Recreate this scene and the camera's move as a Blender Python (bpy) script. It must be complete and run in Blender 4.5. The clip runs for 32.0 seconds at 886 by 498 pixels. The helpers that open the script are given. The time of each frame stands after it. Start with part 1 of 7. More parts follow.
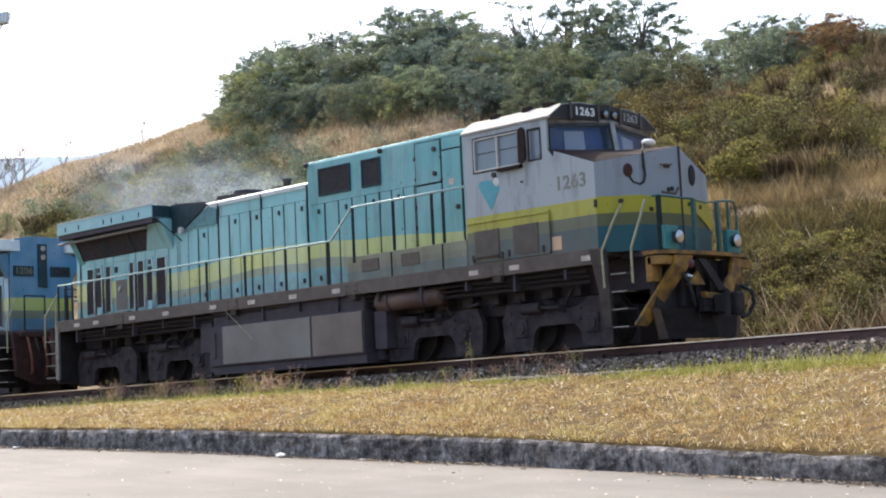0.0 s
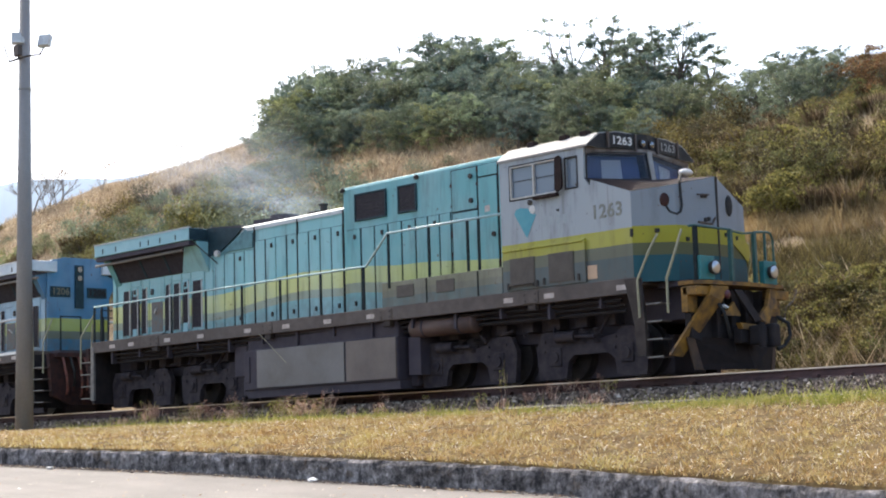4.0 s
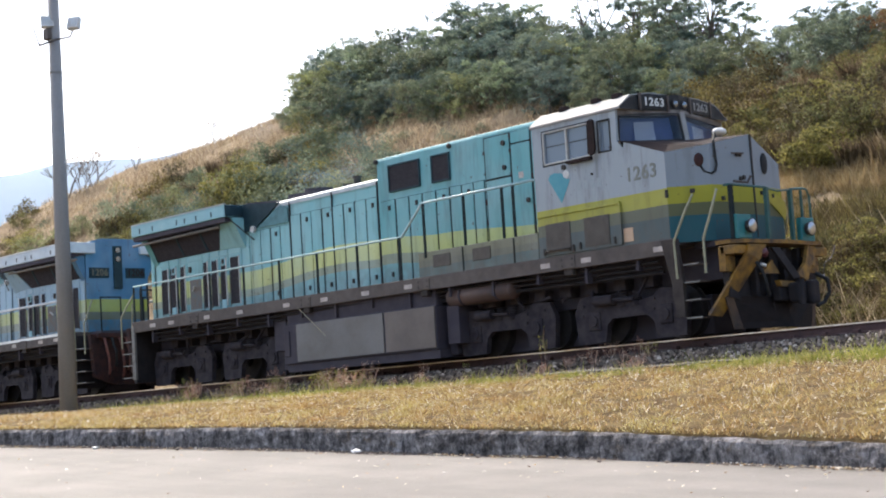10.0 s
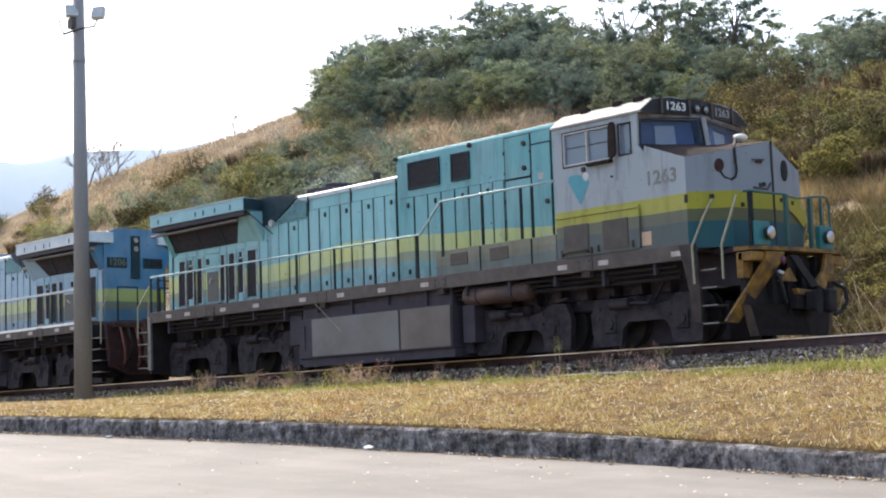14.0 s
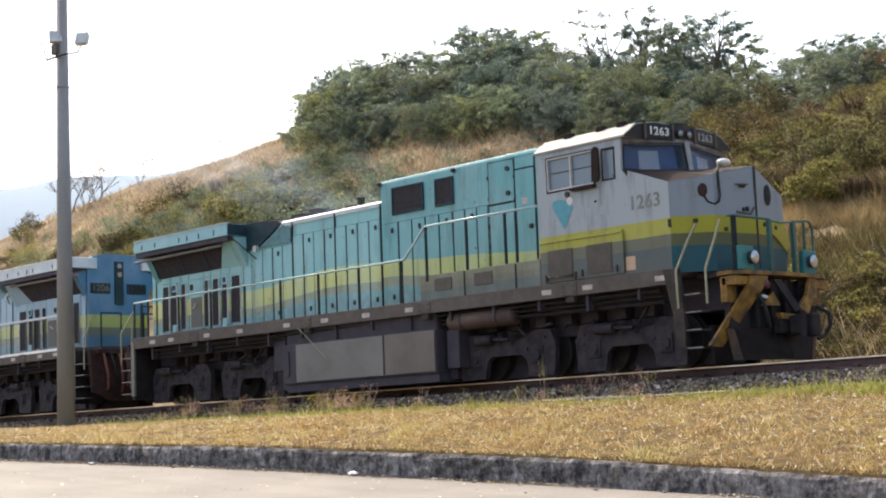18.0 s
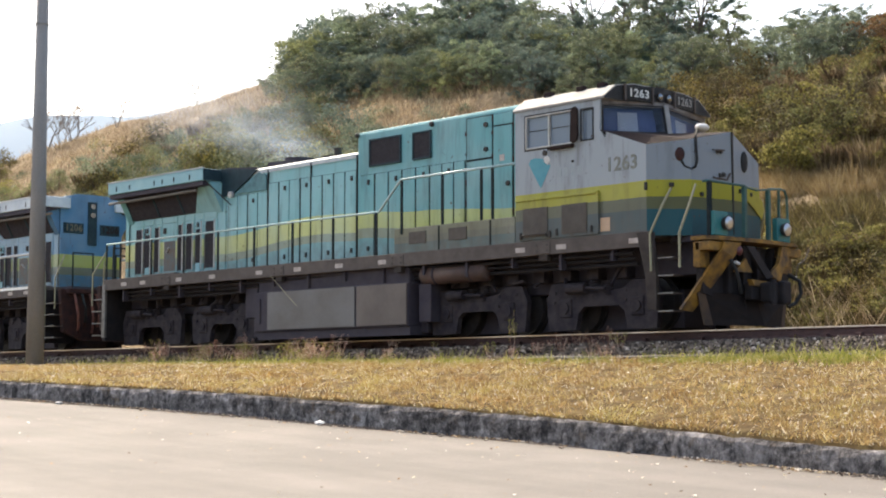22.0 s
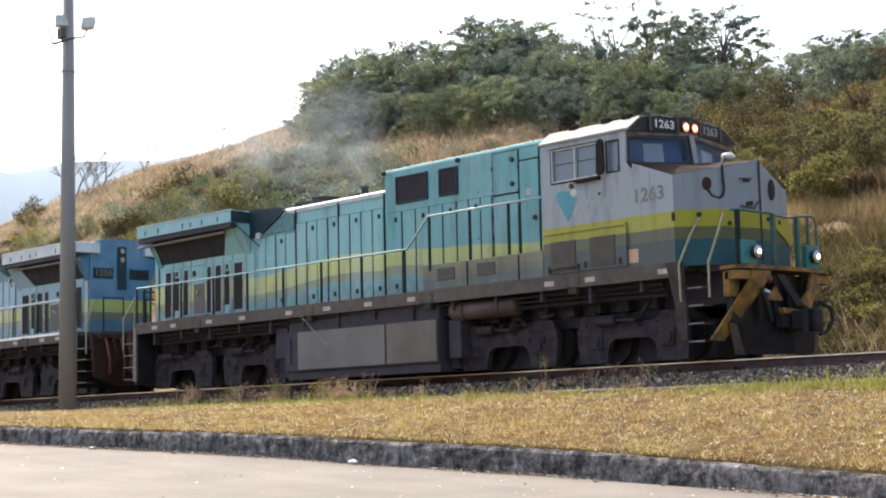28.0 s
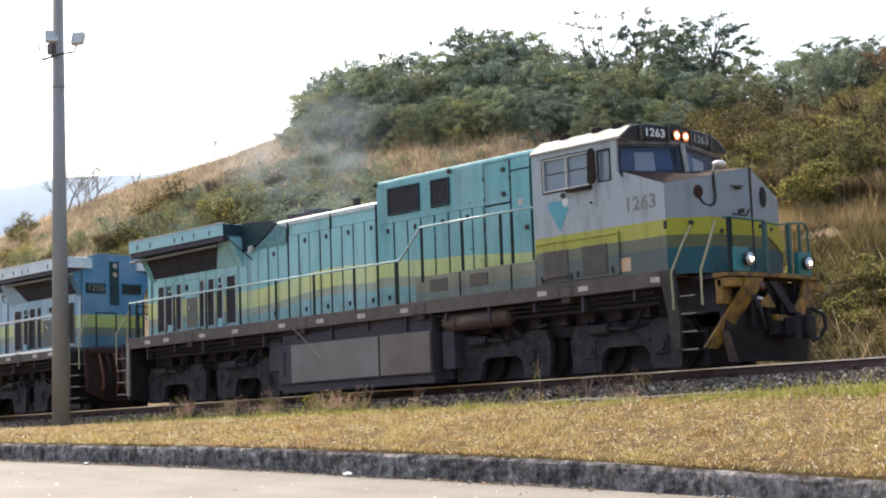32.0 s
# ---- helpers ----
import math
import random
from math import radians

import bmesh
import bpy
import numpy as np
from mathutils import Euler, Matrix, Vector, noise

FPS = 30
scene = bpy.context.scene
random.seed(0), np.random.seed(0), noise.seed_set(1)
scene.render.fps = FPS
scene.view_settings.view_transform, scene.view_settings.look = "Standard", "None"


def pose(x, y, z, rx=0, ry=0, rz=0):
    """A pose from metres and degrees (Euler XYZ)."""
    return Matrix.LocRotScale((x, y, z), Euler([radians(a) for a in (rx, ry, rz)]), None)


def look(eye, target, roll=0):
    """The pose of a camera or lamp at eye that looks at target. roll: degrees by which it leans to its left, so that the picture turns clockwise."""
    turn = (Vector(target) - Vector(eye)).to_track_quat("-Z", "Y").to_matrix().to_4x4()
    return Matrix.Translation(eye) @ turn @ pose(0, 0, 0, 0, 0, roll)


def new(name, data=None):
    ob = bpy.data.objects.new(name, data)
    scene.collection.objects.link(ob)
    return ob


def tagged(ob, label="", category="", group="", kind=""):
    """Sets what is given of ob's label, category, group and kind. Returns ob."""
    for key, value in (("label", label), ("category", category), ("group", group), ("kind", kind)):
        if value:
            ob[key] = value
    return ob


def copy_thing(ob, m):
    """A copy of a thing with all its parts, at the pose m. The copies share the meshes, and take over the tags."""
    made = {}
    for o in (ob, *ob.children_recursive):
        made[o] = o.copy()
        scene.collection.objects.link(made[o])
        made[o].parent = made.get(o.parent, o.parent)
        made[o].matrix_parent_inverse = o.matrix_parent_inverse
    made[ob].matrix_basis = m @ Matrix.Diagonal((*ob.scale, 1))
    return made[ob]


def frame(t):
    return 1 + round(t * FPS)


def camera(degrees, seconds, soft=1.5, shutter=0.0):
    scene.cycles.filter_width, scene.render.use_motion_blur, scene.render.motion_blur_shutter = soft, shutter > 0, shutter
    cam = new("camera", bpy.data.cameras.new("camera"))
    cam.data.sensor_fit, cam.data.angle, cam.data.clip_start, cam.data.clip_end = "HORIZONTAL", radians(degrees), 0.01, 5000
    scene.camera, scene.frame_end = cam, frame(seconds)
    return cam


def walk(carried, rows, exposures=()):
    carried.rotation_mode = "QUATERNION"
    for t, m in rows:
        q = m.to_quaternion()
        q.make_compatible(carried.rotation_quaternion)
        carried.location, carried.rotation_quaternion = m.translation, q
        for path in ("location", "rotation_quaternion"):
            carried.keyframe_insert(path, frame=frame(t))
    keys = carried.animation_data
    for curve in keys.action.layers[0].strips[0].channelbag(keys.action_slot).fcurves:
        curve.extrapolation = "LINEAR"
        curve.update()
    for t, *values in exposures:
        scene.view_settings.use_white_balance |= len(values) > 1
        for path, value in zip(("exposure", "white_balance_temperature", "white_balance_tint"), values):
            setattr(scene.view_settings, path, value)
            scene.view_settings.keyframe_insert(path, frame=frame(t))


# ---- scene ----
# White balance: it warms towards the last third.
WARMTH = [(0.0, 6550), (9.0, 6500), (14.0, 6500), (17.5, 7050), (21.0, 7150), (23.0, 7250), (26.0, 7000), (29.0, 6950), (32.0, 6950)]
# Layout: x runs along the track (the leading locomotive faces +x), y away from the road, z = 0 at the rail top.
EYE = (16.163, -22.497, -0.952)
STOPS = 1.31
ROWS = [
    (0.0, 45.188, 5.770, -2.705),
    (0.5, 45.016, 6.001, -2.104),
    (1.0, 45.669, 5.885, -2.573),
    (1.5, 45.630, 5.893, -2.408),
    (2.0, 45.462, 5.979, -2.075),
    (2.5, 45.391, 6.015, -1.538),
    (3.0, 45.395, 6.604, -2.032),
    (3.5, 46.360, 6.935, -1.977),
    (5.5, 45.912, 6.010, -1.128),
    (6.0, 46.443, 5.305, -1.289),
    (6.5, 47.829, 5.546, -2.044),
    (7.0, 48.259, 5.521, -2.568),
    (7.5, 48.030, 5.461, -3.150),
    (8.0, 47.759, 5.375, -3.147),
    (8.5, 47.905, 5.475, -2.908),
    (9.0, 48.187, 5.597, -3.163),
    (9.5, 47.368, 5.551, -3.940),
    (10.0, 47.768, 5.712, -3.577),
    (10.5, 48.294, 5.718, -3.592),
    (11.0, 48.614, 5.712, -3.103),
    (11.5, 48.550, 5.949, -2.448),
    (12.0, 48.370, 6.098, -1.842),
    (12.5, 48.373, 6.126, -2.000),
    (13.0, 48.436, 5.856, -1.745),
    (13.5, 48.501, 5.738, -1.867),
    (14.0, 48.403, 5.693, -1.989),
    (14.5, 47.946, 5.705, -2.030),
    (16.5, 47.606, 6.142, -1.732),
    (17.0, 47.853, 6.161, -2.036),
    (17.5, 47.832, 6.284, -2.146),
    (18.0, 47.797, 6.573, -2.171),
    (18.5, 47.760, 6.673, -1.925),
    (19.0, 47.577, 6.472, -0.727),
    (19.5, 47.367, 5.889, -0.686),
    (20.0, 47.119, 5.360, -0.667),
    (20.5, 47.628, 5.246, -1.186),
    (21.0, 48.955, 5.086, -1.013),
    (21.5, 47.878, 5.096, 0.065),
    (22.0, 46.912, 4.907, 0.037),
    (22.5, 47.407, 5.119, -0.913),
    (23.0, 47.275, 5.112, -1.458),
    (23.5, 46.948, 5.226, -1.573),
    (24.0, 47.003, 5.223, -1.788),
    (24.5, 47.007, 5.228, -1.755),
    (25.0, 47.040, 5.206, -1.628),
    (25.5, 47.070, 5.505, -1.427),
    (26.0, 47.672, 5.924, -1.487),
    (26.5, 47.774, 6.070, -1.567),
    (28.5, 47.921, 6.296, -1.211),
    (29.0, 47.853, 6.367, -1.160),
    (29.5, 47.864, 6.438, -1.521),
    (30.0, 47.829, 6.501, -1.799),
    (30.5, 47.810, 6.566, -1.647),
    (31.0, 47.822, 6.585, -1.822),
    (31.5, 47.737, 6.592, -1.992),
    (32.0, 47.637, 6.599, -2.027),
]


def aim(yaw, pitch, roll):
    return pose(*EYE, 0, 0, yaw) @ pose(0, 0, 0, 90 + pitch) @ pose(0, 0, 0, 0, 0, roll)


cam = camera(31.09, 32.0, 2.0)
walk(cam, [(t, aim(a, b, c)) for t, a, b, c in ROWS], [(t, STOPS, k, 10.0) for t, k in WARMTH])

# ---- light ----
SUN_TO = Vector((-0.98, 0.27, 1.25)).normalized()
world = bpy.data.worlds.new("world")
scene.world = world
world.use_nodes = True
wt = world.node_tree
sky = wt.nodes.new("ShaderNodeTexSky")
sky.sky_type = "NISHITA"
sky.sun_disc = False
sky.sun_elevation = math.asin(SUN_TO.z)
sky.sun_rotation = math.atan2(SUN_TO.x, SUN_TO.y)
sky.air_density, sky.dust_density, sky.ozone_density = 1.0, 3.5, 1.0
wt.links.new(sky.outputs[0], wt.nodes["Background"].inputs[0])
wt.nodes["Background"].inputs[1].default_value = 0.15
sun_data = bpy.data.lights.new("sun", "SUN")
sun_data.energy, sun_data.angle, sun_data.color = 2.0, radians(1.0), (1.0, 0.93, 0.82)
sun = new("sun", sun_data)
sun.matrix_world = look((0, 0, 60), Vector((0, 0, 60)) - SUN_TO)


# ---- materials ----
class Mat:
    """A small builder of procedural node materials."""

    def __init__(self, name, rough=0.6, metal=0.0):
        self.m = bpy.data.materials.new(name)
        self.m.use_nodes = True
        self.t = self.m.node_tree
        self.b = self.t.nodes["Principled BSDF"]
        self.b.inputs["Roughness"].default_value = rough
        self.b.inputs["Metallic"].default_value = metal

    def node(self, kind, **values):
        n = self.t.nodes.new(kind)
        for k, v in values.items():
            n.inputs[k.replace("_", " ")].default_value = v
        return n

    def link(self, a, b):
        self.t.links.new(a, b)

    def coords(self, stretch=(1, 1, 1), kind="Object"):
        c = self.node("ShaderNodeTexCoord")
        m = self.node("ShaderNodeMapping")
        m.inputs["Scale"].default_value = stretch
        self.link(c.outputs[kind], m.inputs["Vector"])
        return m.outputs[0]

    def noise(self, scale, detail=4.0, stretch=(1, 1, 1), rough=0.6):
        n = self.node("ShaderNodeTexNoise", Scale=scale, Detail=detail, Roughness=rough)
        self.link(self.coords(stretch), n.inputs["Vector"])
        return n.outputs["Fac"]

    def ramp(self, fac, stops, mode="LINEAR"):
        r = self.node("ShaderNodeValToRGB")
        r.color_ramp.interpolation = mode
        e = r.color_ramp.elements
        while len(e) < len(stops):
            e.new(0.5)
        for k, (p, c) in enumerate(stops):
            e[k].position = p
            e[k].color = (*c, 1) if len(c) == 3 else c
        self.link(fac, r.inputs[0])
        return r.outputs[0]

    def mix(self, fac, a, b, mode="MIX"):
        n = self.t.nodes.new("ShaderNodeMix")
        n.data_type, n.blend_type = "RGBA", mode
        for v, s in ((fac, n.inputs[0]), (a, n.inputs[6]), (b, n.inputs[7])):
            if isinstance(v, (int, float)):
                s.default_value = v
            elif isinstance(v, tuple):
                s.default_value = (*v, 1) if len(v) == 3 else v
            else:
                self.link(v, s)
        return n.outputs[2]

    def band(self, fac, lo, hi):
        n = self.node("ShaderNodeMapRange")
        n.inputs[1].default_value, n.inputs[2].default_value = lo, hi
        self.link(fac, n.inputs[0])
        return n.outputs[0]

    def bump(self, fac, strength=0.3, distance=0.02):
        n = self.node("ShaderNodeBump", Strength=strength, Distance=distance)
        self.link(fac, n.inputs["Height"])
        self.link(n.outputs[0], self.b.inputs["Normal"])

    def colour(self, c):
        if isinstance(c, tuple):
            self.b.inputs["Base Color"].default_value = (*c, 1)
        else:
            self.link(c, self.b.inputs["Base Color"])
        return self.m


def worn(name, a, b, scale=3.0, rough=0.6, metal=0.0, fine=40.0, relief=0.25, stretch=(1, 1, 1), vary=0.0):
    """Two tones in broad stains, with a fine grain over them."""
    k = Mat(name, rough, metal)
    if max(a) < 0.07:
        k.b.inputs["Specular IOR Level"].default_value = 0.2
    base = k.mix(k.band(k.noise(scale, 5, stretch), 0.35, 0.68), a, b)
    grain = k.noise(fine, 3)
    base = k.mix(0.5, base, k.ramp(grain, [(0.25, (0.45, 0.45, 0.45)), (0.75, (0.62, 0.62, 0.62))]), "OVERLAY")
    if vary:
        info = k.node("ShaderNodeObjectInfo")
        base = k.mix(vary, base, k.ramp(info.outputs["Random"], [(0, (0.25, 0.25, 0.25)), (1, (0.75, 0.75, 0.75))]), "OVERLAY")
    k.bump(grain, relief, 0.01)
    return k.colour(base)


def livery(name, top, yellow, olive, low, dirt=0.5, edges=(2.02, 2.23, 2.57), dusty=0.75, rough=0.42, bleach=0.35, wave=()):
    """Locomotive paint: stripes that swing up and down along the body, sun-bleached above, dusty and streaked below."""
    k = Mat(name, rough)
    xyz = k.node("ShaderNodeSeparateXYZ")
    k.link(k.coords(), xyz.inputs[0])
    z = xyz.outputs[2]
    wob = k.node("ShaderNodeMath")
    wob.operation = "MULTIPLY_ADD"
    k.link(k.noise(0.9, 2), wob.inputs[0])
    wob.inputs[1].default_value = 0.02
    k.link(z, wob.inputs[2])
    height_ = wob.outputs[0]
    if wave:
        swing = k.ramp(k.band(xyz.outputs[0], -19.0, -4.0), [((x + 19.0) / 15.0, (0.5 + d,) * 3) for x, d in wave], "EASE")
        lower = k.node("ShaderNodeMath")
        lower.operation = "SUBTRACT"
        k.link(wob.outputs[0], lower.inputs[0])
        k.link(swing, lower.inputs[1])
        lift_ = k.node("ShaderNodeMath")
        lift_.operation = "ADD"
        k.link(lower.outputs[0], lift_.inputs[0])
        lift_.inputs[1].default_value = 0.5
        height_ = lift_.outputs[0]
    f = k.band(height_, 1.4, 4.4)
    p = [(e - 1.4) / 3.0 for e in edges]
    base = k.ramp(f, [(0.0, low), (p[0], olive), (p[1], yellow), (p[2], top)], "CONSTANT")
    fade = k.band(k.noise(0.7, 3), 0.35, 0.7)
    base = k.mix(k.mix(1.0, fade, (bleach, bleach, bleach), "MULTIPLY"), base, tuple(min(1, c * 0.55 + 0.33) for c in top))
    streak = k.band(k.noise(1.6, 6, (3.0, 1.0, 0.5)), 0.52, 0.82)
    base = k.mix(k.mix(1.0, streak, (dirt, dirt, dirt), "MULTIPLY"), base, (0.085, 0.075, 0.06))
    dust = k.band(z, 2.35, 1.45)
    spots = k.band(k.noise(5.0, 6), 0.3, 0.62)
    dust = k.mix(1.0, dust, spots, "MULTIPLY")
    base = k.mix(k.mix(1.0, dust, (dusty, dusty, dusty), "MULTIPLY"), base, (0.12, 0.10, 0.08))
    drip = k.band(k.noise(5.0, 5, (2.6, 1.0, 0.16)), 0.60, 0.72)
    base = k.mix(k.mix(1.0, drip, (dirt * 0.55, dirt * 0.55, dirt * 0.55), "MULTIPLY"), base, (0.10, 0.065, 0.04))
    rust = k.band(k.noise(9.0, 8), 0.66, 0.72)
    base = k.mix(rust, base, (0.10, 0.045, 0.025))
    k.link(k.ramp(streak, [(0, (rough,) * 3), (1, (0.75,) * 3)]), k.b.inputs["Roughness"])
    k.bump(k.noise(2.5, 3), 0.12, 0.03)
    k.b.inputs["Specular IOR Level"].default_value = 0.3
    return k.colour(base)


TEAL = (0.115, 0.355, 0.378)
SWING = ((-18.5, 0.0), (-14.2, -0.05), (-11.0, 0.17), (-9.4, 0.12), (-7.4, 0.0), (-4.4, -0.16))
M_HOOD = livery("teal_hood_paint", TEAL, (0.47, 0.50, 0.15), (0.24, 0.265, 0.165), (0.115, 0.315, 0.335), 0.5, wave=SWING)
# nose and cab front: the white is darkened to carry their weaker light
M_CAB = livery("shade_toned_cab_paint", (0.232, 0.262, 0.290), (0.33, 0.305, 0.02), (0.10, 0.105, 0.045), (0.008, 0.08, 0.10), 0.4, (2.06, 2.27, 2.57), 0.08, 0.5, 0.02)
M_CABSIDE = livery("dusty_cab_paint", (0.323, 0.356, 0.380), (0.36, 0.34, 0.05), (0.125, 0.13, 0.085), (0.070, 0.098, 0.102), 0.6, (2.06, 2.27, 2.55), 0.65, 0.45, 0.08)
M_HOODLOW = livery("bleached_teal_hood_paint", (0.21, 0.47, 0.49), (0.58, 0.61, 0.24), (0.31, 0.35, 0.25), (0.18, 0.42, 0.45), 0.5, (1.98, 2.16, 2.57), wave=SWING)
# one blue in two tones: sides hold the pale veil, end wall its shade
M_BLUELOW = livery("veiled_blue_hood_paint", (0.26, 0.41, 0.52), (0.52, 0.56, 0.24), (0.30, 0.32, 0.25), (0.22, 0.37, 0.47), 0.4)
M_BLUE = livery("blue_hood_paint", (0.035, 0.17, 0.32), (0.36, 0.41, 0.07), (0.13, 0.15, 0.10), (0.035, 0.16, 0.27))
M_WING = worn("pale_teal_paint", (0.20, 0.42, 0.47), (0.27, 0.49, 0.53), 2.0, 0.45)
# second wing's blue, whitened to hold the highlight on it
M_BLUEWING = worn("glare_paled_blue_paint", (0.58, 0.64, 0.68), (0.40, 0.47, 0.53), 2.0, 0.45)
M_ROOF = worn("roof_highlight_paint", (0.42, 0.46, 0.46), (0.30, 0.33, 0.33), 2.5, 0.45)
M_WHITE = worn("white_paint", (0.66, 0.66, 0.64), (0.45, 0.43, 0.40), 3.0, 0.45)
M_CREAM = worn("chipped_cream_frame_paint", (0.52, 0.51, 0.48), (0.38, 0.35, 0.31), 9.0, 0.5)
M_SILL = worn("dusty_grey_sill_paint", (0.100, 0.079, 0.068), (0.060, 0.045, 0.039), 3.0, 0.7, 0, 30)
M_TANK = worn("grey_tank_paint", (0.165, 0.157, 0.15), (0.12, 0.107, 0.096), 1.2, 0.6, 0, 25, 0.15)
M_TANKB = worn("rust_dusted_tank_paint", (0.15, 0.122, 0.106), (0.105, 0.083, 0.072), 1.2, 0.6, 0, 25, 0.15)
M_PILOT = worn("black_pilot_steel", (0.018, 0.016, 0.018), (0.032, 0.026, 0.026), 4.0, 0.7)
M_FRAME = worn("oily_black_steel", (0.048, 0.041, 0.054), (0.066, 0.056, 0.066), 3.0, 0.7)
M_TRUCK = worn("dusty_cast_steel", (0.056, 0.045, 0.047), (0.022, 0.018, 0.024), 5.0, 0.8, 0, 30, 0.5)
M_WHEEL = worn("wheel_steel", (0.06, 0.052, 0.052), (0.04, 0.035, 0.036), 5.0, 0.6, 0.2)
M_AIRTANK = worn("rusty_reservoir_paint", (0.10, 0.055, 0.045), (0.06, 0.04, 0.036), 3.0, 0.6)
M_RAILING = worn("pale_teal_rail_paint", (0.30, 0.46, 0.47), (0.44, 0.55, 0.55), 8.0, 0.26)
M_POST = worn("dark_rail_post_paint", (0.012, 0.020, 0.022), (0.022, 0.028, 0.030), 8.0, 0.85)
M_GREENPOST = worn("deep_green_post_paint", (0.02, 0.08, 0.075), (0.03, 0.10, 0.09), 8.0, 0.5)
M_GRAB = worn("dull_yellow_grab_rail", (0.34, 0.32, 0.20), (0.24, 0.22, 0.14), 8.0, 0.5)
M_SAFETY = worn("worn_yellow_paint", (0.30, 0.155, 0.022), (0.055, 0.032, 0.020), 4.5, 0.7)
M_STAIR = worn("grimy_stair_plate_paint", (0.060, 0.048, 0.042), (0.035, 0.028, 0.026), 4.0, 0.75)
M_CABROOF = worn("dulled_white_roof_paint", (0.33, 0.33, 0.32), (0.21, 0.195, 0.18), 2.5, 0.7)
M_GAP = worn("dark_gap", (0.015, 0.018, 0.02), (0.025, 0.025, 0.025), 6.0, 0.8)
M_MESH = worn("dark_intake_mesh", (0.030, 0.026, 0.032), (0.046, 0.040, 0.046), 10.0, 0.8, 0, 90, 0.6)
M_LATCH = worn("black_latch_iron", (0.03, 0.03, 0.03), (0.06, 0.05, 0.045), 8.0, 0.6)
M_PLATE = worn("pale_reflector_plate", (0.50, 0.43, 0.39), (0.34, 0.28, 0.25), 9.0, 0.5)
M_PEACH = worn("peach_notice_plate", (0.55, 0.36, 0.22), (0.48, 0.32, 0.22), 6.0, 0.5)
M_HEART = worn("faded_turquoise_emblem", (0.05, 0.255, 0.32), (0.09, 0.31, 0.36), 4.0, 0.6)
M_FADED = worn("faded_letter_paint", (0.27, 0.31, 0.33), (0.32, 0.35, 0.36), 6.0, 0.6)
M_DIGIT = worn("olive_number_paint", (0.15, 0.155, 0.13), (0.21, 0.215, 0.185), 9.0, 0.6)
M_DIM = worn("dim_number_paint", (0.15, 0.14, 0.09), (0.10, 0.09, 0.07), 9.0, 0.5)
M_SMUDGE = worn("smudged_dark_teal_paint", (0.05, 0.13, 0.15), (0.11, 0.27, 0.29), 3.0, 0.6)
M_SOOT = worn("sooty_blue_paint", (0.012, 0.030, 0.040), (0.022, 0.050, 0.062), 4.0, 0.6)
M_DIGITW = worn("white_number_paint", (0.75, 0.75, 0.72), (0.60, 0.60, 0.58), 9.0, 0.5)
M_DIGITG = worn("greyed_number_paint", (0.30, 0.30, 0.29), (0.20, 0.20, 0.19), 9.0, 0.5)
M_BOARD = worn("black_number_board", (0.012, 0.012, 0.014), (0.025, 0.025, 0.025), 7.0, 0.35)
M_BROWN = worn("brown_anti_glare_paint", (0.030, 0.018, 0.016), (0.018, 0.012, 0.011), 5.0, 0.85)
M_GRIME = worn("grimy_white_cab_paint", (0.20, 0.175, 0.155), (0.05, 0.038, 0.032), 5.0, 0.7, 0, 30, 0.3)
M_RUSTY = worn("red_rusty_pilot", (0.066, 0.028, 0.023), (0.026, 0.017, 0.019), 5.0, 0.75)
M_REDHOSE = worn("rust_red_hose", (0.21, 0.065, 0.045), (0.09, 0.035, 0.028), 6.0, 0.7)
M_TRIM = worn("glint_bright_trim", (0.62, 0.64, 0.64), (0.42, 0.38, 0.34), 7.0, 0.3)
M_REDLAMP = worn("dark_red_lamp_glass", (0.10, 0.018, 0.022), (0.07, 0.014, 0.018), 5.0, 0.3)
M_SEAL = worn("black_window_rubber", (0.02, 0.02, 0.022), (0.03, 0.03, 0.03), 9.0, 0.6)
M_RUBBER = worn("black_hose_rubber", (0.018, 0.018, 0.018), (0.03, 0.03, 0.03), 9.0, 0.6)
M_SILVER = Mat("ditch_lamp_lens", 0.28, 1.0).colour((0.45, 0.48, 0.51))
M_TEALBOX = worn("teal_lamp_box_paint", (0.02, 0.15, 0.155), (0.03, 0.19, 0.19), 6.0, 0.5)
M_CHROME = Mat("lamp_reflector", 0.16, 1.0).colour((0.22, 0.24, 0.26))
M_INSIDE = worn("dim_cab_lining", (0.10, 0.12, 0.16), (0.07, 0.08, 0.11), 2.0, 0.8)
M_CURTAIN = worn("blue_cab_sunshade", (0.105, 0.175, 0.40), (0.065, 0.115, 0.28), 3.0, 0.8)
M_CURTAINW = worn("pale_cab_sunshade", (0.62, 0.70, 0.85), (0.52, 0.60, 0.75), 3.0, 0.8)


def glass(name, tint, alpha=0.5):
    k = Mat(name, 0.05)
    k.b.inputs["Alpha"].default_value = alpha
    return k.colour(tint)


M_GLASS = glass("cab_window_glass", (0.03, 0.05, 0.10), 0.22)
M_PALEGLASS = glass("sliding_window_glass", (0.22, 0.27, 0.33), 0.75)
M_LENS = glass("headlamp_glass", (0.55, 0.6, 0.62), 0.25)
k = Mat("lit_filament")
k.b.inputs["Emission Color"].default_value = (1.0, 0.74, 0.62, 1)
k.b.inputs["Emission Strength"].default_value = 14.0
M_LIT = k.colour((0.9, 0.8, 0.7))
k = Mat("lit_roof_filament")
k.b.inputs["Emission Color"].default_value = (1.0, 0.62, 0.42, 1)
k.b.inputs["Emission Strength"].default_value = 6.0
M_LITWARM = k.colour((0.9, 0.7, 0.6))

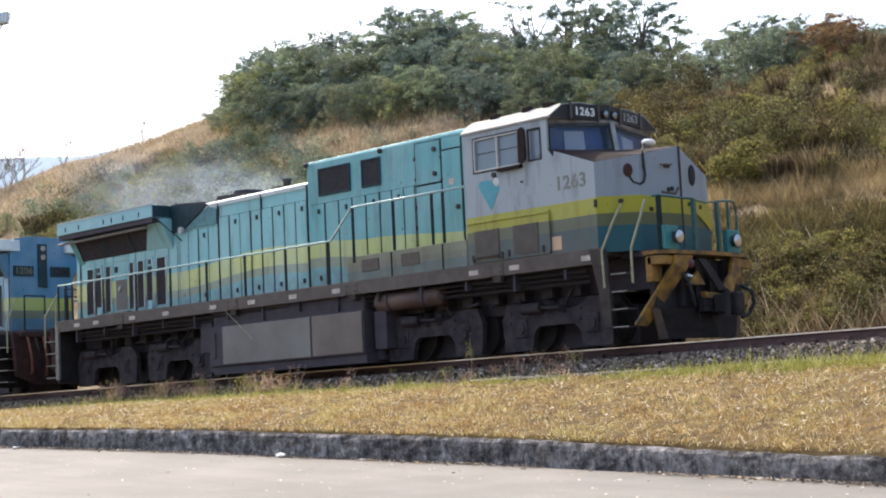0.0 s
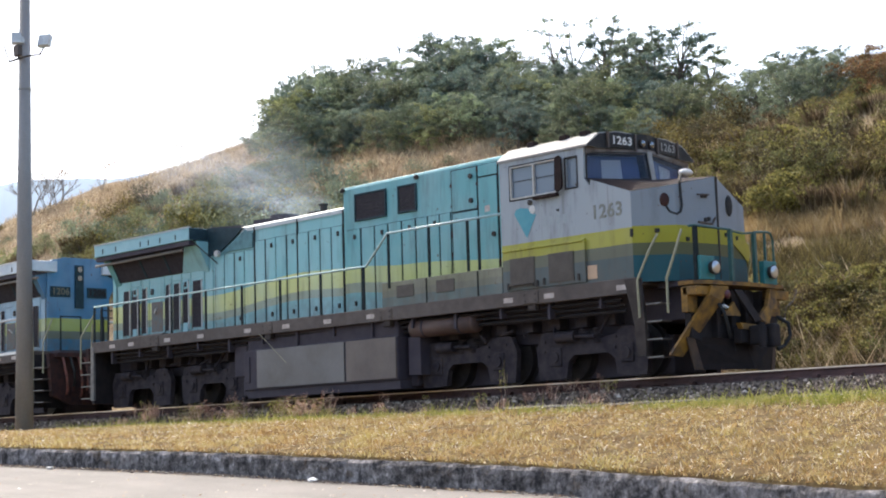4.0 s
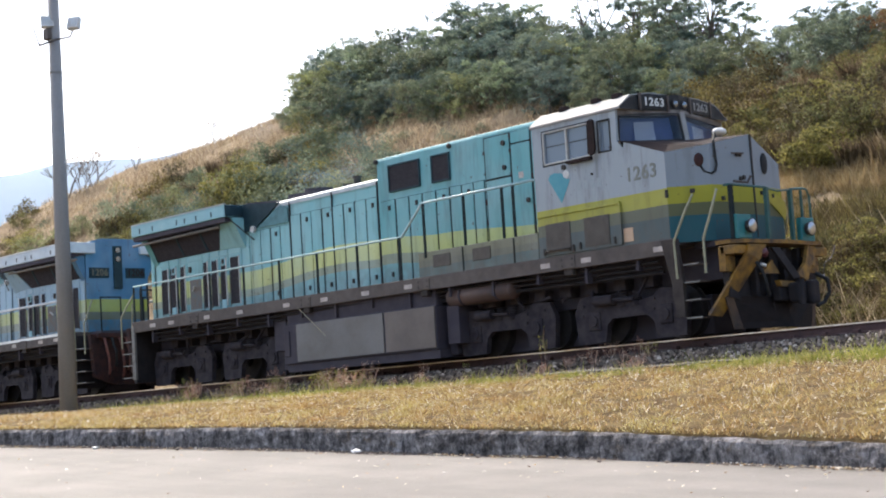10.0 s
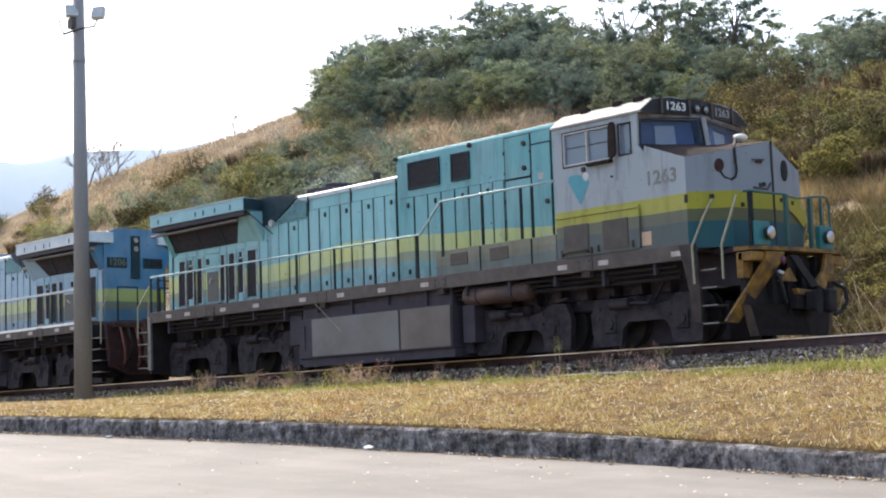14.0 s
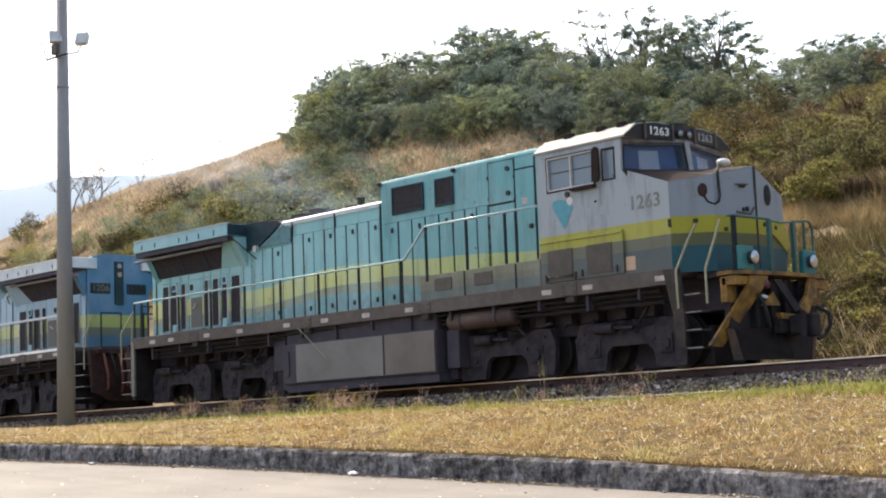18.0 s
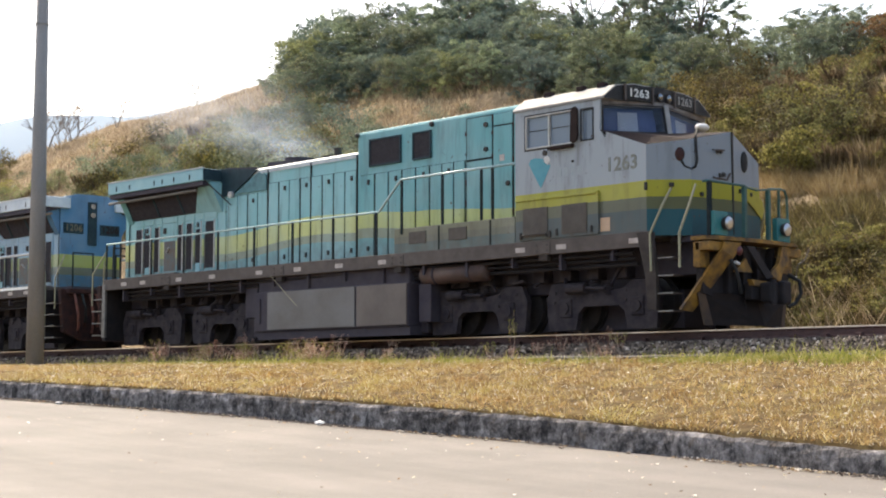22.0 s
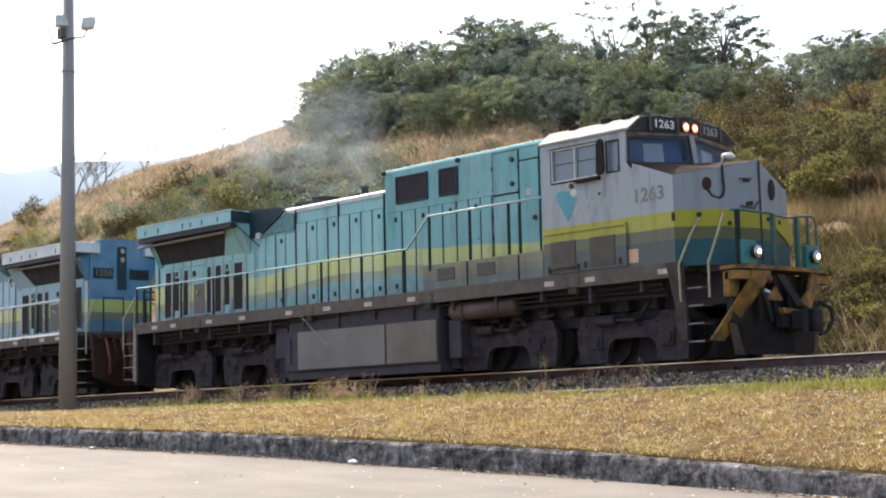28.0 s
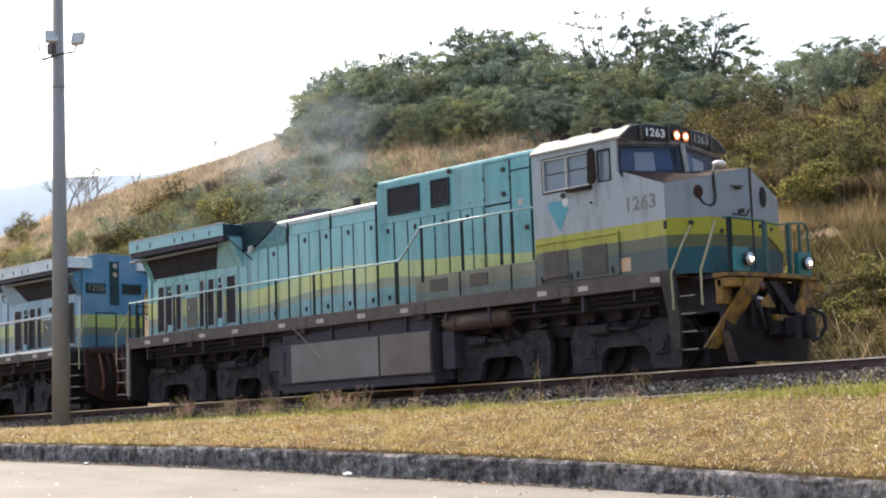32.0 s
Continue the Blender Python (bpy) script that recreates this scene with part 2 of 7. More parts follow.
k = Mat("halo_glow_reflector")
k.b.inputs["Emission Color"].default_value = (1.0, 0.20, 0.06, 1)
k.b.inputs["Emission Strength"].default_value = 0.5
M_LITRED = k.colour((0.6, 0.25, 0.15))

M_RAIL = worn("rusty_rail_steel", (0.095, 0.046, 0.040), (0.060, 0.032, 0.030), 6.0, 0.8, 0.1)
M_RAILTOP = worn("worn_rail_head", (0.72, 0.62, 0.56), (0.52, 0.43, 0.38), 8.0, 0.28, 0.85)
M_SLEEPER = worn("weathered_sleeper", (0.11, 0.09, 0.075), (0.07, 0.058, 0.05), 4.0, 0.9)
M_CONCRETE = worn("weathered_pole_concrete", (0.30, 0.29, 0.28), (0.20, 0.19, 0.185), 0.9, 0.9, 0, 22, 0.4, (1, 1, 0.25))
M_PIPE = worn("pale_buried_pipe", (0.15, 0.13, 0.10), (0.09, 0.08, 0.065), 5.0, 0.7)
M_LITTER = worn("white_litter", (0.75, 0.74, 0.72), (0.6, 0.58, 0.55), 9.0, 0.6)


def ground_mat(name, stops, scale, fine, rough=0.95, relief=0.6, far=0.25):
    k = Mat(name, rough)
    k.b.inputs["Specular IOR Level"].default_value = 0.08
    a = k.ramp(k.noise(scale, 7), stops)
    b = k.ramp(k.noise(fine, 5), [(0.25, (0.34, 0.34, 0.34)), (0.75, (0.68, 0.68, 0.68))])
    c = k.ramp(k.noise(far, 3), [(0.3, (0.40, 0.40, 0.40)), (0.7, (0.60, 0.60, 0.60))])
    k.bump(k.noise(fine, 5), relief, 0.03)
    return k.colour(k.mix(0.5, k.mix(0.7, a, b, "OVERLAY"), c, "OVERLAY"))


M_VERGE = ground_mat("dry_mown_verge", [(0.3, (0.062, 0.039, 0.019)), (0.5, (0.135, 0.092, 0.043)), (0.7, (0.215, 0.165, 0.079))], 5.0, 45)
M_HILL = ground_mat("dry_hill_soil", [(0.3, (0.13, 0.095, 0.060)), (0.5, (0.235, 0.174, 0.108)), (0.7, (0.32, 0.248, 0.158))], 0.45, 6, 0.95, 0.8, 0.08)
M_BALLAST = ground_mat("ballast_bed", [(0.3, (0.035, 0.028, 0.022)), (0.7, (0.085, 0.068, 0.052))], 14, 40)


def road_mat():
    k = Mat("pale_worn_concrete_road", 0.8)
    a = k.ramp(k.noise(0.7, 7), [(0.3, (0.150, 0.134, 0.116)), (0.7, (0.205, 0.184, 0.160))])
    b = k.ramp(k.noise(60, 5), [(0.25, (0.38, 0.38, 0.38)), (0.75, (0.64, 0.64, 0.64))])
    c = k.ramp(k.noise(0.8, 6, (0.12, 1.3, 1.0)), [(0.35, (0.36, 0.355, 0.35)), (0.6, (0.54, 0.54, 0.54))])
    d = k.ramp(k.noise(9.0, 8, (1, 1, 1), 0.75), [(0.62, (0.5, 0.5, 0.5)), (0.72, (0.30, 0.29, 0.27))])
    k.bump(k.noise(60, 5), 0.25, 0.03)
    return k.colour(k.mix(0.7, k.mix(0.55, k.mix(0.7, a, b, "OVERLAY"), c, "OVERLAY"), d, "OVERLAY"))


M_ROAD = road_mat()


def kerb_mat():
    k = Mat("blackened_kerb_concrete", 0.9)
    k.b.inputs["Specular IOR Level"].default_value = 0.15
    base = k.ramp(k.noise(6.0, 10, (1, 1, 0.9), 0.76), [(0.39, (0.034, 0.031, 0.031)), (0.47, (0.110, 0.100, 0.097)), (0.55, (0.225, 0.205, 0.196)), (0.64, (0.50, 0.46, 0.44))])
    chalk = k.band(k.noise(2.2, 9, (1, 1, 0.6), 0.74), 0.51, 0.66)
    base = k.mix(k.mix(1.0, chalk, (0.75, 0.75, 0.75), "MULTIPLY"), base, (0.40, 0.37, 0.36))
    grain = k.ramp(k.noise(34.0, 6, (1, 1, 1), 0.7), [(0.3, (0.26, 0.26, 0.26)), (0.7, (0.74, 0.74, 0.74))])
    streak = k.band(k.noise(7.0, 9, (1, 1, 0.4), 0.76), 0.53, 0.63)
    base = k.mix(k.mix(1.0, streak, (0.8, 0.8, 0.8), "MULTIPLY"), base, (0.030, 0.029, 0.031))
    soil = k.band(k.noise(4.0, 8, (1, 1, 1), 0.7), 0.57, 0.70)
    base = k.mix(k.mix(1.0, soil, (0.6, 0.6, 0.6), "MULTIPLY"), base, (0.17, 0.115, 0.065))
    k.bump(k.noise(14, 8, (1, 1, 1), 0.75), 0.9, 0.04)
    info = k.node("ShaderNodeObjectInfo")
    tone_ = k.ramp(info.outputs["Random"], [(0, (0.38, 0.38, 0.38)), (1, (0.60, 0.60, 0.60))])
    return k.colour(k.mix(0.6, k.mix(0.7, base, grain, "OVERLAY"), tone_, "OVERLAY"))


M_KERB = kerb_mat()


def blade_mat(name, stops, gloss=0.6, lift=0.40, vary=0.0, clump=0.35, tint=False):
    """Leaf or straw: a tone for each island, and some light let through."""
    k = Mat(name, gloss)
    g = k.node("ShaderNodeNewGeometry")
    c = k.ramp(g.outputs["Random Per Island"], stops)
    # clump noise paints sunlit tops and bluish shade into the leaf colour
    deep = 0.11 if clump > 0.5 else 0.0
    big = k.ramp(k.noise(clump, 3), [(0.32, (0.38 - deep, 0.38 - deep * 0.8, 0.38 - deep * 0.6)), (0.68, (0.62 + deep, 0.62 + deep, 0.62 + deep * 0.5))])
    if tint:
        big = k.ramp(k.noise(0.8, 7), [(0.34, (0.42, 0.34, 0.29)), (0.5, (0.49, 0.48, 0.47)), (0.66, (0.56, 0.60, 0.50))])
        tuft = k.ramp(k.noise(7.0, 5, (1, 1, 1), 0.65), [(0.38, (0.20, 0.18, 0.17)), (0.50, (0.50, 0.49, 0.48)), (0.62, (0.70, 0.70, 0.69))])
        big = k.mix(0.75, big, tuft, "OVERLAY")
    c = k.mix(0.8, c, big, "OVERLAY")
    if vary:
        info = k.node("ShaderNodeObjectInfo")
        c = k.mix(vary, c, k.ramp(info.outputs["Random"], [(0, (0.30, 0.36, 0.38)), (0.45, (0.45, 0.47, 0.46)), (0.75, (0.60, 0.59, 0.46)), (1, (0.68, 0.70, 0.50))]), "OVERLAY")
    k.colour(c)
    k.b.inputs["Specular IOR Level"].default_value = 0.15
    tr = k.node("ShaderNodeBsdfTranslucent")
    k.link(c, tr.inputs[0])
    mx = k.node("ShaderNodeMixShader", Fac=lift)
    k.link(k.b.outputs[0], mx.inputs[1])
    k.link(tr.outputs[0], mx.inputs[2])
    k.link(mx.outputs[0], k.t.nodes["Material Output"].inputs[0])
    return k.m


# the last pale stop paints glints on a few of the tree leaves
M_LEAF = blade_mat("broad_tree_leaves", [(0, (0.135, 0.165, 0.15)), (0.5, (0.175, 0.21, 0.18)), (0.96, (0.225, 0.262, 0.20)), (1, (0.32, 0.345, 0.26))], 0.6, 0.42, 0.9, 0.8)
M_LEAF2 = blade_mat("olive_tree_leaves", [(0, (0.14, 0.15, 0.10)), (0.5, (0.195, 0.21, 0.13)), (0.96, (0.27, 0.28, 0.165)), (1, (0.40, 0.39, 0.25))], 0.6, 0.42, 0.9, 0.8)
M_LEAF3 = blade_mat("russet_tree_leaves", [(0, (0.09, 0.06, 0.035)), (0.4, (0.20, 0.11, 0.055)), (0.8, (0.34, 0.17, 0.075)), (1, (0.22, 0.21, 0.09))], 0.6, 0.3, 0.3, 0.8)
M_BUSH = blade_mat("yellow_green_shrub_leaves", [(0, (0.100, 0.088, 0.035)), (0.5, (0.180, 0.160, 0.062)), (1, (0.30, 0.262, 0.115))], 0.6, 0.45, 0.8, 0.9)
# withered leaves toned dark with pale tips: the bank's backlight is painted in
M_SCRUB = blade_mat("backlight_toned_scrub_leaves", [(0, (0.060, 0.044, 0.022)), (0.55, (0.125, 0.093, 0.044)), (0.85, (0.20, 0.160, 0.068)), (1, (0.29, 0.235, 0.11))], 0.7, 0.25, 0.8, 0.9)
M_STRAW = blade_mat("dry_straw", [(0, (0.12, 0.066, 0.03)), (0.2, (0.35, 0.220, 0.092)), (0.5, (0.51, 0.368, 0.162)), (0.72, (0.48, 0.410, 0.155)), (0.86, (0.67, 0.56, 0.30)), (1, (0.99, 0.93, 0.80))], 0.6, 0.5, tint=True)
# darker copy of the hill straw: the near bank's shade is in its tones
M_TUSSOCK = blade_mat("shade_toned_tussock_straw", [(0, (0.075, 0.050, 0.030)), (0.4, (0.155, 0.108, 0.064)), (0.8, (0.25, 0.182, 0.112)), (1, (0.37, 0.29, 0.185))], 0.6, 0.35, 0.0, 0.9)
M_STRAWHILL = blade_mat("dry_hill_grass", [(0, (0.16, 0.115, 0.073)), (0.4, (0.32, 0.238, 0.148)), (0.8, (0.49, 0.385, 0.248)), (1, (0.62, 0.53, 0.36))], 0.6, 0.35)
M_STRAWPALE = blade_mat("pale_bench_grass", [(0, (0.24, 0.16, 0.07)), (0.5, (0.36, 0.26, 0.13)), (1, (0.50, 0.40, 0.22))])
M_GREENGRASS = blade_mat("fresh_grass", [(0, (0.16, 0.185, 0.04)), (0.5, (0.33, 0.34, 0.07)), (0.85, (0.52, 0.47, 0.14)), (1, (0.74, 0.64, 0.35))])
M_WEED = blade_mat("brown_weed", [(0, (0.25, 0.125, 0.09)), (0.5, (0.54, 0.335, 0.26)), (1, (0.90, 0.82, 0.68))], 0.6, 0.6)
M_FLECK = blade_mat("bleached_leaf_litter", [(0, (0.10, 0.055, 0.025)), (0.3, (0.40, 0.24, 0.10)), (0.6, (0.66, 0.55, 0.36)), (1, (0.90, 0.87, 0.80))])
M_BARK = worn("grey_brown_bark", (0.10, 0.08, 0.065), (0.16, 0.135, 0.11), 6.0, 0.9, 0, 30, 0.6)
M_PALEBARK = worn("pale_dead_bark", (0.26, 0.235, 0.21), (0.18, 0.16, 0.145), 6.0, 0.9, 0, 30, 0.5)
M_STONE = blade_mat("crushed_ballast_stone", [(0, (0.03, 0.022, 0.017)), (0.5, (0.125, 0.097, 0.077)), (0.90, (0.25, 0.20, 0.16)), (1, (0.56, 0.48, 0.40))], 0.85, 0.0)
# distance haze is painted into the slope's pale blue
k = Mat("haze_painted_slope", 1.0)
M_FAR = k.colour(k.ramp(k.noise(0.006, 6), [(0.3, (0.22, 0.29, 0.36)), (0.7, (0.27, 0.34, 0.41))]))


# ---- mesh helpers ----
def box(bm, x0, x1, y0, y1, z0, z1, bevel=0.0):
    r = bmesh.ops.create_cube(bm, size=1.0)
    vs = r["verts"]
    for v in vs:
        v.co = ((x0 + x1) / 2 + v.co.x * (x1 - x0), (y0 + y1) / 2 + v.co.y * (y1 - y0), (z0 + z1) / 2 + v.co.z * (z1 - z0))
    if bevel:
        es = list({e for v in vs for e in v.link_edges})
        bmesh.ops.bevel(bm, geom=es, offset=bevel, segments=2, affect="EDGES", profile=0.6)
    return bm


def rod(bm, p, q, r, seg=8, r2=None):
    p, q = Vector(p), Vector(q)
    d = q - p
    m = Matrix.Translation((p + q) / 2) @ d.to_track_quat("Z", "Y").to_matrix().to_4x4()
    bmesh.ops.create_cone(bm, cap_ends=True, segments=seg, radius1=r, radius2=r if r2 is None else r2, depth=d.length, matrix=m)
    return bm


def tube(bm, pts, r, seg=8):
    """A bent round bar in one piece."""
    pts = [Vector(p) for p in pts]
    rings = []
    for i, p in enumerate(pts):
        d = ((pts[i] - pts[i - 1]).normalized() if i else Vector()) + ((pts[i + 1] - pts[i]).normalized() if i + 1 < len(pts) else Vector())
        q = d.to_track_quat("Z", "Y")
        rings.append([bm.verts.new(p + q @ Vector((r * math.cos(2 * math.pi * k / seg), r * math.sin(2 * math.pi * k / seg), 0))) for k in range(seg)])
    fs = []
    for u, w in zip(rings, rings[1:]):
        best = min(range(seg), key=lambda o: sum((u[k].co - w[(k + o) % seg].co).length for k in range(seg)))
        fs += [bm.faces.new((u[k], u[(k + 1) % seg], w[(k + 1 + best) % seg], w[(k + best) % seg])) for k in range(seg)]
    fs += [bm.faces.new(rings[0][::-1]), bm.faces.new(rings[-1])]
    bmesh.ops.recalc_face_normals(bm, faces=fs)
    return bm


def prism(bm, outline, axis, a, b):
    """An outline of 2D points pushed along an axis ('x': points are y, z; 'y': x, z; 'z': x, y) from a to b."""
    def at(u, w, k):
        return {"x": (k, u, w), "y": (u, k, w), "z": (u, w, k)}[axis]
    lo = [bm.verts.new(at(u, w, a)) for u, w in outline]
    hi = [bm.verts.new(at(u, w, b)) for u, w in outline]
    n = len(outline)
    fs = [bm.faces.new(lo[::-1]), bm.faces.new(hi)]
    for i in range(n):
        fs.append(bm.faces.new((lo[i], lo[(i + 1) % n], hi[(i + 1) % n], hi[i])))
    bmesh.ops.recalc_face_normals(bm, faces=fs)
    return bm


def slab(bm, quad, thick):
    """A flat four-sided (or more) plate of that thickness behind its face."""
    q = [Vector(p) for p in quad]
    n = (q[1] - q[0]).cross(q[2] - q[0]).normalized() * thick
    lo = [bm.verts.new(p - n) for p in q]
    hi = [bm.verts.new(p) for p in q]
    k = len(q)
    fs = [bm.faces.new(lo[::-1]), bm.faces.new(hi)]
    for i in range(k):
        fs.append(bm.faces.new((lo[i], lo[(i + 1) % k], hi[(i + 1) % k], hi[i])))
    bmesh.ops.recalc_face_normals(bm, faces=fs)
    return bm


def mesh_of(name, bm, material, smooth=False):
    me = bpy.data.meshes.new(name)
    bm.to_mesh(me)
    bm.free()
    me.materials.append(material)
    if smooth:
        me.polygons.foreach_set("use_smooth", [True] * len(me.polygons))
    return me


def part(name, bm, material, parent=None, label="", smooth=False):
    me = bm if isinstance(bm, bpy.types.Mesh) else mesh_of(name, bm, material, smooth)
    ob = new(name, me)
    if parent:
        ob.parent = parent
    return tagged(ob, label) if label else ob


def pieces(name, bm, material, parent, label=""):
    """Links each loose piece of a bmesh as a part of its own."""
    left = set(bm.verts)
    while left:
        stack, island = [left.pop()], []
        while stack:
            v = stack.pop()
            island.append(v)
            for e in v.link_edges:
                w = e.other_vert(v)
                if w in left:
                    left.remove(w)
                    stack.append(w)
        index = {v: i for i, v in enumerate(island)}
        faces_ = {f for v in island for f in v.link_faces}
        me = raw(name, [tuple(v.co) for v in island], [[index[v] for v in f.verts] for f in sorted(faces_, key=lambda f: min(index[v] for v in f.verts))], material)
        part(name, me, material, parent, label)
    bm.free()


def bm_new():
    return bmesh.new()


def bx(*a, **k):
    return box(bmesh.new(), *a, **k)


def raw(name, verts, faces, material, smooth=False):
    me = bpy.data.meshes.new(name)
    me.from_pydata(verts, [], faces)
    me.materials.append(material)
    if smooth:
        me.polygons.foreach_set("use_smooth", [True] * len(me.polygons))
    return me


def lettering(name, text, size, m, material, parent, extrude=0.004, squeeze=1.0):
    """Text as a mesh with the built-in font, its baseline start at m."""
    cu = bpy.data.curves.new(name, "FONT")
    cu.body, cu.size, cu.extrude, cu.align_x, cu.align_y = text, size, extrude, "CENTER", "CENTER"
    cu.space_character = 1.08
    cu.offset = size * 0.022
    tmp = bpy.data.objects.new(name + "_curve", cu)
    scene.collection.objects.link(tmp)
    me = bpy.data.meshes.new_from_object(tmp.evaluated_get(bpy.context.evaluated_depsgraph_get()))
    bpy.data.objects.remove(tmp)
    me.transform(m @ Matrix.Diagonal((squeeze, 1, 1, 1)))
    me.materials.clear()
    me.materials.append(material)
    ob = new(name, me)
    ob.parent = parent
    return ob


# ---- ground ----
def lerp_table(x, table):
    """Piecewise-linear height or offset, straight on past both ends."""
    if x <= table[0][0]:
        (a, p), (b, q) = table[0], table[1]
    elif x >= table[-1][0]:
        (a, p), (b, q) = table[-2], table[-1]
    else:
        for (a, p), (b, q) in zip(table, table[1:]):
            if x <= b:
                break
    return p + (q - p) * (x - a) / (b - a)


KERB_Y = [(-70, -15.5), (-30, -12.2), (-14, -10.4), (-10.1, -9.72), (-8.5, -9.4), (-6, -8.85), (-3.5, -8.36), (-0.8, -7.95), (1.7, -7.67), (3.9, -7.52), (5.9, -7.52), (9, -7.7), (14, -8.3), (40, -12.0), (80, -18)]
KERB_Z = [(-70, -0.15), (-30, -0.35), (-14, -0.72), (-10.1, -0.84), (-6, -0.99), (-3.5, -1.09), (-0.8, -1.22), (1.7, -1.34), (3.9, -1.48), (5.9, -1.59), (9, -1.72), (14, -1.88), (40, -2.3), (80, -2.4)]
KERB_DROP = [(-70, 0.26), (-12, 0.26), (-5, 0.31), (-1, 0.335), (1, 0.335), (4, 0.30), (7, 0.28), (80, 0.26)]
HILL_TOP = [(-1500, 1.0), (-160, 2.5), (-128, 4.0), (-93, 10.2), (-79, 13.3), (-68, 15.3), (-58, 16.0), (-43, 15.6), (-30, 13.4), (-18, 12.0), (0, 11.4), (60, 11.0), (300, 9.0), (1500, 2.0)]


def ease(v, a, b):
    t = min(1.0, max(0.0, (v - a) / (b - a)))
    return t * t * (3 - 2 * t)


def kerb_y(x):
    return lerp_table(max(-70.0, min(80.0, x)), KERB_Y)


def kerb_z(x):
    return lerp_table(max(-70.0, min(80.0, x)), KERB_Z)


def wobble(x, y, s, k=0.0):
    return noise.noise((x * s + k, y * s - k, k * 0.7))


def ground_z(x, y):
    ky = kerb_y(x)
    if y < ky:
        return kerb_z(x) - lerp_table(max(-70.0, min(80.0, x)), KERB_DROP) + 0.03 * max(-60.0, y - ky)
    if y < -2.6:
        t = (y - ky) / (-2.6 - ky)
        return kerb_z(x) + (-0.53 - kerb_z(x)) * (t ** 0.9) + 0.03 * wobble(x, y, 0.8) * min(1, 6 * t, 6 * (1 - t)) + 0.02
    if y < 2.6:
        return -0.53 + 0.29 * ease(-abs(y), -2.6, -1.2)
    if y < 4.2:
        return -0.53 - 0.10 * ease(y, 2.6, 3.6)
    d = y - 4.2
    top = lerp_table(x, HILL_TOP)
    step = ease(x, -14, -4)
    dd = d - step * 1.7 * ease(d, 4.5, 8.0) + step * 1.7 * ease(d, 8.5, 16.0)
    t = min(1.0, dd / 27.0)
    h = top * (1 - (1 - t) ** 1.55)
    if dd > 27:
        h = top * (1 - 0.5 * ease(dd, 30, 140))
    rough = 0.9 * wobble(x, y, 0.11, 3.1) + 0.5 * wobble(x, y, 0.3, 7.7) + 0.2 * wobble(x, y, 0.9, 1.3)
    return -0.63 + h + rough * ease(d, 0, 6)


def steps(*spans):
    out = []
    for a, b, n in spans:
        out += [a + (b - a) * i / n for i in range(n)]
    return out + [spans[-1][1]]


xs = steps((-1500, -160, 16), (-160, -70, 40), (-70, -32, 44), (-32, 14, 92), (14, 60, 30), (60, 1500, 16))
ys = steps((-2.6, 4.2, 34), (4.2, 40, 72), (40, 150, 24), (150, 1500, 12))


def row_points():
    """Rows of the sheet: before the kerb, on the verge in shares of its width, then straight across track and hill."""
    for w in (1450, 300, 80, 40, 26, 16, 9, 5, 2.5, 1.2, 0.5, -0.10):
        yield 0, [(x, kerb_y(x) - w, ground_z(x, kerb_y(x) - max(w, 0.02)) - 0.10) for x in xs]
    for i in range(37):
        f = i / 36
        row = []
        for x in xs:
            y = kerb_y(x) + 0.12 + f * (-2.6 - kerb_y(x) - 0.12)
            row.append((x, y, ground_z(x, y)))
        yield 0, row
    for y in ys[1:]:
        yield 1 if abs(y) < 2.5 else (2 if y > 2.5 else 0), [(x, y, ground_z(x, y)) for x in xs]


verts, kinds = [], []
for kind, row in row_points():
    verts += row
    kinds.append(kind)
nx = len(xs)
faces, tone = [], []
for j in range(len(kinds) - 1):
    for i in range(nx - 1):
        faces.append((j * nx + i, j * nx + i + 1, (j + 1) * nx + i + 1, (j + 1) * nx + i))
        tone.append(kinds[j + 1])
ground_mesh = raw("ground", verts, faces, M_VERGE, True)
ground_mesh.materials.append(M_BALLAST)
ground_mesh.materials.append(M_HILL)
ground_mesh.polygons.foreach_set("material_index", tone)
tagged(new("ground", ground_mesh), "dry grassy ground rising behind the track to a hillside", "ground", kind="structure")

# the pale road before the kerb
rx = steps((-70, -20, 12), (-20, 12, 60), (12, 80, 18))
ry = [0.0, 0.4, 1.2, 2.5, 4, 6, 8, 10, 13, 16, 20, 26]
verts = [(x, kerb_y(x) - 0.02 - w, ground_z(x, kerb_y(x) - 0.02 - w) + 0.015 * wobble(x, w, 0.5) * min(1, w)) for w in ry for x in rx]
n = len(rx)
faces = [(j * n + i, (j + 1) * n + i, (j + 1) * n + i + 1, j * n + i + 1) for j in range(len(ry) - 1) for i in range(n - 1)]
tagged(new("road", raw("road", verts, faces, M_ROAD, True)), "pale worn concrete road along the verge", "road", kind="structure")

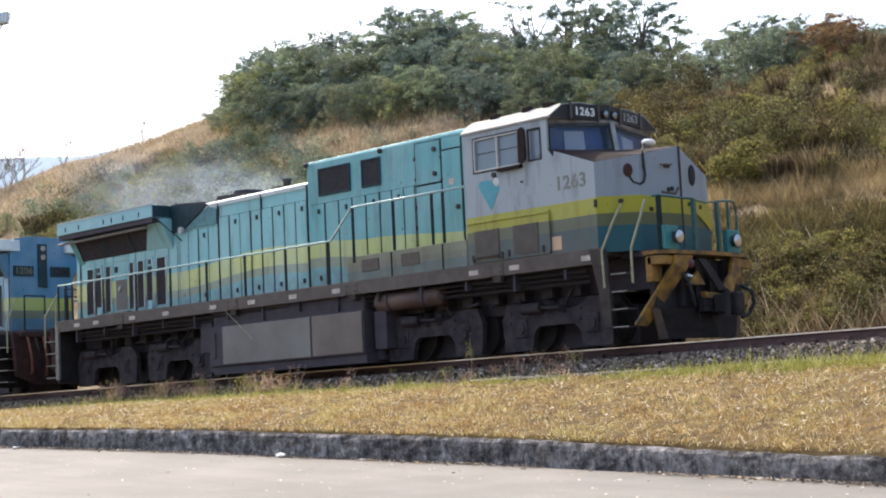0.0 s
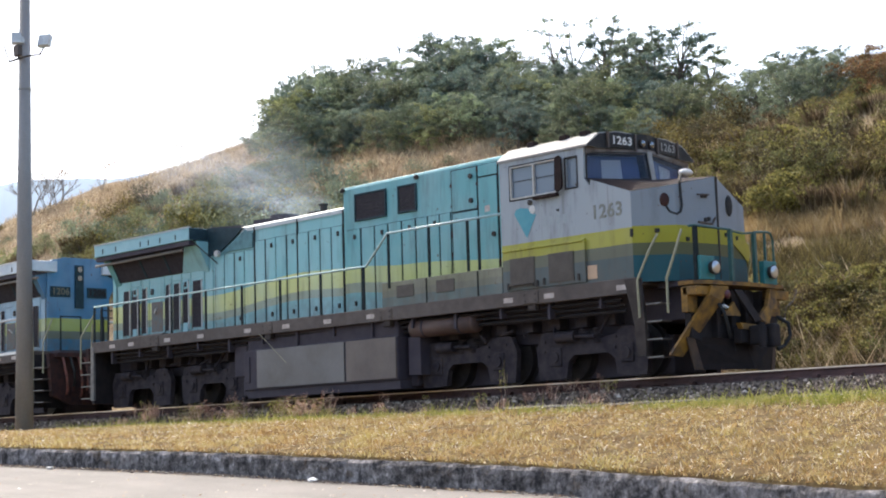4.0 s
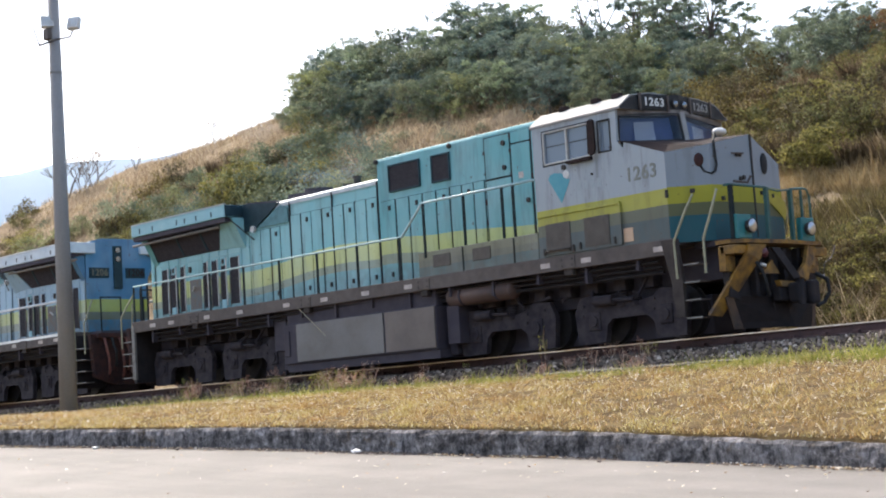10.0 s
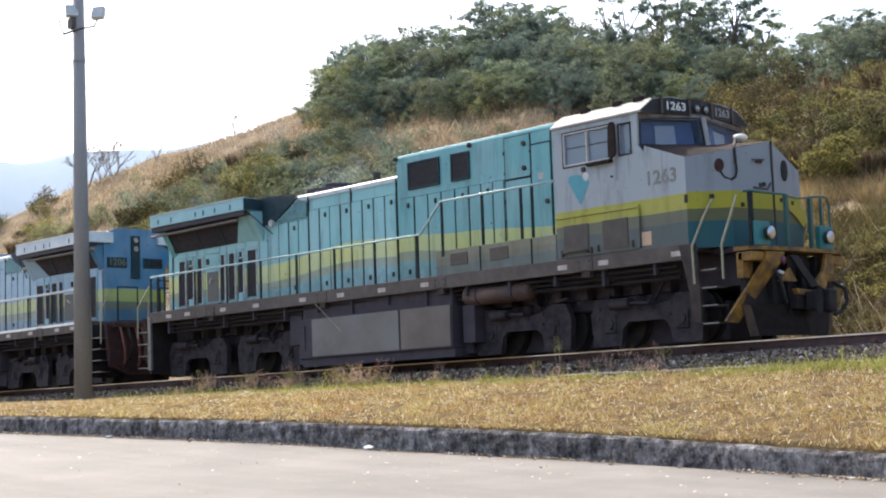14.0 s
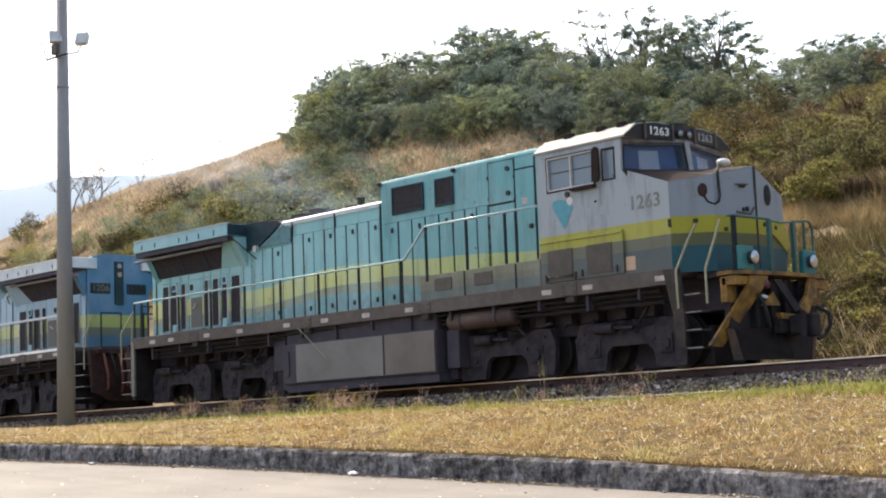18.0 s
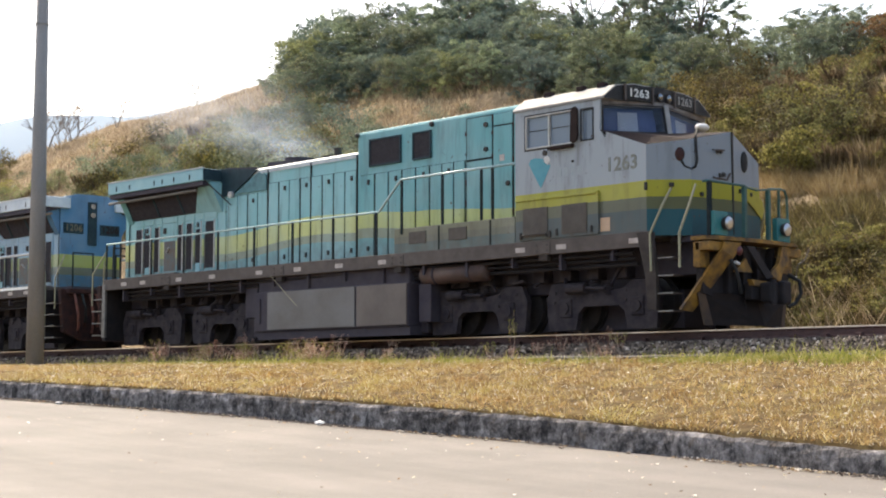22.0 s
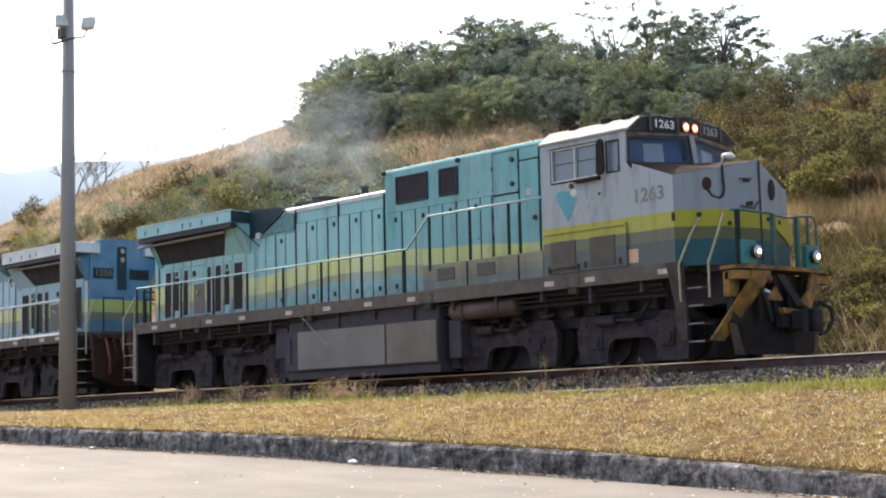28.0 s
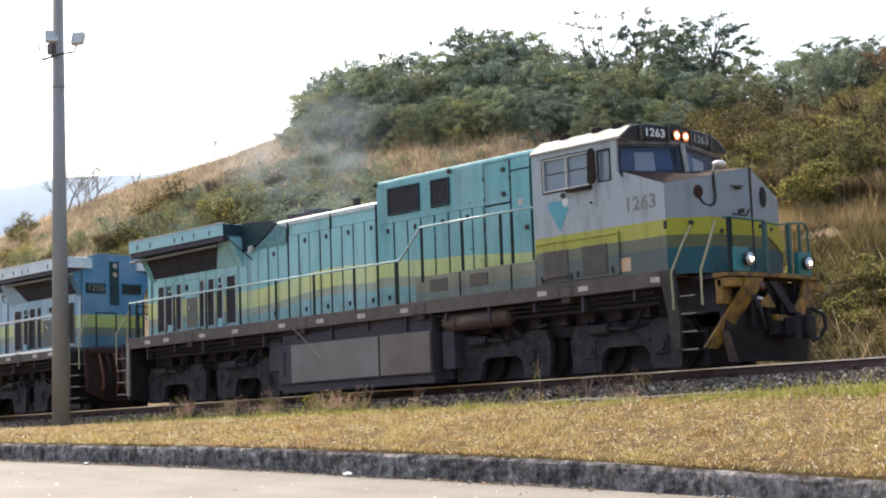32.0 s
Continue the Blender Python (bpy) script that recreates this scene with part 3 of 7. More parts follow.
# the kerb, laid in single rough stones
kerb = tagged(new("kerb"), "blackened rough concrete kerb between road and verge", "kerb", kind="structure")
rnd = random.Random(4)
x = -40.0
while x < 24.0:
    step_x = rnd.uniform(0.9, 1.15)
    a, b = x + 0.002, x + step_x - 0.002
    sink = rnd.uniform(-0.007, 0.007)
    bm = bm_new()
    cols = []
    for q in range(8):
        u = a + (b - a) * q / 7
        z1, z0, y0 = kerb_z(u) + sink, kerb_z(u) - 0.42, kerb_y(u)
        wild = 0.013 if 0 < q < 7 else 0.005
        j = lambda: rnd.uniform(-wild, wild)
        cols.append([bm.verts.new(p) for p in ((u, y0 + j(), z0), (u, y0 + 0.006 + j(), z1 - 0.19 + j()), (u, y0 + 0.012 + j(), z1 - 0.10 + j()), (u, y0 + 0.022 + j(), z1 - 0.04 + j()), (u, y0 + 0.055 + j(), z1 + j()), (u, y0 + 0.12, z1 + 0.004 + j()), (u, y0 + 0.12, z0))])
    for c, e in zip(cols, cols[1:]):
        for i in range(6):
            bm.faces.new((c[i], e[i], e[i + 1], c[i + 1]))
    bm.faces.new(cols[0])
    bm.faces.new(cols[-1][::-1])
    bmesh.ops.recalc_face_normals(bm, faces=bm.faces[:])
    part("kerb_stone", bm, M_KERB, kerb)
    x += step_x

# ---- track ----
def rail_profile(s):
    return [(s - 0.065, -0.172), (s + 0.065, -0.172), (s + 0.065, -0.158), (s + 0.012, -0.135), (s + 0.010, -0.045), (s + 0.034, -0.034), (s + 0.034, -0.006), (s + 0.028, 0.0), (s - 0.028, 0.0), (s - 0.034, -0.006), (s - 0.034, -0.034), (s - 0.010, -0.045), (s - 0.012, -0.135), (s - 0.065, -0.158)]


track = tagged(new("railway_track"), "rusty metre-gauge railway track on ballast", "track", kind="structure")
for s in (-0.535, 0.535):
    rail = part("rail", prism(bm_new(), rail_profile(s), "x", -160, 120), M_RAIL, track)
    part("rail_head", bx(-160, 120, s - 0.026, s + 0.026, 0.0, 0.004), M_RAILTOP, rail, "polished running surface")
    part("rail_head_side", bx(-160, 120, s - 0.037, s - 0.033, -0.018, -0.001), M_RAILTOP, rail, "rubbed pale edge of the rail head")
sleeper_mesh = mesh_of("sleeper", bx(-0.11, 0.11, -1.0, 1.0, -0.30, -0.176, bevel=0.012), M_SLEEPER)
for i in range(96):
    s = part("sleeper", sleeper_mesh, M_SLEEPER, track)
    s.location = (-46 + i * 0.62, 0, 0)
clip_mesh = mesh_of("rail_clip", bx(-0.05, 0.05, -0.05, 0.05, -0.17, -0.11, bevel=0.012), M_RAIL)
for i in range(96):
    s = part("rail_clip", clip_mesh, M_RAIL, track)
    s.location = (-46 + i * 0.62, -0.635, 0)

# crushed stone, one heap of single stones
rnd = random.Random(9)
verts, faces = [], []
shape = [(1, 0, 0), (-1, 0, 0), (0, 1, 0), (0, -1, 0), (0, 0, 1), (0, 0, -1)]
tris = [(0, 2, 4), (2, 1, 4), (1, 3, 4), (3, 0, 4), (2, 0, 5), (1, 2, 5), (3, 1, 5), (0, 3, 5)]
for i in range(36000):
    x, y = rnd.uniform(-34, 12), rnd.uniform(-2.8, -0.62)
    if rnd.random() < 0.25 * ease(y, -2.2, -2.75):
        continue
    r = rnd.uniform(0.016, 0.048)
    m = Euler((rnd.random() * 6, rnd.random() * 6, rnd.random() * 6)).to_matrix()
    o = Vector((x, y, ground_z(x, y) + r * 0.3))
    k = len(verts)
    verts += [tuple(o + m @ Vector((a * r * rnd.uniform(0.7, 1.4), b * r * rnd.uniform(0.7, 1.4), c * r * rnd.uniform(0.6, 1.1)))) for a, b, c in shape]
    faces += [(k + a, k + b, k + c) for a, b, c in tris]
tagged(new("ballast_stones", raw("ballast_stones", verts, faces, M_STONE)), "grey crushed stone ballast beside the rail", "ballast", kind="stuff")

# a pale pipe lying at the foot of the ballast
bm = bm_new()
tube(bm, [(-3.2 + i * 1.0, -2.74 + 0.03 * math.sin(i * 1.3), -0.485 - 0.005 * i + 0.010 * math.sin(i * 2.1)) for i in range(13)], 0.030, 8)
tagged(new("ground_pipe", mesh_of("ground_pipe", bm, M_PIPE, True)), "thin pale pipe lying along the foot of the ballast", "pipe")

# ---- far mountain ----
verts, faces = [], []
n = 90
for i in range(n + 1):
    az = radians(44 + 62 * i / n)
    prof = 168 - 2.2 * max(0, math.degrees(az) - 59) + 5 * wobble(i * 0.13, 0, 1.0, 2.0) + 4 * wobble(i * 0.45, 0, 1.0, 5.0)
    for rr, hh in ((760, -10), (880, prof * 0.55), (1000, max(prof, 20)), (1250, prof * 0.5)):
        verts.append((EYE[0] - rr * math.sin(az), EYE[1] + rr * math.cos(az), hh))
for i in range(n):
    for j in range(3):
        faces.append((i * 4 + j, i * 4 + j + 1, i * 4 + j + 5, i * 4 + j + 4))
tagged(new("backdrop_mountain", raw("backdrop_mountain", verts, faces, M_FAR, True)), "mountain ridge far off, its haze painted in pale blue", "mountain", kind="structure")

# ---- lamp pole ----
pole = tagged(new("lamp_pole"), "tapered grey concrete pole with two small floodlights", "lamp pole")
pole.location = (-18.13, -3.69, 0)
bm = bm_new()
rod(bm, (0, 0, -0.75), (0, 0, 10.6), 0.215, 20, 0.125)
part("mast", bm, M_CONCRETE, pole, smooth=True)
bm = bm_new()
rod(bm, (0, 0, 7.72), (0, 0, 7.76), 0.165, 16)
part("joint_band", bm, M_CONCRETE, pole)
bm = bm_new()
for a, b, r in (((-0.47, -0.16, 8.50), (0.43, -0.16, 8.46), 0.028), ((0.43, -0.16, 8.46), (1.06, -0.16, 8.38), 0.022), ((-0.47, -0.16, 8.50), (-0.76, -0.16, 9.01), 0.016), ((1.03, -0.16, 8.38), (1.25, -0.16, 8.56), 0.018), ((0.0, -0.16, 8.48), (0.0, -0.2, 8.86), 0.02)):
    rod(bm, a, b, r)
part("bracket", bm, M_LATCH, pole)
part("control_box", box(bm_new(), -0.12, 0.12, -0.24, -0.13, 8.54, 8.80, 0.012), M_SILL, pole)
for px_, py_, pz_, yaw in ((-0.01, -0.18, 8.97, 20), (1.25, -0.16, 8.66, -15)):
    bm = box(bm_new(), -0.15, 0.15, -0.07, 0.07, -0.15, 0.15, 0.015)
    bmesh.ops.transform(bm, matrix=pose(px_, py_, pz_, -20, 0, yaw + 45), verts=bm.verts[:])
    lamp = part("floodlight", bm, M_WHITE, pole, "white metal floodlight")
    bm = box(bm_new(), -0.125, 0.125, -0.078, -0.068, -0.125, 0.125)
    bmesh.ops.transform(bm, matrix=pose(px_, py_, pz_, -20, 0, yaw + 45), verts=bm.verts[:])
    part("lens", bm, M_LENS, lamp)


# ---- locomotives ----
FRONT, SIDE, BACK = Euler((radians(90), 0, radians(90))).to_matrix().to_4x4(), Euler((radians(90), 0, 0)).to_matrix().to_4x4(), Euler((radians(90), 0, radians(-90))).to_matrix().to_4x4()
FARSIDE = Euler((radians(90), 0, radians(180))).to_matrix().to_4x4()
moving_bulbs = []
# doors under the radiator screen: from, to, and the slot's from, to
SLOT_DOORS = [(-18.16, -17.755, -18.08, -17.80), (-17.755, -17.31, -17.71, -17.44), (-17.31, -16.93, -17.24, -17.04), (-16.93, -16.26, None, None),
              (-16.26, -15.95, -16.21, -16.04), (-15.95, -15.53, -15.86, -15.61), (-15.53, -15.15, -15.46, -15.25), (-15.15, -14.60, -15.07, -14.71)]


def hood_outline(w, z0, z1, round_=0.10):
    r = round_
    return [(-w, z0), (w, z0), (w, z1 - r), (w - r * 0.3, z1 - r * 0.3), (w - r, z1), (-w + r, z1), (-w + r * 0.3, z1 - r * 0.3), (-w, z1 - r)]


def side_door(body, paint, s, w, x0, x1, z0, z1, latch):
    y0, y1 = sorted((s * (w - 0.01), s * (w + 0.022)))
    slack = 0.013 + 0.020 * abs(math.sin(x0 * 37.0))
    d = part("access_door", box(bm_new(), x0 + slack, x1 - 0.034 + slack * 0.6, y0, y1, z0, z1, 0.008), paint, body)
    if latch:
        bm = bm_new()
        y0, y1 = sorted((s * (w + 0.02), s * (w + 0.05)))
        xm = (x0 + x1) / 2 + 0.05
        for zz in (z1 - 0.16, z0 + 0.16):
            box(bm, xm - 0.03, xm + 0.03, y0, y1, zz - 0.05, zz + 0.05, 0.008)
        pieces("latch", bm, M_LATCH, d, "black iron latches")


def grille(body, s, w, x0, x1, z0, z1, name="intake_grille"):
    y0, y1 = sorted((s * (w + 0.004), s * (w + 0.022)))
    g = part(name, bx(x0, x1, y0, y1, z0, z1), M_MESH, body, "dark mesh intake")
    bm = bm_new()
    y0, y1 = sorted((s * w, s * (w + 0.04)))
    for a in ((x0 - 0.04, x1 + 0.04, z1, z1 + 0.04), (x0 - 0.04, x1 + 0.04, z0 - 0.04, z0), (x0 - 0.04, x0, z0, z1), (x1, x1 + 0.04, z0, z1)):
        box(bm, a[0], a[1], y0, y1, a[2], a[3], 0.006)
    pieces("grille_frame", bm, M_SOOT, g)
    bm = bm_new()
    n = int((z1 - z0) / 0.075)
    y0, y1 = sorted((s * (w + 0.02), s * (w + 0.03)))
    for i in range(1, n):
        zz = z0 + (z1 - z0) * i / n
        box(bm, x0, x1, y0, y1, zz - 0.006, zz + 0.006)
    pieces("slats", bm, M_SEAL, g)


def truck(loco, xa, xb):
    t = part("truck_frame", bx(xa - 0.55, xb + 0.55, -0.44, 0.44, 0.05, 0.74, bevel=0.02), M_FRAME, loco, "dusty cast steel bogie")
    for s in (-1, 1):
        xm, h = (xa + xb) / 2, xb - xa
        o = [(xa - 0.42, 0.05), (xa - 0.48, 0.62), (xa - 0.34, 0.90), (xa + 0.10, 0.92), (xa + 0.28, 0.78), (xm - 0.2, 0.74), (xm + 0.2, 0.74), (xb - 0.28, 0.78), (xb - 0.10, 0.92), (xb + 0.34, 0.90), (xb + 0.48, 0.62), (xb + 0.42, 0.05), (xb + 0.20, 0.04), (xb - 0.24, 0.06), (xb - 0.30, 0.36), (xb - 0.44, 0.47), (xa + 0.44, 0.47), (xa + 0.30, 0.36), (xa + 0.24, 0.06), (xa - 0.20, 0.04)]
        bm = prism(bm_new(), o, "y", s * 0.92, s * 1.04)
        part("side_frame", bm, M_TRUCK, t)
        for xc in (xa, xb):
            bm = bm_new()
            box(bm, xc - 0.15, xc + 0.15, min(s * 1.0, s * 1.07), max(s * 1.0, s * 1.07), 0.28, 0.62, 0.03)
            rod(bm, (xc, s * 1.06, 0.45), (xc, s * 1.10, 0.45), 0.10, 14)
            for dx, dz in ((-0.26, 0.74), (0.20, 0.76), (-0.28, 0.56)):
                rod(bm, (xc + dx, s * 1.03, dz), (xc + dx, s * 1.06, dz), 0.03, 8)
            part("axle_box", bm, M_TRUCK, t)
        bm = bm_new()
        for dx in (-0.16, 0.16):
            for i in range(6):
                rod(bm, (xm + dx, s * 1.0, 0.67 + i * 0.045), (xm + dx, s * 1.0, 0.69 + i * 0.045), 0.09, 12)
        pieces("spring", bm, M_TRUCK, t)
        bm = bm_new()
        rod(bm, (xm - 0.75, s * 1.10, 0.80), (xm - 0.30, s * 1.10, 0.80), 0.10, 14)
        rod(bm, (xm - 0.32, s * 1.10, 0.80), (xm + 0.15, s * 1.10, 0.77), 0.035, 8)
        part("brake_cylinder", bm, M_TRUCK, t, smooth=False)
    for xc in (xa, xb):
        bm = bm_new()
        for s in (-1, 1):
            rod(bm, (xc, s * 0.49, 0.49), (xc, s * 0.62, 0.49), 0.485, 40)
            rod(bm, (xc, s * 0.46, 0.49), (xc, s * 0.49, 0.49), 0.51, 40)
            rod(bm, (xc, s * 0.62, 0.49), (xc, s * 0.68, 0.49), 0.16, 20)
        rod(bm, (xc, -0.6, 0.49), (xc, 0.6, 0.49), 0.09, 14)
        part("wheelset", bm, M_WHEEL, loco)
        part("traction_motor", bx(xc - 0.42, xc + 0.42, -0.43, 0.43, 0.16, 0.74, bevel=0.08), M_FRAME, t)


def end_steps(loco, x0, x1, s):
    """A corner stairwell: side plate, four treads, and bent grab rails."""
    ya, yb = sorted((s * 1.24, s * 1.50))
    for i, z in enumerate((0.30, 0.60, 0.90, 1.20)):
        bm = box(bm_new(), x0, x1, ya, yb, z - 0.012, z + 0.010, 0.003)
        st = part("step", bm, M_SILL, loco)
        y_edge = s * 1.505
        part("step_nosing", bx(x0, x1, min(y_edge, y_edge - s * 0.02), max(y_edge, y_edge - s * 0.02), z - 0.012, z + 0.014), M_STEP, st, "pale worn step edge")
    return loco


def ditch_light(loco, x, y, z, facing=1, lit=True):
    l = part("ditch_light", rod(bm_new(), (x - 0.10 * facing, y, z), (x + 0.01 * facing, y, z), 0.105, 24), M_LATCH, loco, "round ditch light in a black housing")
    bm = tube(bm_new(), [(x + 0.03 * facing, y + 0.118 * math.cos(a * math.pi / 10), z + 0.118 * math.sin(a * math.pi / 10)) for a in range(21)], 0.011, 6)
    part("rim", bm, M_LATCH, l)
    bm = bm_new()
    bmesh.ops.create_uvsphere(bm, u_segments=20, v_segments=10, radius=0.115, matrix=Matrix.Translation((x + 0.03 * facing, y, z)) @ Matrix.Diagonal((0.3, 1, 1, 1)))
    part("lens", bm, M_SILVER, l, smooth=True)
    return l


def locomotive(name, label, hood, cabpaint, cabside, wing, number, own_lamps, rail_paint, rail_size):
    loco = tagged(new(name), label, "locomotive", "diesel locomotives on the track")
    # underframe
    deck = part("deck", bx(-18.74, -1.10, -1.48, 1.48, 1.56, 1.66), M_SILL, loco)
    part("end_deck", bx(-1.10, -0.40, -1.0, 1.0, 1.50, 1.60), M_FRAME, loco)
    part("end_deck", bx(-19.25, -18.74, -1.0, 1.0, 1.50, 1.66), M_FRAME, loco)
    part("centre_beam", bx(-18.8, -0.4, -0.75, 0.75, 0.95, 1.56, bevel=0.03), M_FRAME, loco)
    for s in (-1, 1):
        y0, y1 = sorted((s * 1.44, s * 1.52))
        sill = part("side_sill", bx(-18.72, -1.15, y0, y1, 1.41, 1.68, bevel=0.012), M_SILL, loco, "dusty grey side sill")
        for x in (-17.75, -16.9, -15.35, -14.0, -12.2, -10.83, -9.43, -8.06, -4.18, -3.16, -1.46):
            y0, y1 = sorted((s * 1.515, s * 1.528))
            part("reflector_plate", bx(x - 0.12, x + 0.12, y0, y1, 1.485, 1.575), M_PLATE, sill, "pale reflector plate")
        bm = bm_new()
        y0, y1 = sorted((s * 1.30, s * 1.44))
        for i in range(14):
            x = -17.9 + i * 1.22
            box(bm, x - 0.03, x + 0.03, y0, y1, 1.12 + 0.1 * (i % 2), 1.45)
        pieces("hanger_bracket", bm, M_FRAME, sill)
        for x in (-15.9, -11.5, -7.6, -3.62):
            y0, y1 = sorted((s * 1.515, s * 1.534))
            plate = part("bolted_plate", bx(x - 0.19, x + 0.19, y0, y1, 1.43, 1.64, bevel=0.006), M_SILL, sill)
            bm = bm_new()
            for dx in (-0.13, 0.13):
                for z in (1.48, 1.59):
                    rod(bm, (x + dx, s * 1.53, z), (x + dx, s * 1.545, z), 0.018, 6)
            pieces("bolt", bm, M_LATCH, plate)
            part("jacking_lug", bx(x - 0.10, x + 0.10, *sorted((s * 1.40, s * 1.51)), 1.30, 1.42, bevel=0.012), M_STAIR, sill)
        if not own_lamps:
            # white strip paints the glare along the second locomotive's sill
            ya, yb = sorted((s * 1.50, s * 1.532))
            part("sill_edge", bx(-18.6, -8.0, ya, yb, 1.62, 1.69), M_GLARERAIL, sill, "sill edge with glare painted white")
        # brake and cable pipes under the sill
        bm = bm_new()
        for z, y, r in ((1.33, 1.38, 0.03), (1.24, 1.32, 0.022), (1.15, 1.25, 0.035)):
            tube(bm, [(-18.0, s * y, z), (-12.6, s * y, z), (-7.2, s * (y - 0.05), z + 0.03), (-1.6, s * y, z)], r, 6)
        pieces("pipe", bm, M_PILOT, loco)
        # fuel tank skin with its step-in end
        y0, y1 = sorted((s * 0.2, s * 1.45))
        half = part("fuel_tank_side", bx(-12.45, -7.35, y0, y1, 0.22, 1.10, bevel=0.03), M_FRAME, loco, "dark fuel tank with flat grey side panels")
        y0, y1 = sorted((s * 1.452, s * 1.475))
        part("tank_panel", bx(-11.95, -8.98, y0, y1, 0.26, 1.08, bevel=0.006), M_TANK, half)
        part("tank_panel", bx(-8.92, -7.38, y0, y1, 0.26, 1.08, bevel=0.006), M_TANKB, half)
        part("tank_skid", bx(-12.4, -7.35, min(s * 0.4, s * 1.40), max(s * 0.4, s * 1.40), 0.05, 0.225), M_FRAME, half)
        part("filler_recess", bx(-12.40, -12.22, y0, y1, 0.40, 0.95, bevel=0.01), M_FRAME, half)
        # air reservoir
        bm = bm_new()
        rod(bm, (-7.05, s * 1.22, 1.22), (-5.35, s * 1.22, 1.22), 0.19, 24)
        for xe in (-7.05, -5.35):
            bmesh.ops.create_uvsphere(bm, u_segments=24, v_segments=10, radius=0.19, matrix=Matrix.Translation((xe, s * 1.22, 1.22)) @ Matrix.Diagonal((0.5, 1, 1, 1)))
        res = part("air_reservoir", bm, M_AIRTANK, loco, "dull red-brown air reservoir", True)
        bm = bm_new()
        for xe in (-6.7, -5.7):
            rod(bm, (xe - 0.025, s * 1.22, 1.22), (xe + 0.025, s * 1.22, 1.22), 0.2, 24)
        pieces("strap", bm, M_FRAME, res)
        # cabinet ahead of the tank and boxes behind it
        y0, y1 = sorted((s * 0.7, s * 1.30))
        part("underframe_box", bx(-7.2, -6.85, y0, y1, 0.30, 1.05, bevel=0.02), M_FRAME, loco)
        part("underframe_box", bx(-13.0, -12.55, y0, y1, 0.55, 1.30, bevel=0.02), M_FRAME, loco)
    if own_lamps:
        part("loose_rod", rod(bm_new(), (-11.75, -1.54, 1.43), (-10.80, -1.56, 0.75), 0.007, 6), M_GRAB, loco, "pale loose rod hanging off the sill")
    # added dark blocks that shut out daylight between trucks and tank
    part("drawbar_case", bx(-4.4, -4.05, -0.5, 0.5, 0.15, 0.9, bevel=0.05), M_FRAME, loco)
    part("drawbar_case", bx(-15.9, -15.5, -0.5, 0.5, 0.15, 0.9, bevel=0.05), M_FRAME, loco)
    part("battery_case", bx(-7.4, -7.15, -1.1, 1.1, 0.10, 1.2, bevel=0.03), M_FRAME, loco)
    part("battery_case", bx(-12.95, -12.45, -1.1, 1.1, 0.12, 1.2, bevel=0.03), M_FRAME, loco)
    part("fuel_tank", bx(-12.4, -7.4, -1.38, 1.38, 0.24, 1.45, bevel=0.05), M_FRAME, loco)
    for xa, xb in ((-6.64, -4.95), (-3.49, -1.80), (-15.0, -13.4), (-18.05, -16.4)):
        truck(loco, xa, xb)
    for xa, xb in ((-6.2, -2.2), (-17.6, -13.8)):
        part("span_bolster", bx(xa, xb, -0.7, 0.7, 0.74, 0.98, bevel=0.04), M_FRAME, loco)
        bm = bm_new()
        rnd = random.Random(int(xa * 10))
        for s in (-1, 1):
            for i in range(7):
                x = xa + (xb - xa) * i / 6
                rod(bm, (x, s * 1.0, rnd.uniform(0.9, 1.2)), (x + rnd.uniform(-0.4, 0.4), s * 1.1, rnd.uniform(0.75, 1.0)), 0.03, 6)
                box(bm, x - 0.15, x + 0.12, min(s * 0.75, s * 1.0), max(s * 0.75, s * 1.0), 0.95, 1.12 + rnd.uniform(0, 0.15), 0.02)
        pieces("brake_rigging", bm, M_TRUCK, loco)

    # hoods
    pale = M_HOODLOW if hood is M_HOOD else M_BLUELOW
    low = part("engine_hood", prism(bm_new(), hood_outline(0.93, 1.66, 3.97), "x", -14.3, -9.5), pale, loco)
    high = part("high_hood", prism(bm_new(), hood_outline(0.95, 1.66, 4.40, 0.07), "x", -9.5, -4.32), hood, loco)
    rad = part("radiator_hood", prism(bm_new(), hood_outline(0.95, 1.66, 4.12, 0.16), "x", -18.46, -14.3), pale, loco)
    for s in (-1, 1):
        y0, y1 = sorted((s * 0.80, s * 0.955))
        # pale edge piece paints the sun highlight along the roof
        part("roof_edge", prism(bm_new(), [(s * 0.955, 3.86), (s * 0.94, 3.95), (s * 0.84, 4.005), (s * 0.70, 4.005), (s * 0.70, 3.95)], "x", -14.1, -9.52), M_ROOF, low, "rounded roof edge with its sun highlight painted pale")
        ya, yb = sorted((s * 0.925, s * 0.9345))
        part("door_recess", bx(-12.66, -9.56, ya, yb, 1.73, 3.61), M_GAP, low)
        part("door_recess", bx(-14.22, -12.68, ya, yb, 1.73, 3.43), M_GAP, low)
        ya, yb = sorted((s * 0.945, s * 0.9545))
        part("door_recess", bx(-9.42, -6.22, ya, yb, 1.73, 3.47), M_GAP, high)
        part("door_recess", bx(-6.20, -4.36, ya, yb, 1.73, 4.29), M_GAP, high)
        n = 8
        for i in range(n):
            side_door(low, pale, s, 0.93, -12.66 + 3.10 * i / n, -12.66 + 3.10 * (i + 1) / n, 1.74, 3.60, i % 2 == 1)
        for i in range(4):
            side_door(low, pale, s, 0.93, -14.22 + 0.385 * i, -14.22 + 0.385 * (i + 1), 1.74, 3.42, i == 2)
        bm = bm_new()
        y0, y1 = sorted((s * 0.92, s * 0.957))
        for x in (-12.67, -11.11, -9.54):
            box(bm, x - 0.02, x + 0.02, y0, y1, 1.70, 3.92)
        pieces("seam_strip", bm, M_GAP, low)
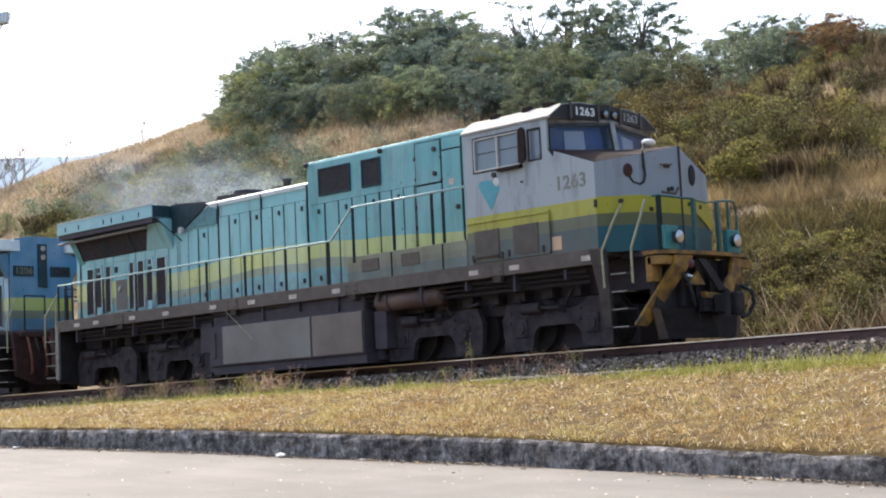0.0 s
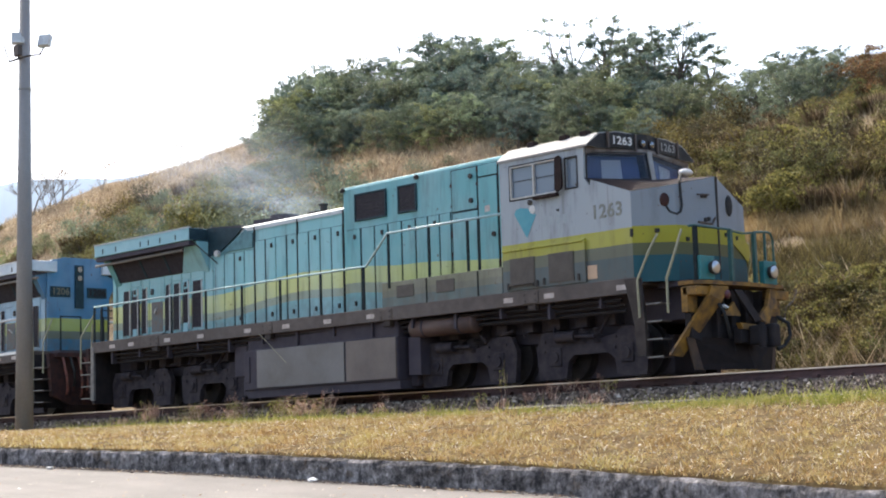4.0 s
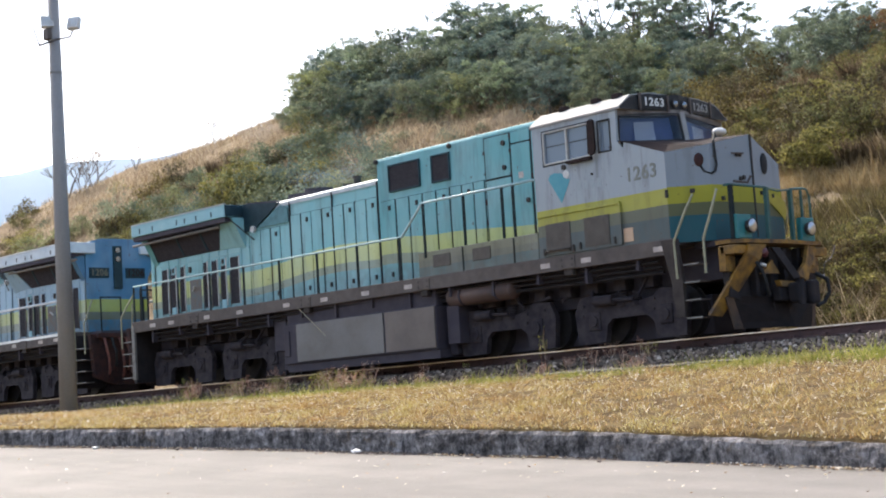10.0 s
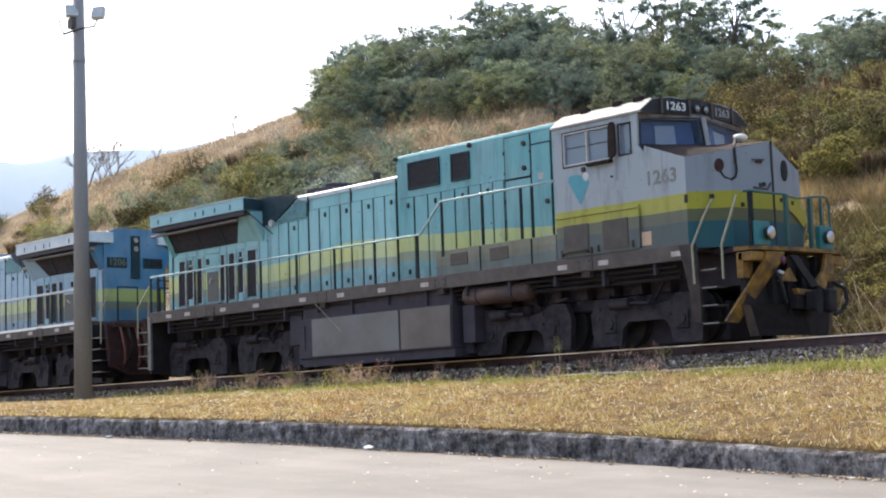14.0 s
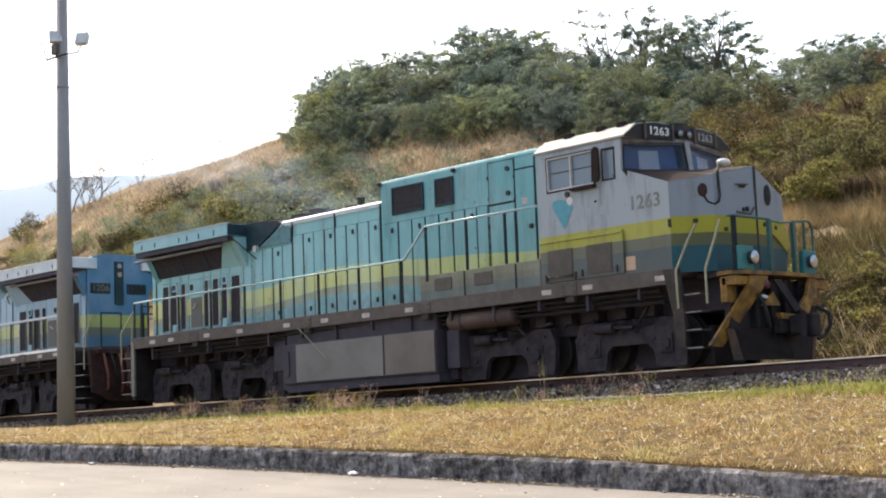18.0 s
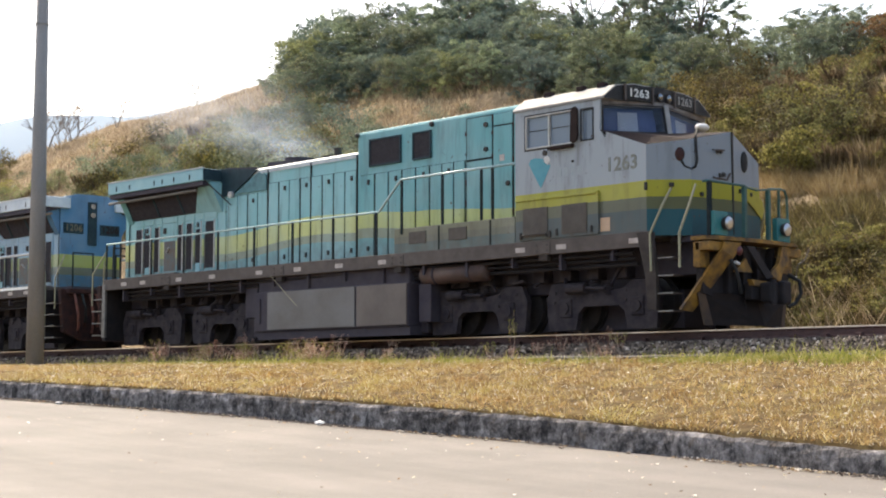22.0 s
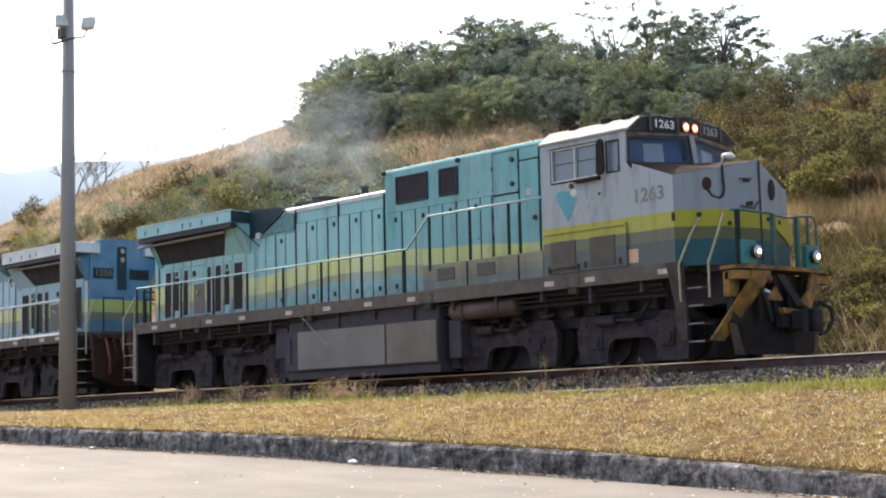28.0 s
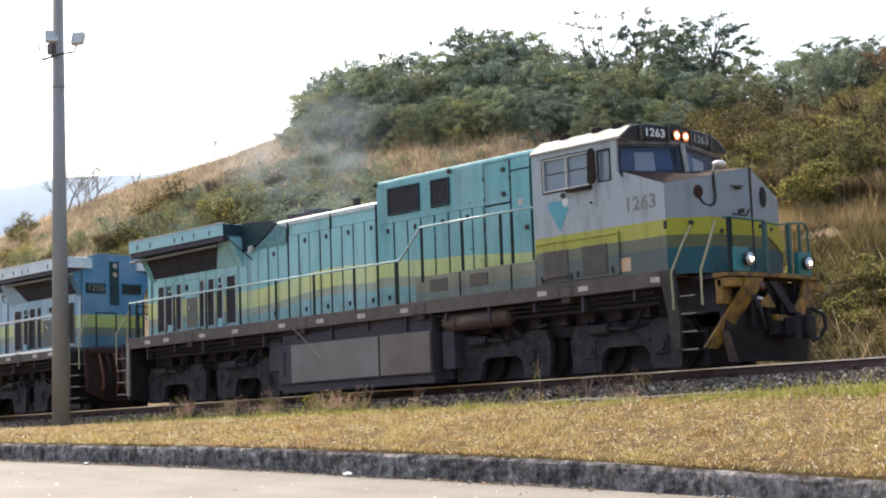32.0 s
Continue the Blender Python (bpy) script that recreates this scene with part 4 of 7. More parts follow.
        edges = (-9.42, -8.95, -8.52, -8.10, -7.68, -7.26, -6.90, -6.55, -6.22)
        for i, (a, b) in enumerate(zip(edges, edges[1:])):
            side_door(high, hood, s, 0.95, a, b, 1.74, 3.46, i % 2 == 0)
        for a, b, c, d in ((-6.18, -5.46, 1.74, 3.42), (-6.18, -5.46, 3.46, 4.27), (-5.44, -4.90, 4.06, 4.28), (-4.88, -4.36, 1.74, 4.28)):
            y0, y1 = sorted((s * 0.94, s * 0.972))
            part("body_panel", bx(a + 0.016, b - 0.016, y0, y1, c, d, bevel=0.006), hood, high)
        side_door(high, hood, s, 0.955, -5.44, -4.90, 2.15, 4.03, False)
        bm = bm_new()
        y0, y1 = sorted((s * 0.975, s * 0.982))
        box(bm, -5.25, -5.12, y0, y1, 3.35, 3.47)
        part("sticker", bm, M_PLATE, high, "small pale notice")
        bm = bm_new()
        for x, z in ((-5.62, 4.10), (-5.62, 3.62), (-5.02, 2.9)):
            rod(bm, (x, s * 0.96, z), (x, s * 1.01, z), 0.05, 12)
        pieces("turn_latch", bm, M_LATCH, high)
        bm = bm_new()
        bmesh.ops.create_uvsphere(bm, u_segments=12, v_segments=8, radius=0.055, matrix=Matrix.Translation((-7.18, s * 0.98, 4.30)))
        bmesh.ops.create_uvsphere(bm, u_segments=12, v_segments=8, radius=0.055, matrix=Matrix.Translation((-9.50, s * 0.98, 4.33)))
        pieces("marker_lamp", bm, M_LATCH, high, "small round marker lamp")
        bm = bm_new()
        rust_rnd = random.Random(61)
        y0, y1 = sorted((s * 0.966, s * 0.9765))
        for x, z0, z1 in ((-6.19, 1.8, 4.2), (-5.45, 2.2, 4.2), (-4.89, 1.8, 4.2)):
            for _ in range(7):
                z, w_ = rust_rnd.uniform(z0, z1), rust_rnd.uniform(0.015, 0.035)
                box(bm, x - w_, x + w_, y0, y1, z, z + rust_rnd.uniform(0.03, 0.10), 0.006)
        pieces("rust_scab", bm, M_RUSTY, high, "rust scab on a panel seam")
        grille(high, s, 0.95, -9.08, -8.16, 3.66, 4.16)
        grille(high, s, 0.95, -7.72, -7.24, 3.66, 4.15)
        # raised side boxes before the cab
        y0, y1 = sorted((s * 0.96, s * 1.50))
        sb = part("battery_box", bx(-7.72, -4.34, y0, y1, 1.60, 2.17, bevel=0.015), M_BOX if hood is M_HOOD else hood, loco, "dusty olive and grey equipment box")
        y0, y1 = sorted((s * 1.495, s * 1.515))
        for x in (-7.02, -5.87):
            part("vent", bx(x - 0.25, x + 0.25, y0, y1, 1.84, 2.08, bevel=0.006), M_MESH2, sb)
        for x in (-6.4, -4.98):
            part("box_seam", bx(x - 0.012, x + 0.012, y0, y1, 1.64, 2.15), M_GAP, sb)
        # radiator side: deep intake under the wing, tall slotted doors below
        part("radiator_intake", slab(bm_new(), [(-18.2, s * 0.975, 3.15), (-15.45, s * 0.975, 3.15), (-14.95, s * 1.28, 3.74), (-18.2, s * 1.28, 3.74)], -0.02 * s), M_MESH, rad, "dark sloping radiator screen")
        q = [(-15.47, s * 0.985, 3.13), (-14.78, s * 0.985, 3.13), (-14.78, s * 1.295, 3.74), (-14.95, s * 1.295, 3.74)]
        part("intake_blanking_plate", slab(bm_new(), q, -0.03 * s), pale, rad, "flat plate closing the screen's end")
        bm = bm_new()
        for x in (-18.22, -17.0, -15.95):
            slab(bm, [(x - 0.03, s * 0.99, 3.15), (x + 0.03, s * 0.99, 3.15), (x + 0.03, s * 1.30, 3.74), (x - 0.03, s * 1.30, 3.74)], -0.03 * s)
        pieces("intake_rib", bm, M_SOOT, rad)
        part("coolant_pipe", rod(bm_new(), (-18.75, s * 1.36, 3.60), (-14.9, s * 1.36, 3.62), 0.035, 10), M_PIPEGREY, rad, "dusty grey pipe under the wing")
        # dark strip that stands in for the shade below the wing's edge
        ya, yb = sorted((s * 1.30, s * 1.47))
        part("wing_lip", bx(-18.55, -14.5, ya, yb, 3.69, 3.795), M_FRAME, rad, "dark strip put in for the shade under the wing")
        part("intake_cheek", prism(bm_new(), [(s * 0.95, 3.08), (s * 1.33, 3.78), (s * 0.95, 3.78)], "x", -14.80, -14.42), pale, rad)
        part("intake_cheek", prism(bm_new(), [(s * 0.95, 3.08), (s * 1.33, 3.78), (s * 0.95, 3.78)], "x", -18.45, -18.22), hood, rad)
        for i, (xa, xb, ha, hb_) in enumerate(SLOT_DOORS):
            y0, y1 = sorted((s * 0.94, s * 0.972))
            d = part("slotted_door", bx(xa + 0.012, xb - 0.012, y0, y1, 1.74, 2.98, bevel=0.006), pale, rad)
            part("upper_panel", bx(xa + 0.014, xb - 0.014, y0, y1, 3.0, 3.13, bevel=0.005), pale, d)
            if ha is None:
                # a plain grimy door with a lever and rust at its foot
                y0, y1 = sorted((s * 0.97, s * 0.98))
                part("stained_panel", bx(xa + 0.10, xb - 0.08, y0, y1, 1.82, 2.55, bevel=0.004), M_RUSTED, d, "rust-stained door panel")
                part("door_lever", rod(bm_new(), (xa + 0.24, s * 0.99, 2.28), (xa + 0.36, s * 1.02, 2.38), 0.022, 6), M_TRIM, d, "bright door lever")
                part("latch", bx(xa + 0.10, xa + 0.19, *sorted((s * 0.97, s * 1.01)), 2.74, 2.88, bevel=0.008), M_LATCH, d)
                continue
            y0, y1 = sorted((s * 0.966, s * 0.98))
            dark = part("slot", bx(ha, hb_, y0, y1, 1.82, 2.92), M_MESH, d, "dark tall air slot")
            bm = bm_new()
            y0, y1 = sorted((s * 0.975, s * 0.990))
            for q in range(8):
                zz = 1.9 + q * 0.13
                box(bm, ha, hb_, y0, y1, zz - 0.010, zz + 0.010)
            pieces("louvre", bm, M_SEAL, dark)
            y0, y1 = sorted((s * 0.975, s * 1.0))
            # pale strip paints the sun's glint on the worn slot edge
            part("slot_edge", bx(hb_, hb_ + 0.026, y0, y1, 1.80, 2.94, bevel=0.004), M_TRIM, dark, "worn edge of the slot with its glint painted bright")
            part("slot_edge", bx(ha - 0.02, ha, y0, y1, 1.80, 2.60, bevel=0.004), M_RUSTED, dark, "rusty edge of the slot")
            if i in (1, 6):
                part("latch_plate", bx((xa + xb) / 2 - 0.09, (xa + xb) / 2 + 0.09, *sorted((s * 0.975, s * 0.995)), 2.76, 2.98, bevel=0.006), M_WING, d, "pale latch plate")
                part("latch", bx((xa + xb) / 2 - 0.035, (xa + xb) / 2 + 0.035, *sorted((s * 0.99, s * 1.02)), 2.80, 2.92, bevel=0.008), M_LATCH, d)
                part("foot_plate", bx((xa + xb) / 2 - 0.10, (xa + xb) / 2 + 0.08, *sorted((s * 0.985, s * 1.01)), 1.74, 1.95, bevel=0.008), M_WING, d, "pale foot plate")
        part("round_cap", rod(bm_new(), (-14.02, s * 0.97, 3.46), (-14.02, s * 1.05, 3.46), 0.075, 16), M_TRIM, rad, "small pale round cap")
        if own_lamps:
            part("corner_post", bx(-18.62, -18.462, *sorted((s * 0.78, s * 0.956)), 1.66, 3.72, bevel=0.02), pale, rad)
        # pale bar paints the light that catches the deck edge
        part("deck_step", bx(-16.95, -15.55, *sorted((s * 1.36, s * 1.525)), 1.685, 1.715, bevel=0.005), M_PIPEGREY, rad, "pale bar painted in for the lit deck edge")
    # radiator wing over both sides
    wg = part("radiator_roof", bx(-18.40, -14.46, -0.80, 0.80, 3.95, 4.14, bevel=0.02), M_FRAME, loco, "dark radiator roof")
    for s in (-1, 1):
        bm = bm_new()
        y0, y1 = sorted((s * 1.498, s * 1.508))
        for x in (-18.2, -17.6, -16.5, -16.15, -15.65, -15.0):
            box(bm, x - 0.02, x + 0.02, y0, y1, 3.86, 3.98)
        pieces("lifting_slot", bm, M_GAP, wg)
        rod_bm = rod(bm_new(), (-14.50, s * 1.46, 3.84), (-14.05, s * 0.97, 3.22), 0.014, 6)
        part("brace", rod_bm, M_LATCH, wg)
        ya, yb = sorted((s * 0.70, s * 1.50))
        part("radiator_wing", bx(-18.6, -14.46, ya, yb, 3.80, 4.09, bevel=0.02), wing, wg, "pale overhanging radiator wing")
        # underside in near black, so the shade there is part of its colour
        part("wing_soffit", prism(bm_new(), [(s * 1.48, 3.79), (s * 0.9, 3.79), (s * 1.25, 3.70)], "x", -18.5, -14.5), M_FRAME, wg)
    part("wing_fairing", prism(bm_new(), [(-14.46, 3.9), (-14.46, 4.14), (-13.3, 4.05), (-13.0, 3.98), (-13.0, 3.9)], "y", -0.85, 0.85), M_FRAME, wg, "dark sooty roof fairing")
    for s in (-1, 1):
        q = [(-14.45, s * 0.985, 3.42), (-13.95, s * 0.985, 3.50), (-13.40, s * 0.985, 3.76), (-13.05, s * 0.985, 3.96), (-14.45, s * 0.985, 4.10)]
        part("soot_panel", slab(bm_new(), q if s < 0 else q[::-1], 0.05), M_SOOT, wg, "sooty dark panel beside the radiator")
        q = [(-13.92, s * 0.968, 3.47), (-12.72, s * 0.968, 3.47), (-12.72, s * 0.968, 3.80), (-13.0, s * 0.968, 3.90), (-13.36, s * 0.968, 3.74)]
        part("smudged_panel", slab(bm_new(), q if s < 0 else q[::-1], 0.03), M_SMUDGE, wg, "smudged dark teal panel")
        # thin pale strip paints the sun's bright line on the wing
        ya, yb = sorted((s * 1.44, s * 1.515))
        part("wing_edge", bx(-18.6, -14.46, ya, yb, 4.085, 4.115, bevel=0.008), M_ROOF if own_lamps else M_DIGITW, wg, "upper wing edge with sun glare painted pale")
        ya, yb = sorted((s * 0.72, s * 1.485))
        part("wing_end", bx(-14.462, -14.444, ya, yb, 3.815, 4.08), M_SOOT, wg, "sooty wing end plate")
    # roof fittings
    bm = bm_new()
    prism(bm, [(-13.35, 3.96), (-12.15, 3.96), (-12.3, 4.14), (-13.2, 4.18)], "y", -0.55, 0.55)
    rod(bm, (-12.75, 0, 4.1), (-12.75, 0, 4.27), 0.34, 20)
    part("exhaust_chimney", bm, M_FRAME, loco, "sooty low exhaust stack")
    bm = bm_new()
    rod(bm, (-10.6, -0.6, 3.98), (-10.6, -0.6, 4.19), 0.085, 12)
    rod(bm, (-10.6, -0.6, 4.19), (-10.6, -0.6, 4.22), 0.11, 12)
    box(bm, -11.05, -10.78, -0.68, -0.5, 3.97, 4.09, 0.01)
    pieces("roof_vent", bm, M_LATCH, loco)

    # rear end: number boards, marker panel, platform rail
    bm = prism(bm_new(), [(-0.95, 1.66), (0.95, 1.66), (0.95, 4.02), (0.80, 4.14), (0.45, 4.22), (-0.45, 4.22), (-0.80, 4.14), (-0.95, 4.02)], "x", -18.50, -18.40)
    end = part("end_wall", bm, hood, loco)
    mk = part("marker_panel", bx(-18.55, -18.49, -0.14, 0.12, 2.85, 4.02, bevel=0.01), M_SOOT, end)
    bm = bm_new()
    for z in (3.90, 3.66):
        rod(bm, (-18.53, 0.0, z), (-18.58, 0.0, z), 0.075, 14)
    pieces("marker_lens", bm, M_CHROME, mk, "clear marker lenses")
    for s in (-1, 1):
        nb = part("number_board", bx(-18.53, -18.49, s * 0.56 - 0.30, s * 0.56 + 0.30, 3.14, 3.42, bevel=0.01), M_SOOT, end)
        lettering("number", number, 0.25, Matrix.Translation((-18.535, s * 0.56, 3.28)) @ BACK, M_DIM if s > 0 else M_BROWN, nb)
    bm = bm_new()
    for s in (-1, 1):
        pts = [(-19.2, s * 0.35, 1.66), (-19.2, s * 0.35, 2.55), (-19.2, s * 0.95, 2.55), (-19.2, s * 0.95, 1.66)]
        tube(bm, pts, 0.024, 8)
    pieces("end_railing", bm, M_POST, loco)
    pilot = part("rear_pilot", prism(bm_new(), [(-1.35, 1.56), (1.35, 1.56), (1.25, 0.45), (0.7, 0.22), (-0.7, 0.22), (-1.25, 0.45)], "x", -19.30, -19.15), M_RUSTY, loco, "rusty red-brown pilot plate")
    bm = bm_new()
    rod(bm, (-19.25, 0, 0.85), (-19.95, 0, 0.85), 0.12, 12)
    box(bm, -20.25, -19.85, -0.17, 0.17, 0.66, 1.04, 0.05)
    part("coupler", bm, M_RUSTY, pilot)
    for j, y in enumerate((-1.0, -0.78, -0.55, -0.36, 0.36, 0.55, 0.78, 1.0)):
        drop = 0.15 * math.sin(j * 2.3)
        bm = tube(bm_new(), [(-19.28, y, 1.50), (-19.44, y * 1.02, 1.44), (-19.55, y * 1.03, 1.22), (-19.60, y * 0.99, 0.95 + drop), (-19.52, y * 0.93, 0.66 + drop), (-19.42, y * 0.90, 0.55 + drop)], 0.034, 8)
        hose = part("air_hose", bm, M_REDHOSE if j % 3 else M_RUBBER, pilot, "rust-red brake hose" if j % 3 else "")
        part("hose_coupling", rod(bm_new(), (-19.43, y * 0.90, 0.58 + drop), (-19.36, y * 0.86, 0.46 + drop), 0.045, 8), M_RUSTY, hose)
    for sy in (-1, 1):
        part("pilot_gusset", slab(bm_new(), [(-19.32, sy * 0.30, 1.50), (-19.32, sy * 0.52, 1.50), (-19.62, sy * 0.30, 1.06), (-19.62, sy * 0.22, 1.06)], 0.03), M_RUSTY, pilot)
        part("anti_climber", bx(-19.46, -19.28, *sorted((sy * 0.28, sy * 1.2)), 1.46, 1.58, bevel=0.015), M_RUSTY, pilot)
    for s in (-1, 1):
        end_steps(loco, -19.25, -18.72, s)
        bm = bm_new()
        tube(bm, [(-18.74, s * 1.5, 0.70), (-18.74, s * 1.5, 1.66), (-18.70, s * 1.5, 2.15)], 0.02)
        tube(bm, [(-19.26, s * 1.5, 1.05), (-19.26, s * 1.5, 1.85), (-19.12, s * 1.15, 2.5)], 0.02)
        pieces("grab_rail", bm, M_GRAB, loco, "dull yellow grab rail")
        y0, y1 = sorted((s * 0.62, s * 1.5))
        plate = part("step_side_plate", bx(-18.74, -18.62, y0, y1, 0.16, 1.56), M_PILOT, loco)
        part("plate_edge", bx(-18.752, -18.61, *sorted((s * 1.47, s * 1.53)), 0.24, 1.56, bevel=0.006), M_STEP, plate, "pale worn edge of the plate")

    # handrails
    for s in (-1, 1):
        y = s * 1.49
        hr = part("handrail", tube(bm_new(), [(-18.62, y, 2.56), (-8.20, y, 2.56), (-7.53, y, 3.16), (-4.33, y, 3.16)], rail_size, 10), rail_paint, loco, "pale tubular handrail", True)
        for x, z0, z1 in [(-12.42 + 1.384 * i, 1.45, 2.55) for i in range(-4, 4)] + [(-18.6, 1.5, 2.55), (-18.25, 1.5, 2.55), (-7.49, 2.05, 3.14), (-6.30, 2.17, 3.14), (-5.22, 2.17, 3.14), (-4.92, 2.17, 3.14)]:
            ya, yb = sorted((y - s * 0.0, y + s * 0.022))
            part("stanchion", bx(x - 0.035, x + 0.035, ya, yb, z0, z1, bevel=0.006), M_POST, hr, "dark flat stanchion")

    # cab
    cab = part("cab_floor", bx(-4.30, -1.5, -1.42, 1.42, 1.62, 1.70), M_INSIDE, loco)
    for s in (-1, 1):
        # side wall with a real opening for the windows
        holes = ((-4.02, -2.92, 3.40, 3.965), (-2.66, -2.42, 3.42, 3.955))
        y0, y1 = sorted((s * 1.44, s * 1.50))
        wall = bm_new()
        prism(wall, [(-4.32, 1.66), (-1.20, 1.66), (-1.20, 3.17), (-2.10, 3.494), (-2.10, 3.40), (-4.32, 3.40)], "y", y0, y1)
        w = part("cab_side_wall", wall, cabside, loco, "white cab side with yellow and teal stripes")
        upper = bm_new()
        box(upper, -4.32, -4.02, y0, y1, 3.40, 3.96)
        box(upper, -2.92, -2.66, y0, y1, 3.40, 3.96)
        prism(upper, [(-2.42, 3.40), (-2.13, 3.40), (-2.25, 3.55), (-2.24, 3.96), (-2.42, 3.96)], "y", y0, y1)
        pieces("window_pillar", upper, cabside, w)
        part("window_header", prism(bm_new(), [(-4.32, 3.96), (-2.24, 3.96), (-2.23, 4.13), (-4.32, 4.13)], "y", y0, y1), cabside, w)
        y0, y1 = sorted((s * 1.455, s * 1.465))
        part("window_glass", bx(-2.66, -2.42, y0, y1, 3.40, 3.96), M_PALEGLASS, w)
        for a, b in ((-4.02, -3.46), (-3.46, -2.92)):
            part("window_glass", bx(a, b, y0, y1, 3.40, 3.965), M_PALEGLASS, w)
        bm = bm_new()
        ya, yb = sorted((s * 1.45, s * 1.515))
        for q in ((-4.05, -2.90, 3.375, 3.402), (-4.05, -2.90, 3.962, 3.985), (-4.05, -4.022, 3.375, 3.985), (-3.478, -3.442, 3.402, 3.962), (-2.925, -2.90, 3.402, 3.962)):
            box(bm, q[0], q[1], ya, yb, q[2], q[3], 0.005)
        pieces("window_frame", bm, M_CREAM, w, "thin cream sliding window frame")
        bm = bm_new()
        yc, yd = sorted((s * 1.47, s * 1.506))
        for q in ((-4.085, -2.87, 3.345, 3.37), (-4.085, -2.87, 3.99, 4.015), (-4.085, -4.05, 3.37, 3.99), (-2.90, -2.87, 3.37, 3.99)):
            box(bm, q[0], q[1], yc, yd, q[2], q[3], 0.004)
        pieces("rubber_seal", bm, M_SEAL, w, "black outer window seal")
        ya, yb = sorted((s * 1.46, s * 1.508))
        bm = bm_new()
        for q in ((-2.70, -2.38, 3.385, 3.415), (-2.70, -2.38, 3.945, 3.975), (-2.70, -2.665, 3.4, 3.96), (-2.415, -2.38, 3.4, 3.96)):
            box(bm, q[0], q[1], ya, yb, q[2], q[3], 0.005)
        bm2 = bm_new()
        for x in (-3.74, -3.18):
            box(bm2, x - 0.25, x + 0.25, min(s * 1.462, s * 1.474), max(s * 1.462, s * 1.474), 3.70, 3.714)
        pieces("window_bar", bm2, M_SEAL, w)
        pieces("window_seal", bm, M_SEAL, w)
        ya, yb = sorted((s * 1.53, s * 1.63))
        part("mirror", prism(bm_new(), [(-2.87, 3.40), (-2.85, 3.94), (-2.82, 4.00), (-2.75, 4.02), (-2.70, 3.97), (-2.69, 3.48), (-2.72, 3.40), (-2.80, 3.36)], "y", ya + 0.03, yb - 0.03), M_BROWN, w, "folded brown wind deflector")
        bm = bm_new()
        box(bm, -3.42, -2.84, min(s * 1.5, s * 1.6), max(s * 1.5, s * 1.6), 3.30, 3.36, 0.01)
        part("arm_rest", bm, M_BROWN, w)
        # louvred equipment boxes under the cab windows
        y0, y1 = sorted((s * 1.495, s * 1.53))
        bx_ = part("equipment_hatch", bx(-4.22, -2.28, y0, y1, 1.70, 2.42, bevel=0.01), cabside, w)
        part("hatch_top", bx(-4.28, -2.26, min(s * 1.49, s * 1.555), max(s * 1.49, s * 1.555), 2.42, 2.47, bevel=0.008), cabside, bx_)
        for a, b in ((-4.09, -3.48), (-3.13, -2.53)):
            y0, y1 = sorted((s * 1.525, s * 1.545))
            lv = part("louvre_panel", bx(a, b, y0, y1, 1.75, 2.28), M_MESH2, bx_, "brown dusty louvre panel")
            bm = bm_new()
            for q in range(13):
                zz = 1.78 + q * 0.037
                slab(bm, [(a + 0.02, s * 1.551, zz), (b - 0.02, s * 1.551, zz), (b - 0.02, s * 1.546, zz + 0.024), (a + 0.02, s * 1.546, zz + 0.024)], -0.004 * s)
            pieces("louvre", bm, M_MESH2, lv)
        bm = bm_new()
        for x, z in ((-4.15, 1.78), (-3.42, 1.78), (-3.25, 1.80), (-2.42, 1.80)):
            box(bm, x - 0.02, x + 0.02, min(s * 1.53, s * 1.56), max(s * 1.53, s * 1.56), z - 0.06, z + 0.06, 0.006)
        pieces("hatch_latch", bm, M_LATCH, bx_)
        part("hatch_handle", tube(bm_new(), [(-4.10, s * 1.55, 1.74), (-4.08, s * 1.585, 1.79), (-3.50, s * 1.585, 1.79), (-3.48, s * 1.55, 1.74)], 0.014, 6), M_LATCH, bx_, "black bar handle")
        part("hatch_side_lip", bx(-2.30, -2.25, *sorted((s * 1.49, s * 1.55)), 1.72, 2.42, bevel=0.008), cabside, bx_)
        y0, y1 = sorted((s * 1.50, s * 1.506))
        part("notice_plate", bx(-2.24, -2.02, y0, y1, 1.74, 1.98), M_PEACH, w, "peach notice plate")
        turn = SIDE if s < 0 else FARSIDE
        # emblem of plain shapes and worn-off letters as bars
        ys_ = s * 1.503
        bm = slab(bm_new(), [(-3.97, ys_, 3.10), (-3.67, ys_, 2.63), (-3.42, ys_, 3.04), (-3.52, ys_, 3.05), (-3.62, ys_, 3.17), (-3.80, ys_, 3.20), (-3.92, ys_, 3.18)], 0.003 * s)
        em = part("emblem", bm, M_HEART, w, "faded turquoise emblem")
        bm = bm_new()
        rod(bm, (-3.52, s * 1.499, 3.14), (-3.52, s * 1.506, 3.14), 0.075, 18)
        part("emblem_dot", bm, M_WHITE, em)
        bm = bm_new()
        y0, y1 = sorted((s * 1.50, s * 1.503))
        for i in range(4):
            x = -3.26 + i * 0.16
            box(bm, x, x + 0.10, y0, y1, 2.80, 2.96)
        pieces("worn_letter", bm, M_FADED, em, "worn-off grey lettering")
        lettering("number", number, 0.34, Matrix.Translation((-1.745, s * 1.502, 2.89)) @ turn, M_DIGIT, w)
        bm = bm_new()
        for x, z, r in ((-3.28 - 0.28, 3.27, 0.05), (-2.88, 3.05, 0.02), (-2.40, 3.45, 0.025)):
            rod(bm, (x, s * 1.49, z), (x, s * 1.53, z), r, 12)
        pieces("cab_fitting", bm, M_LATCH, w)
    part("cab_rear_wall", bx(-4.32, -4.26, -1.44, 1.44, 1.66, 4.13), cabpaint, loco)
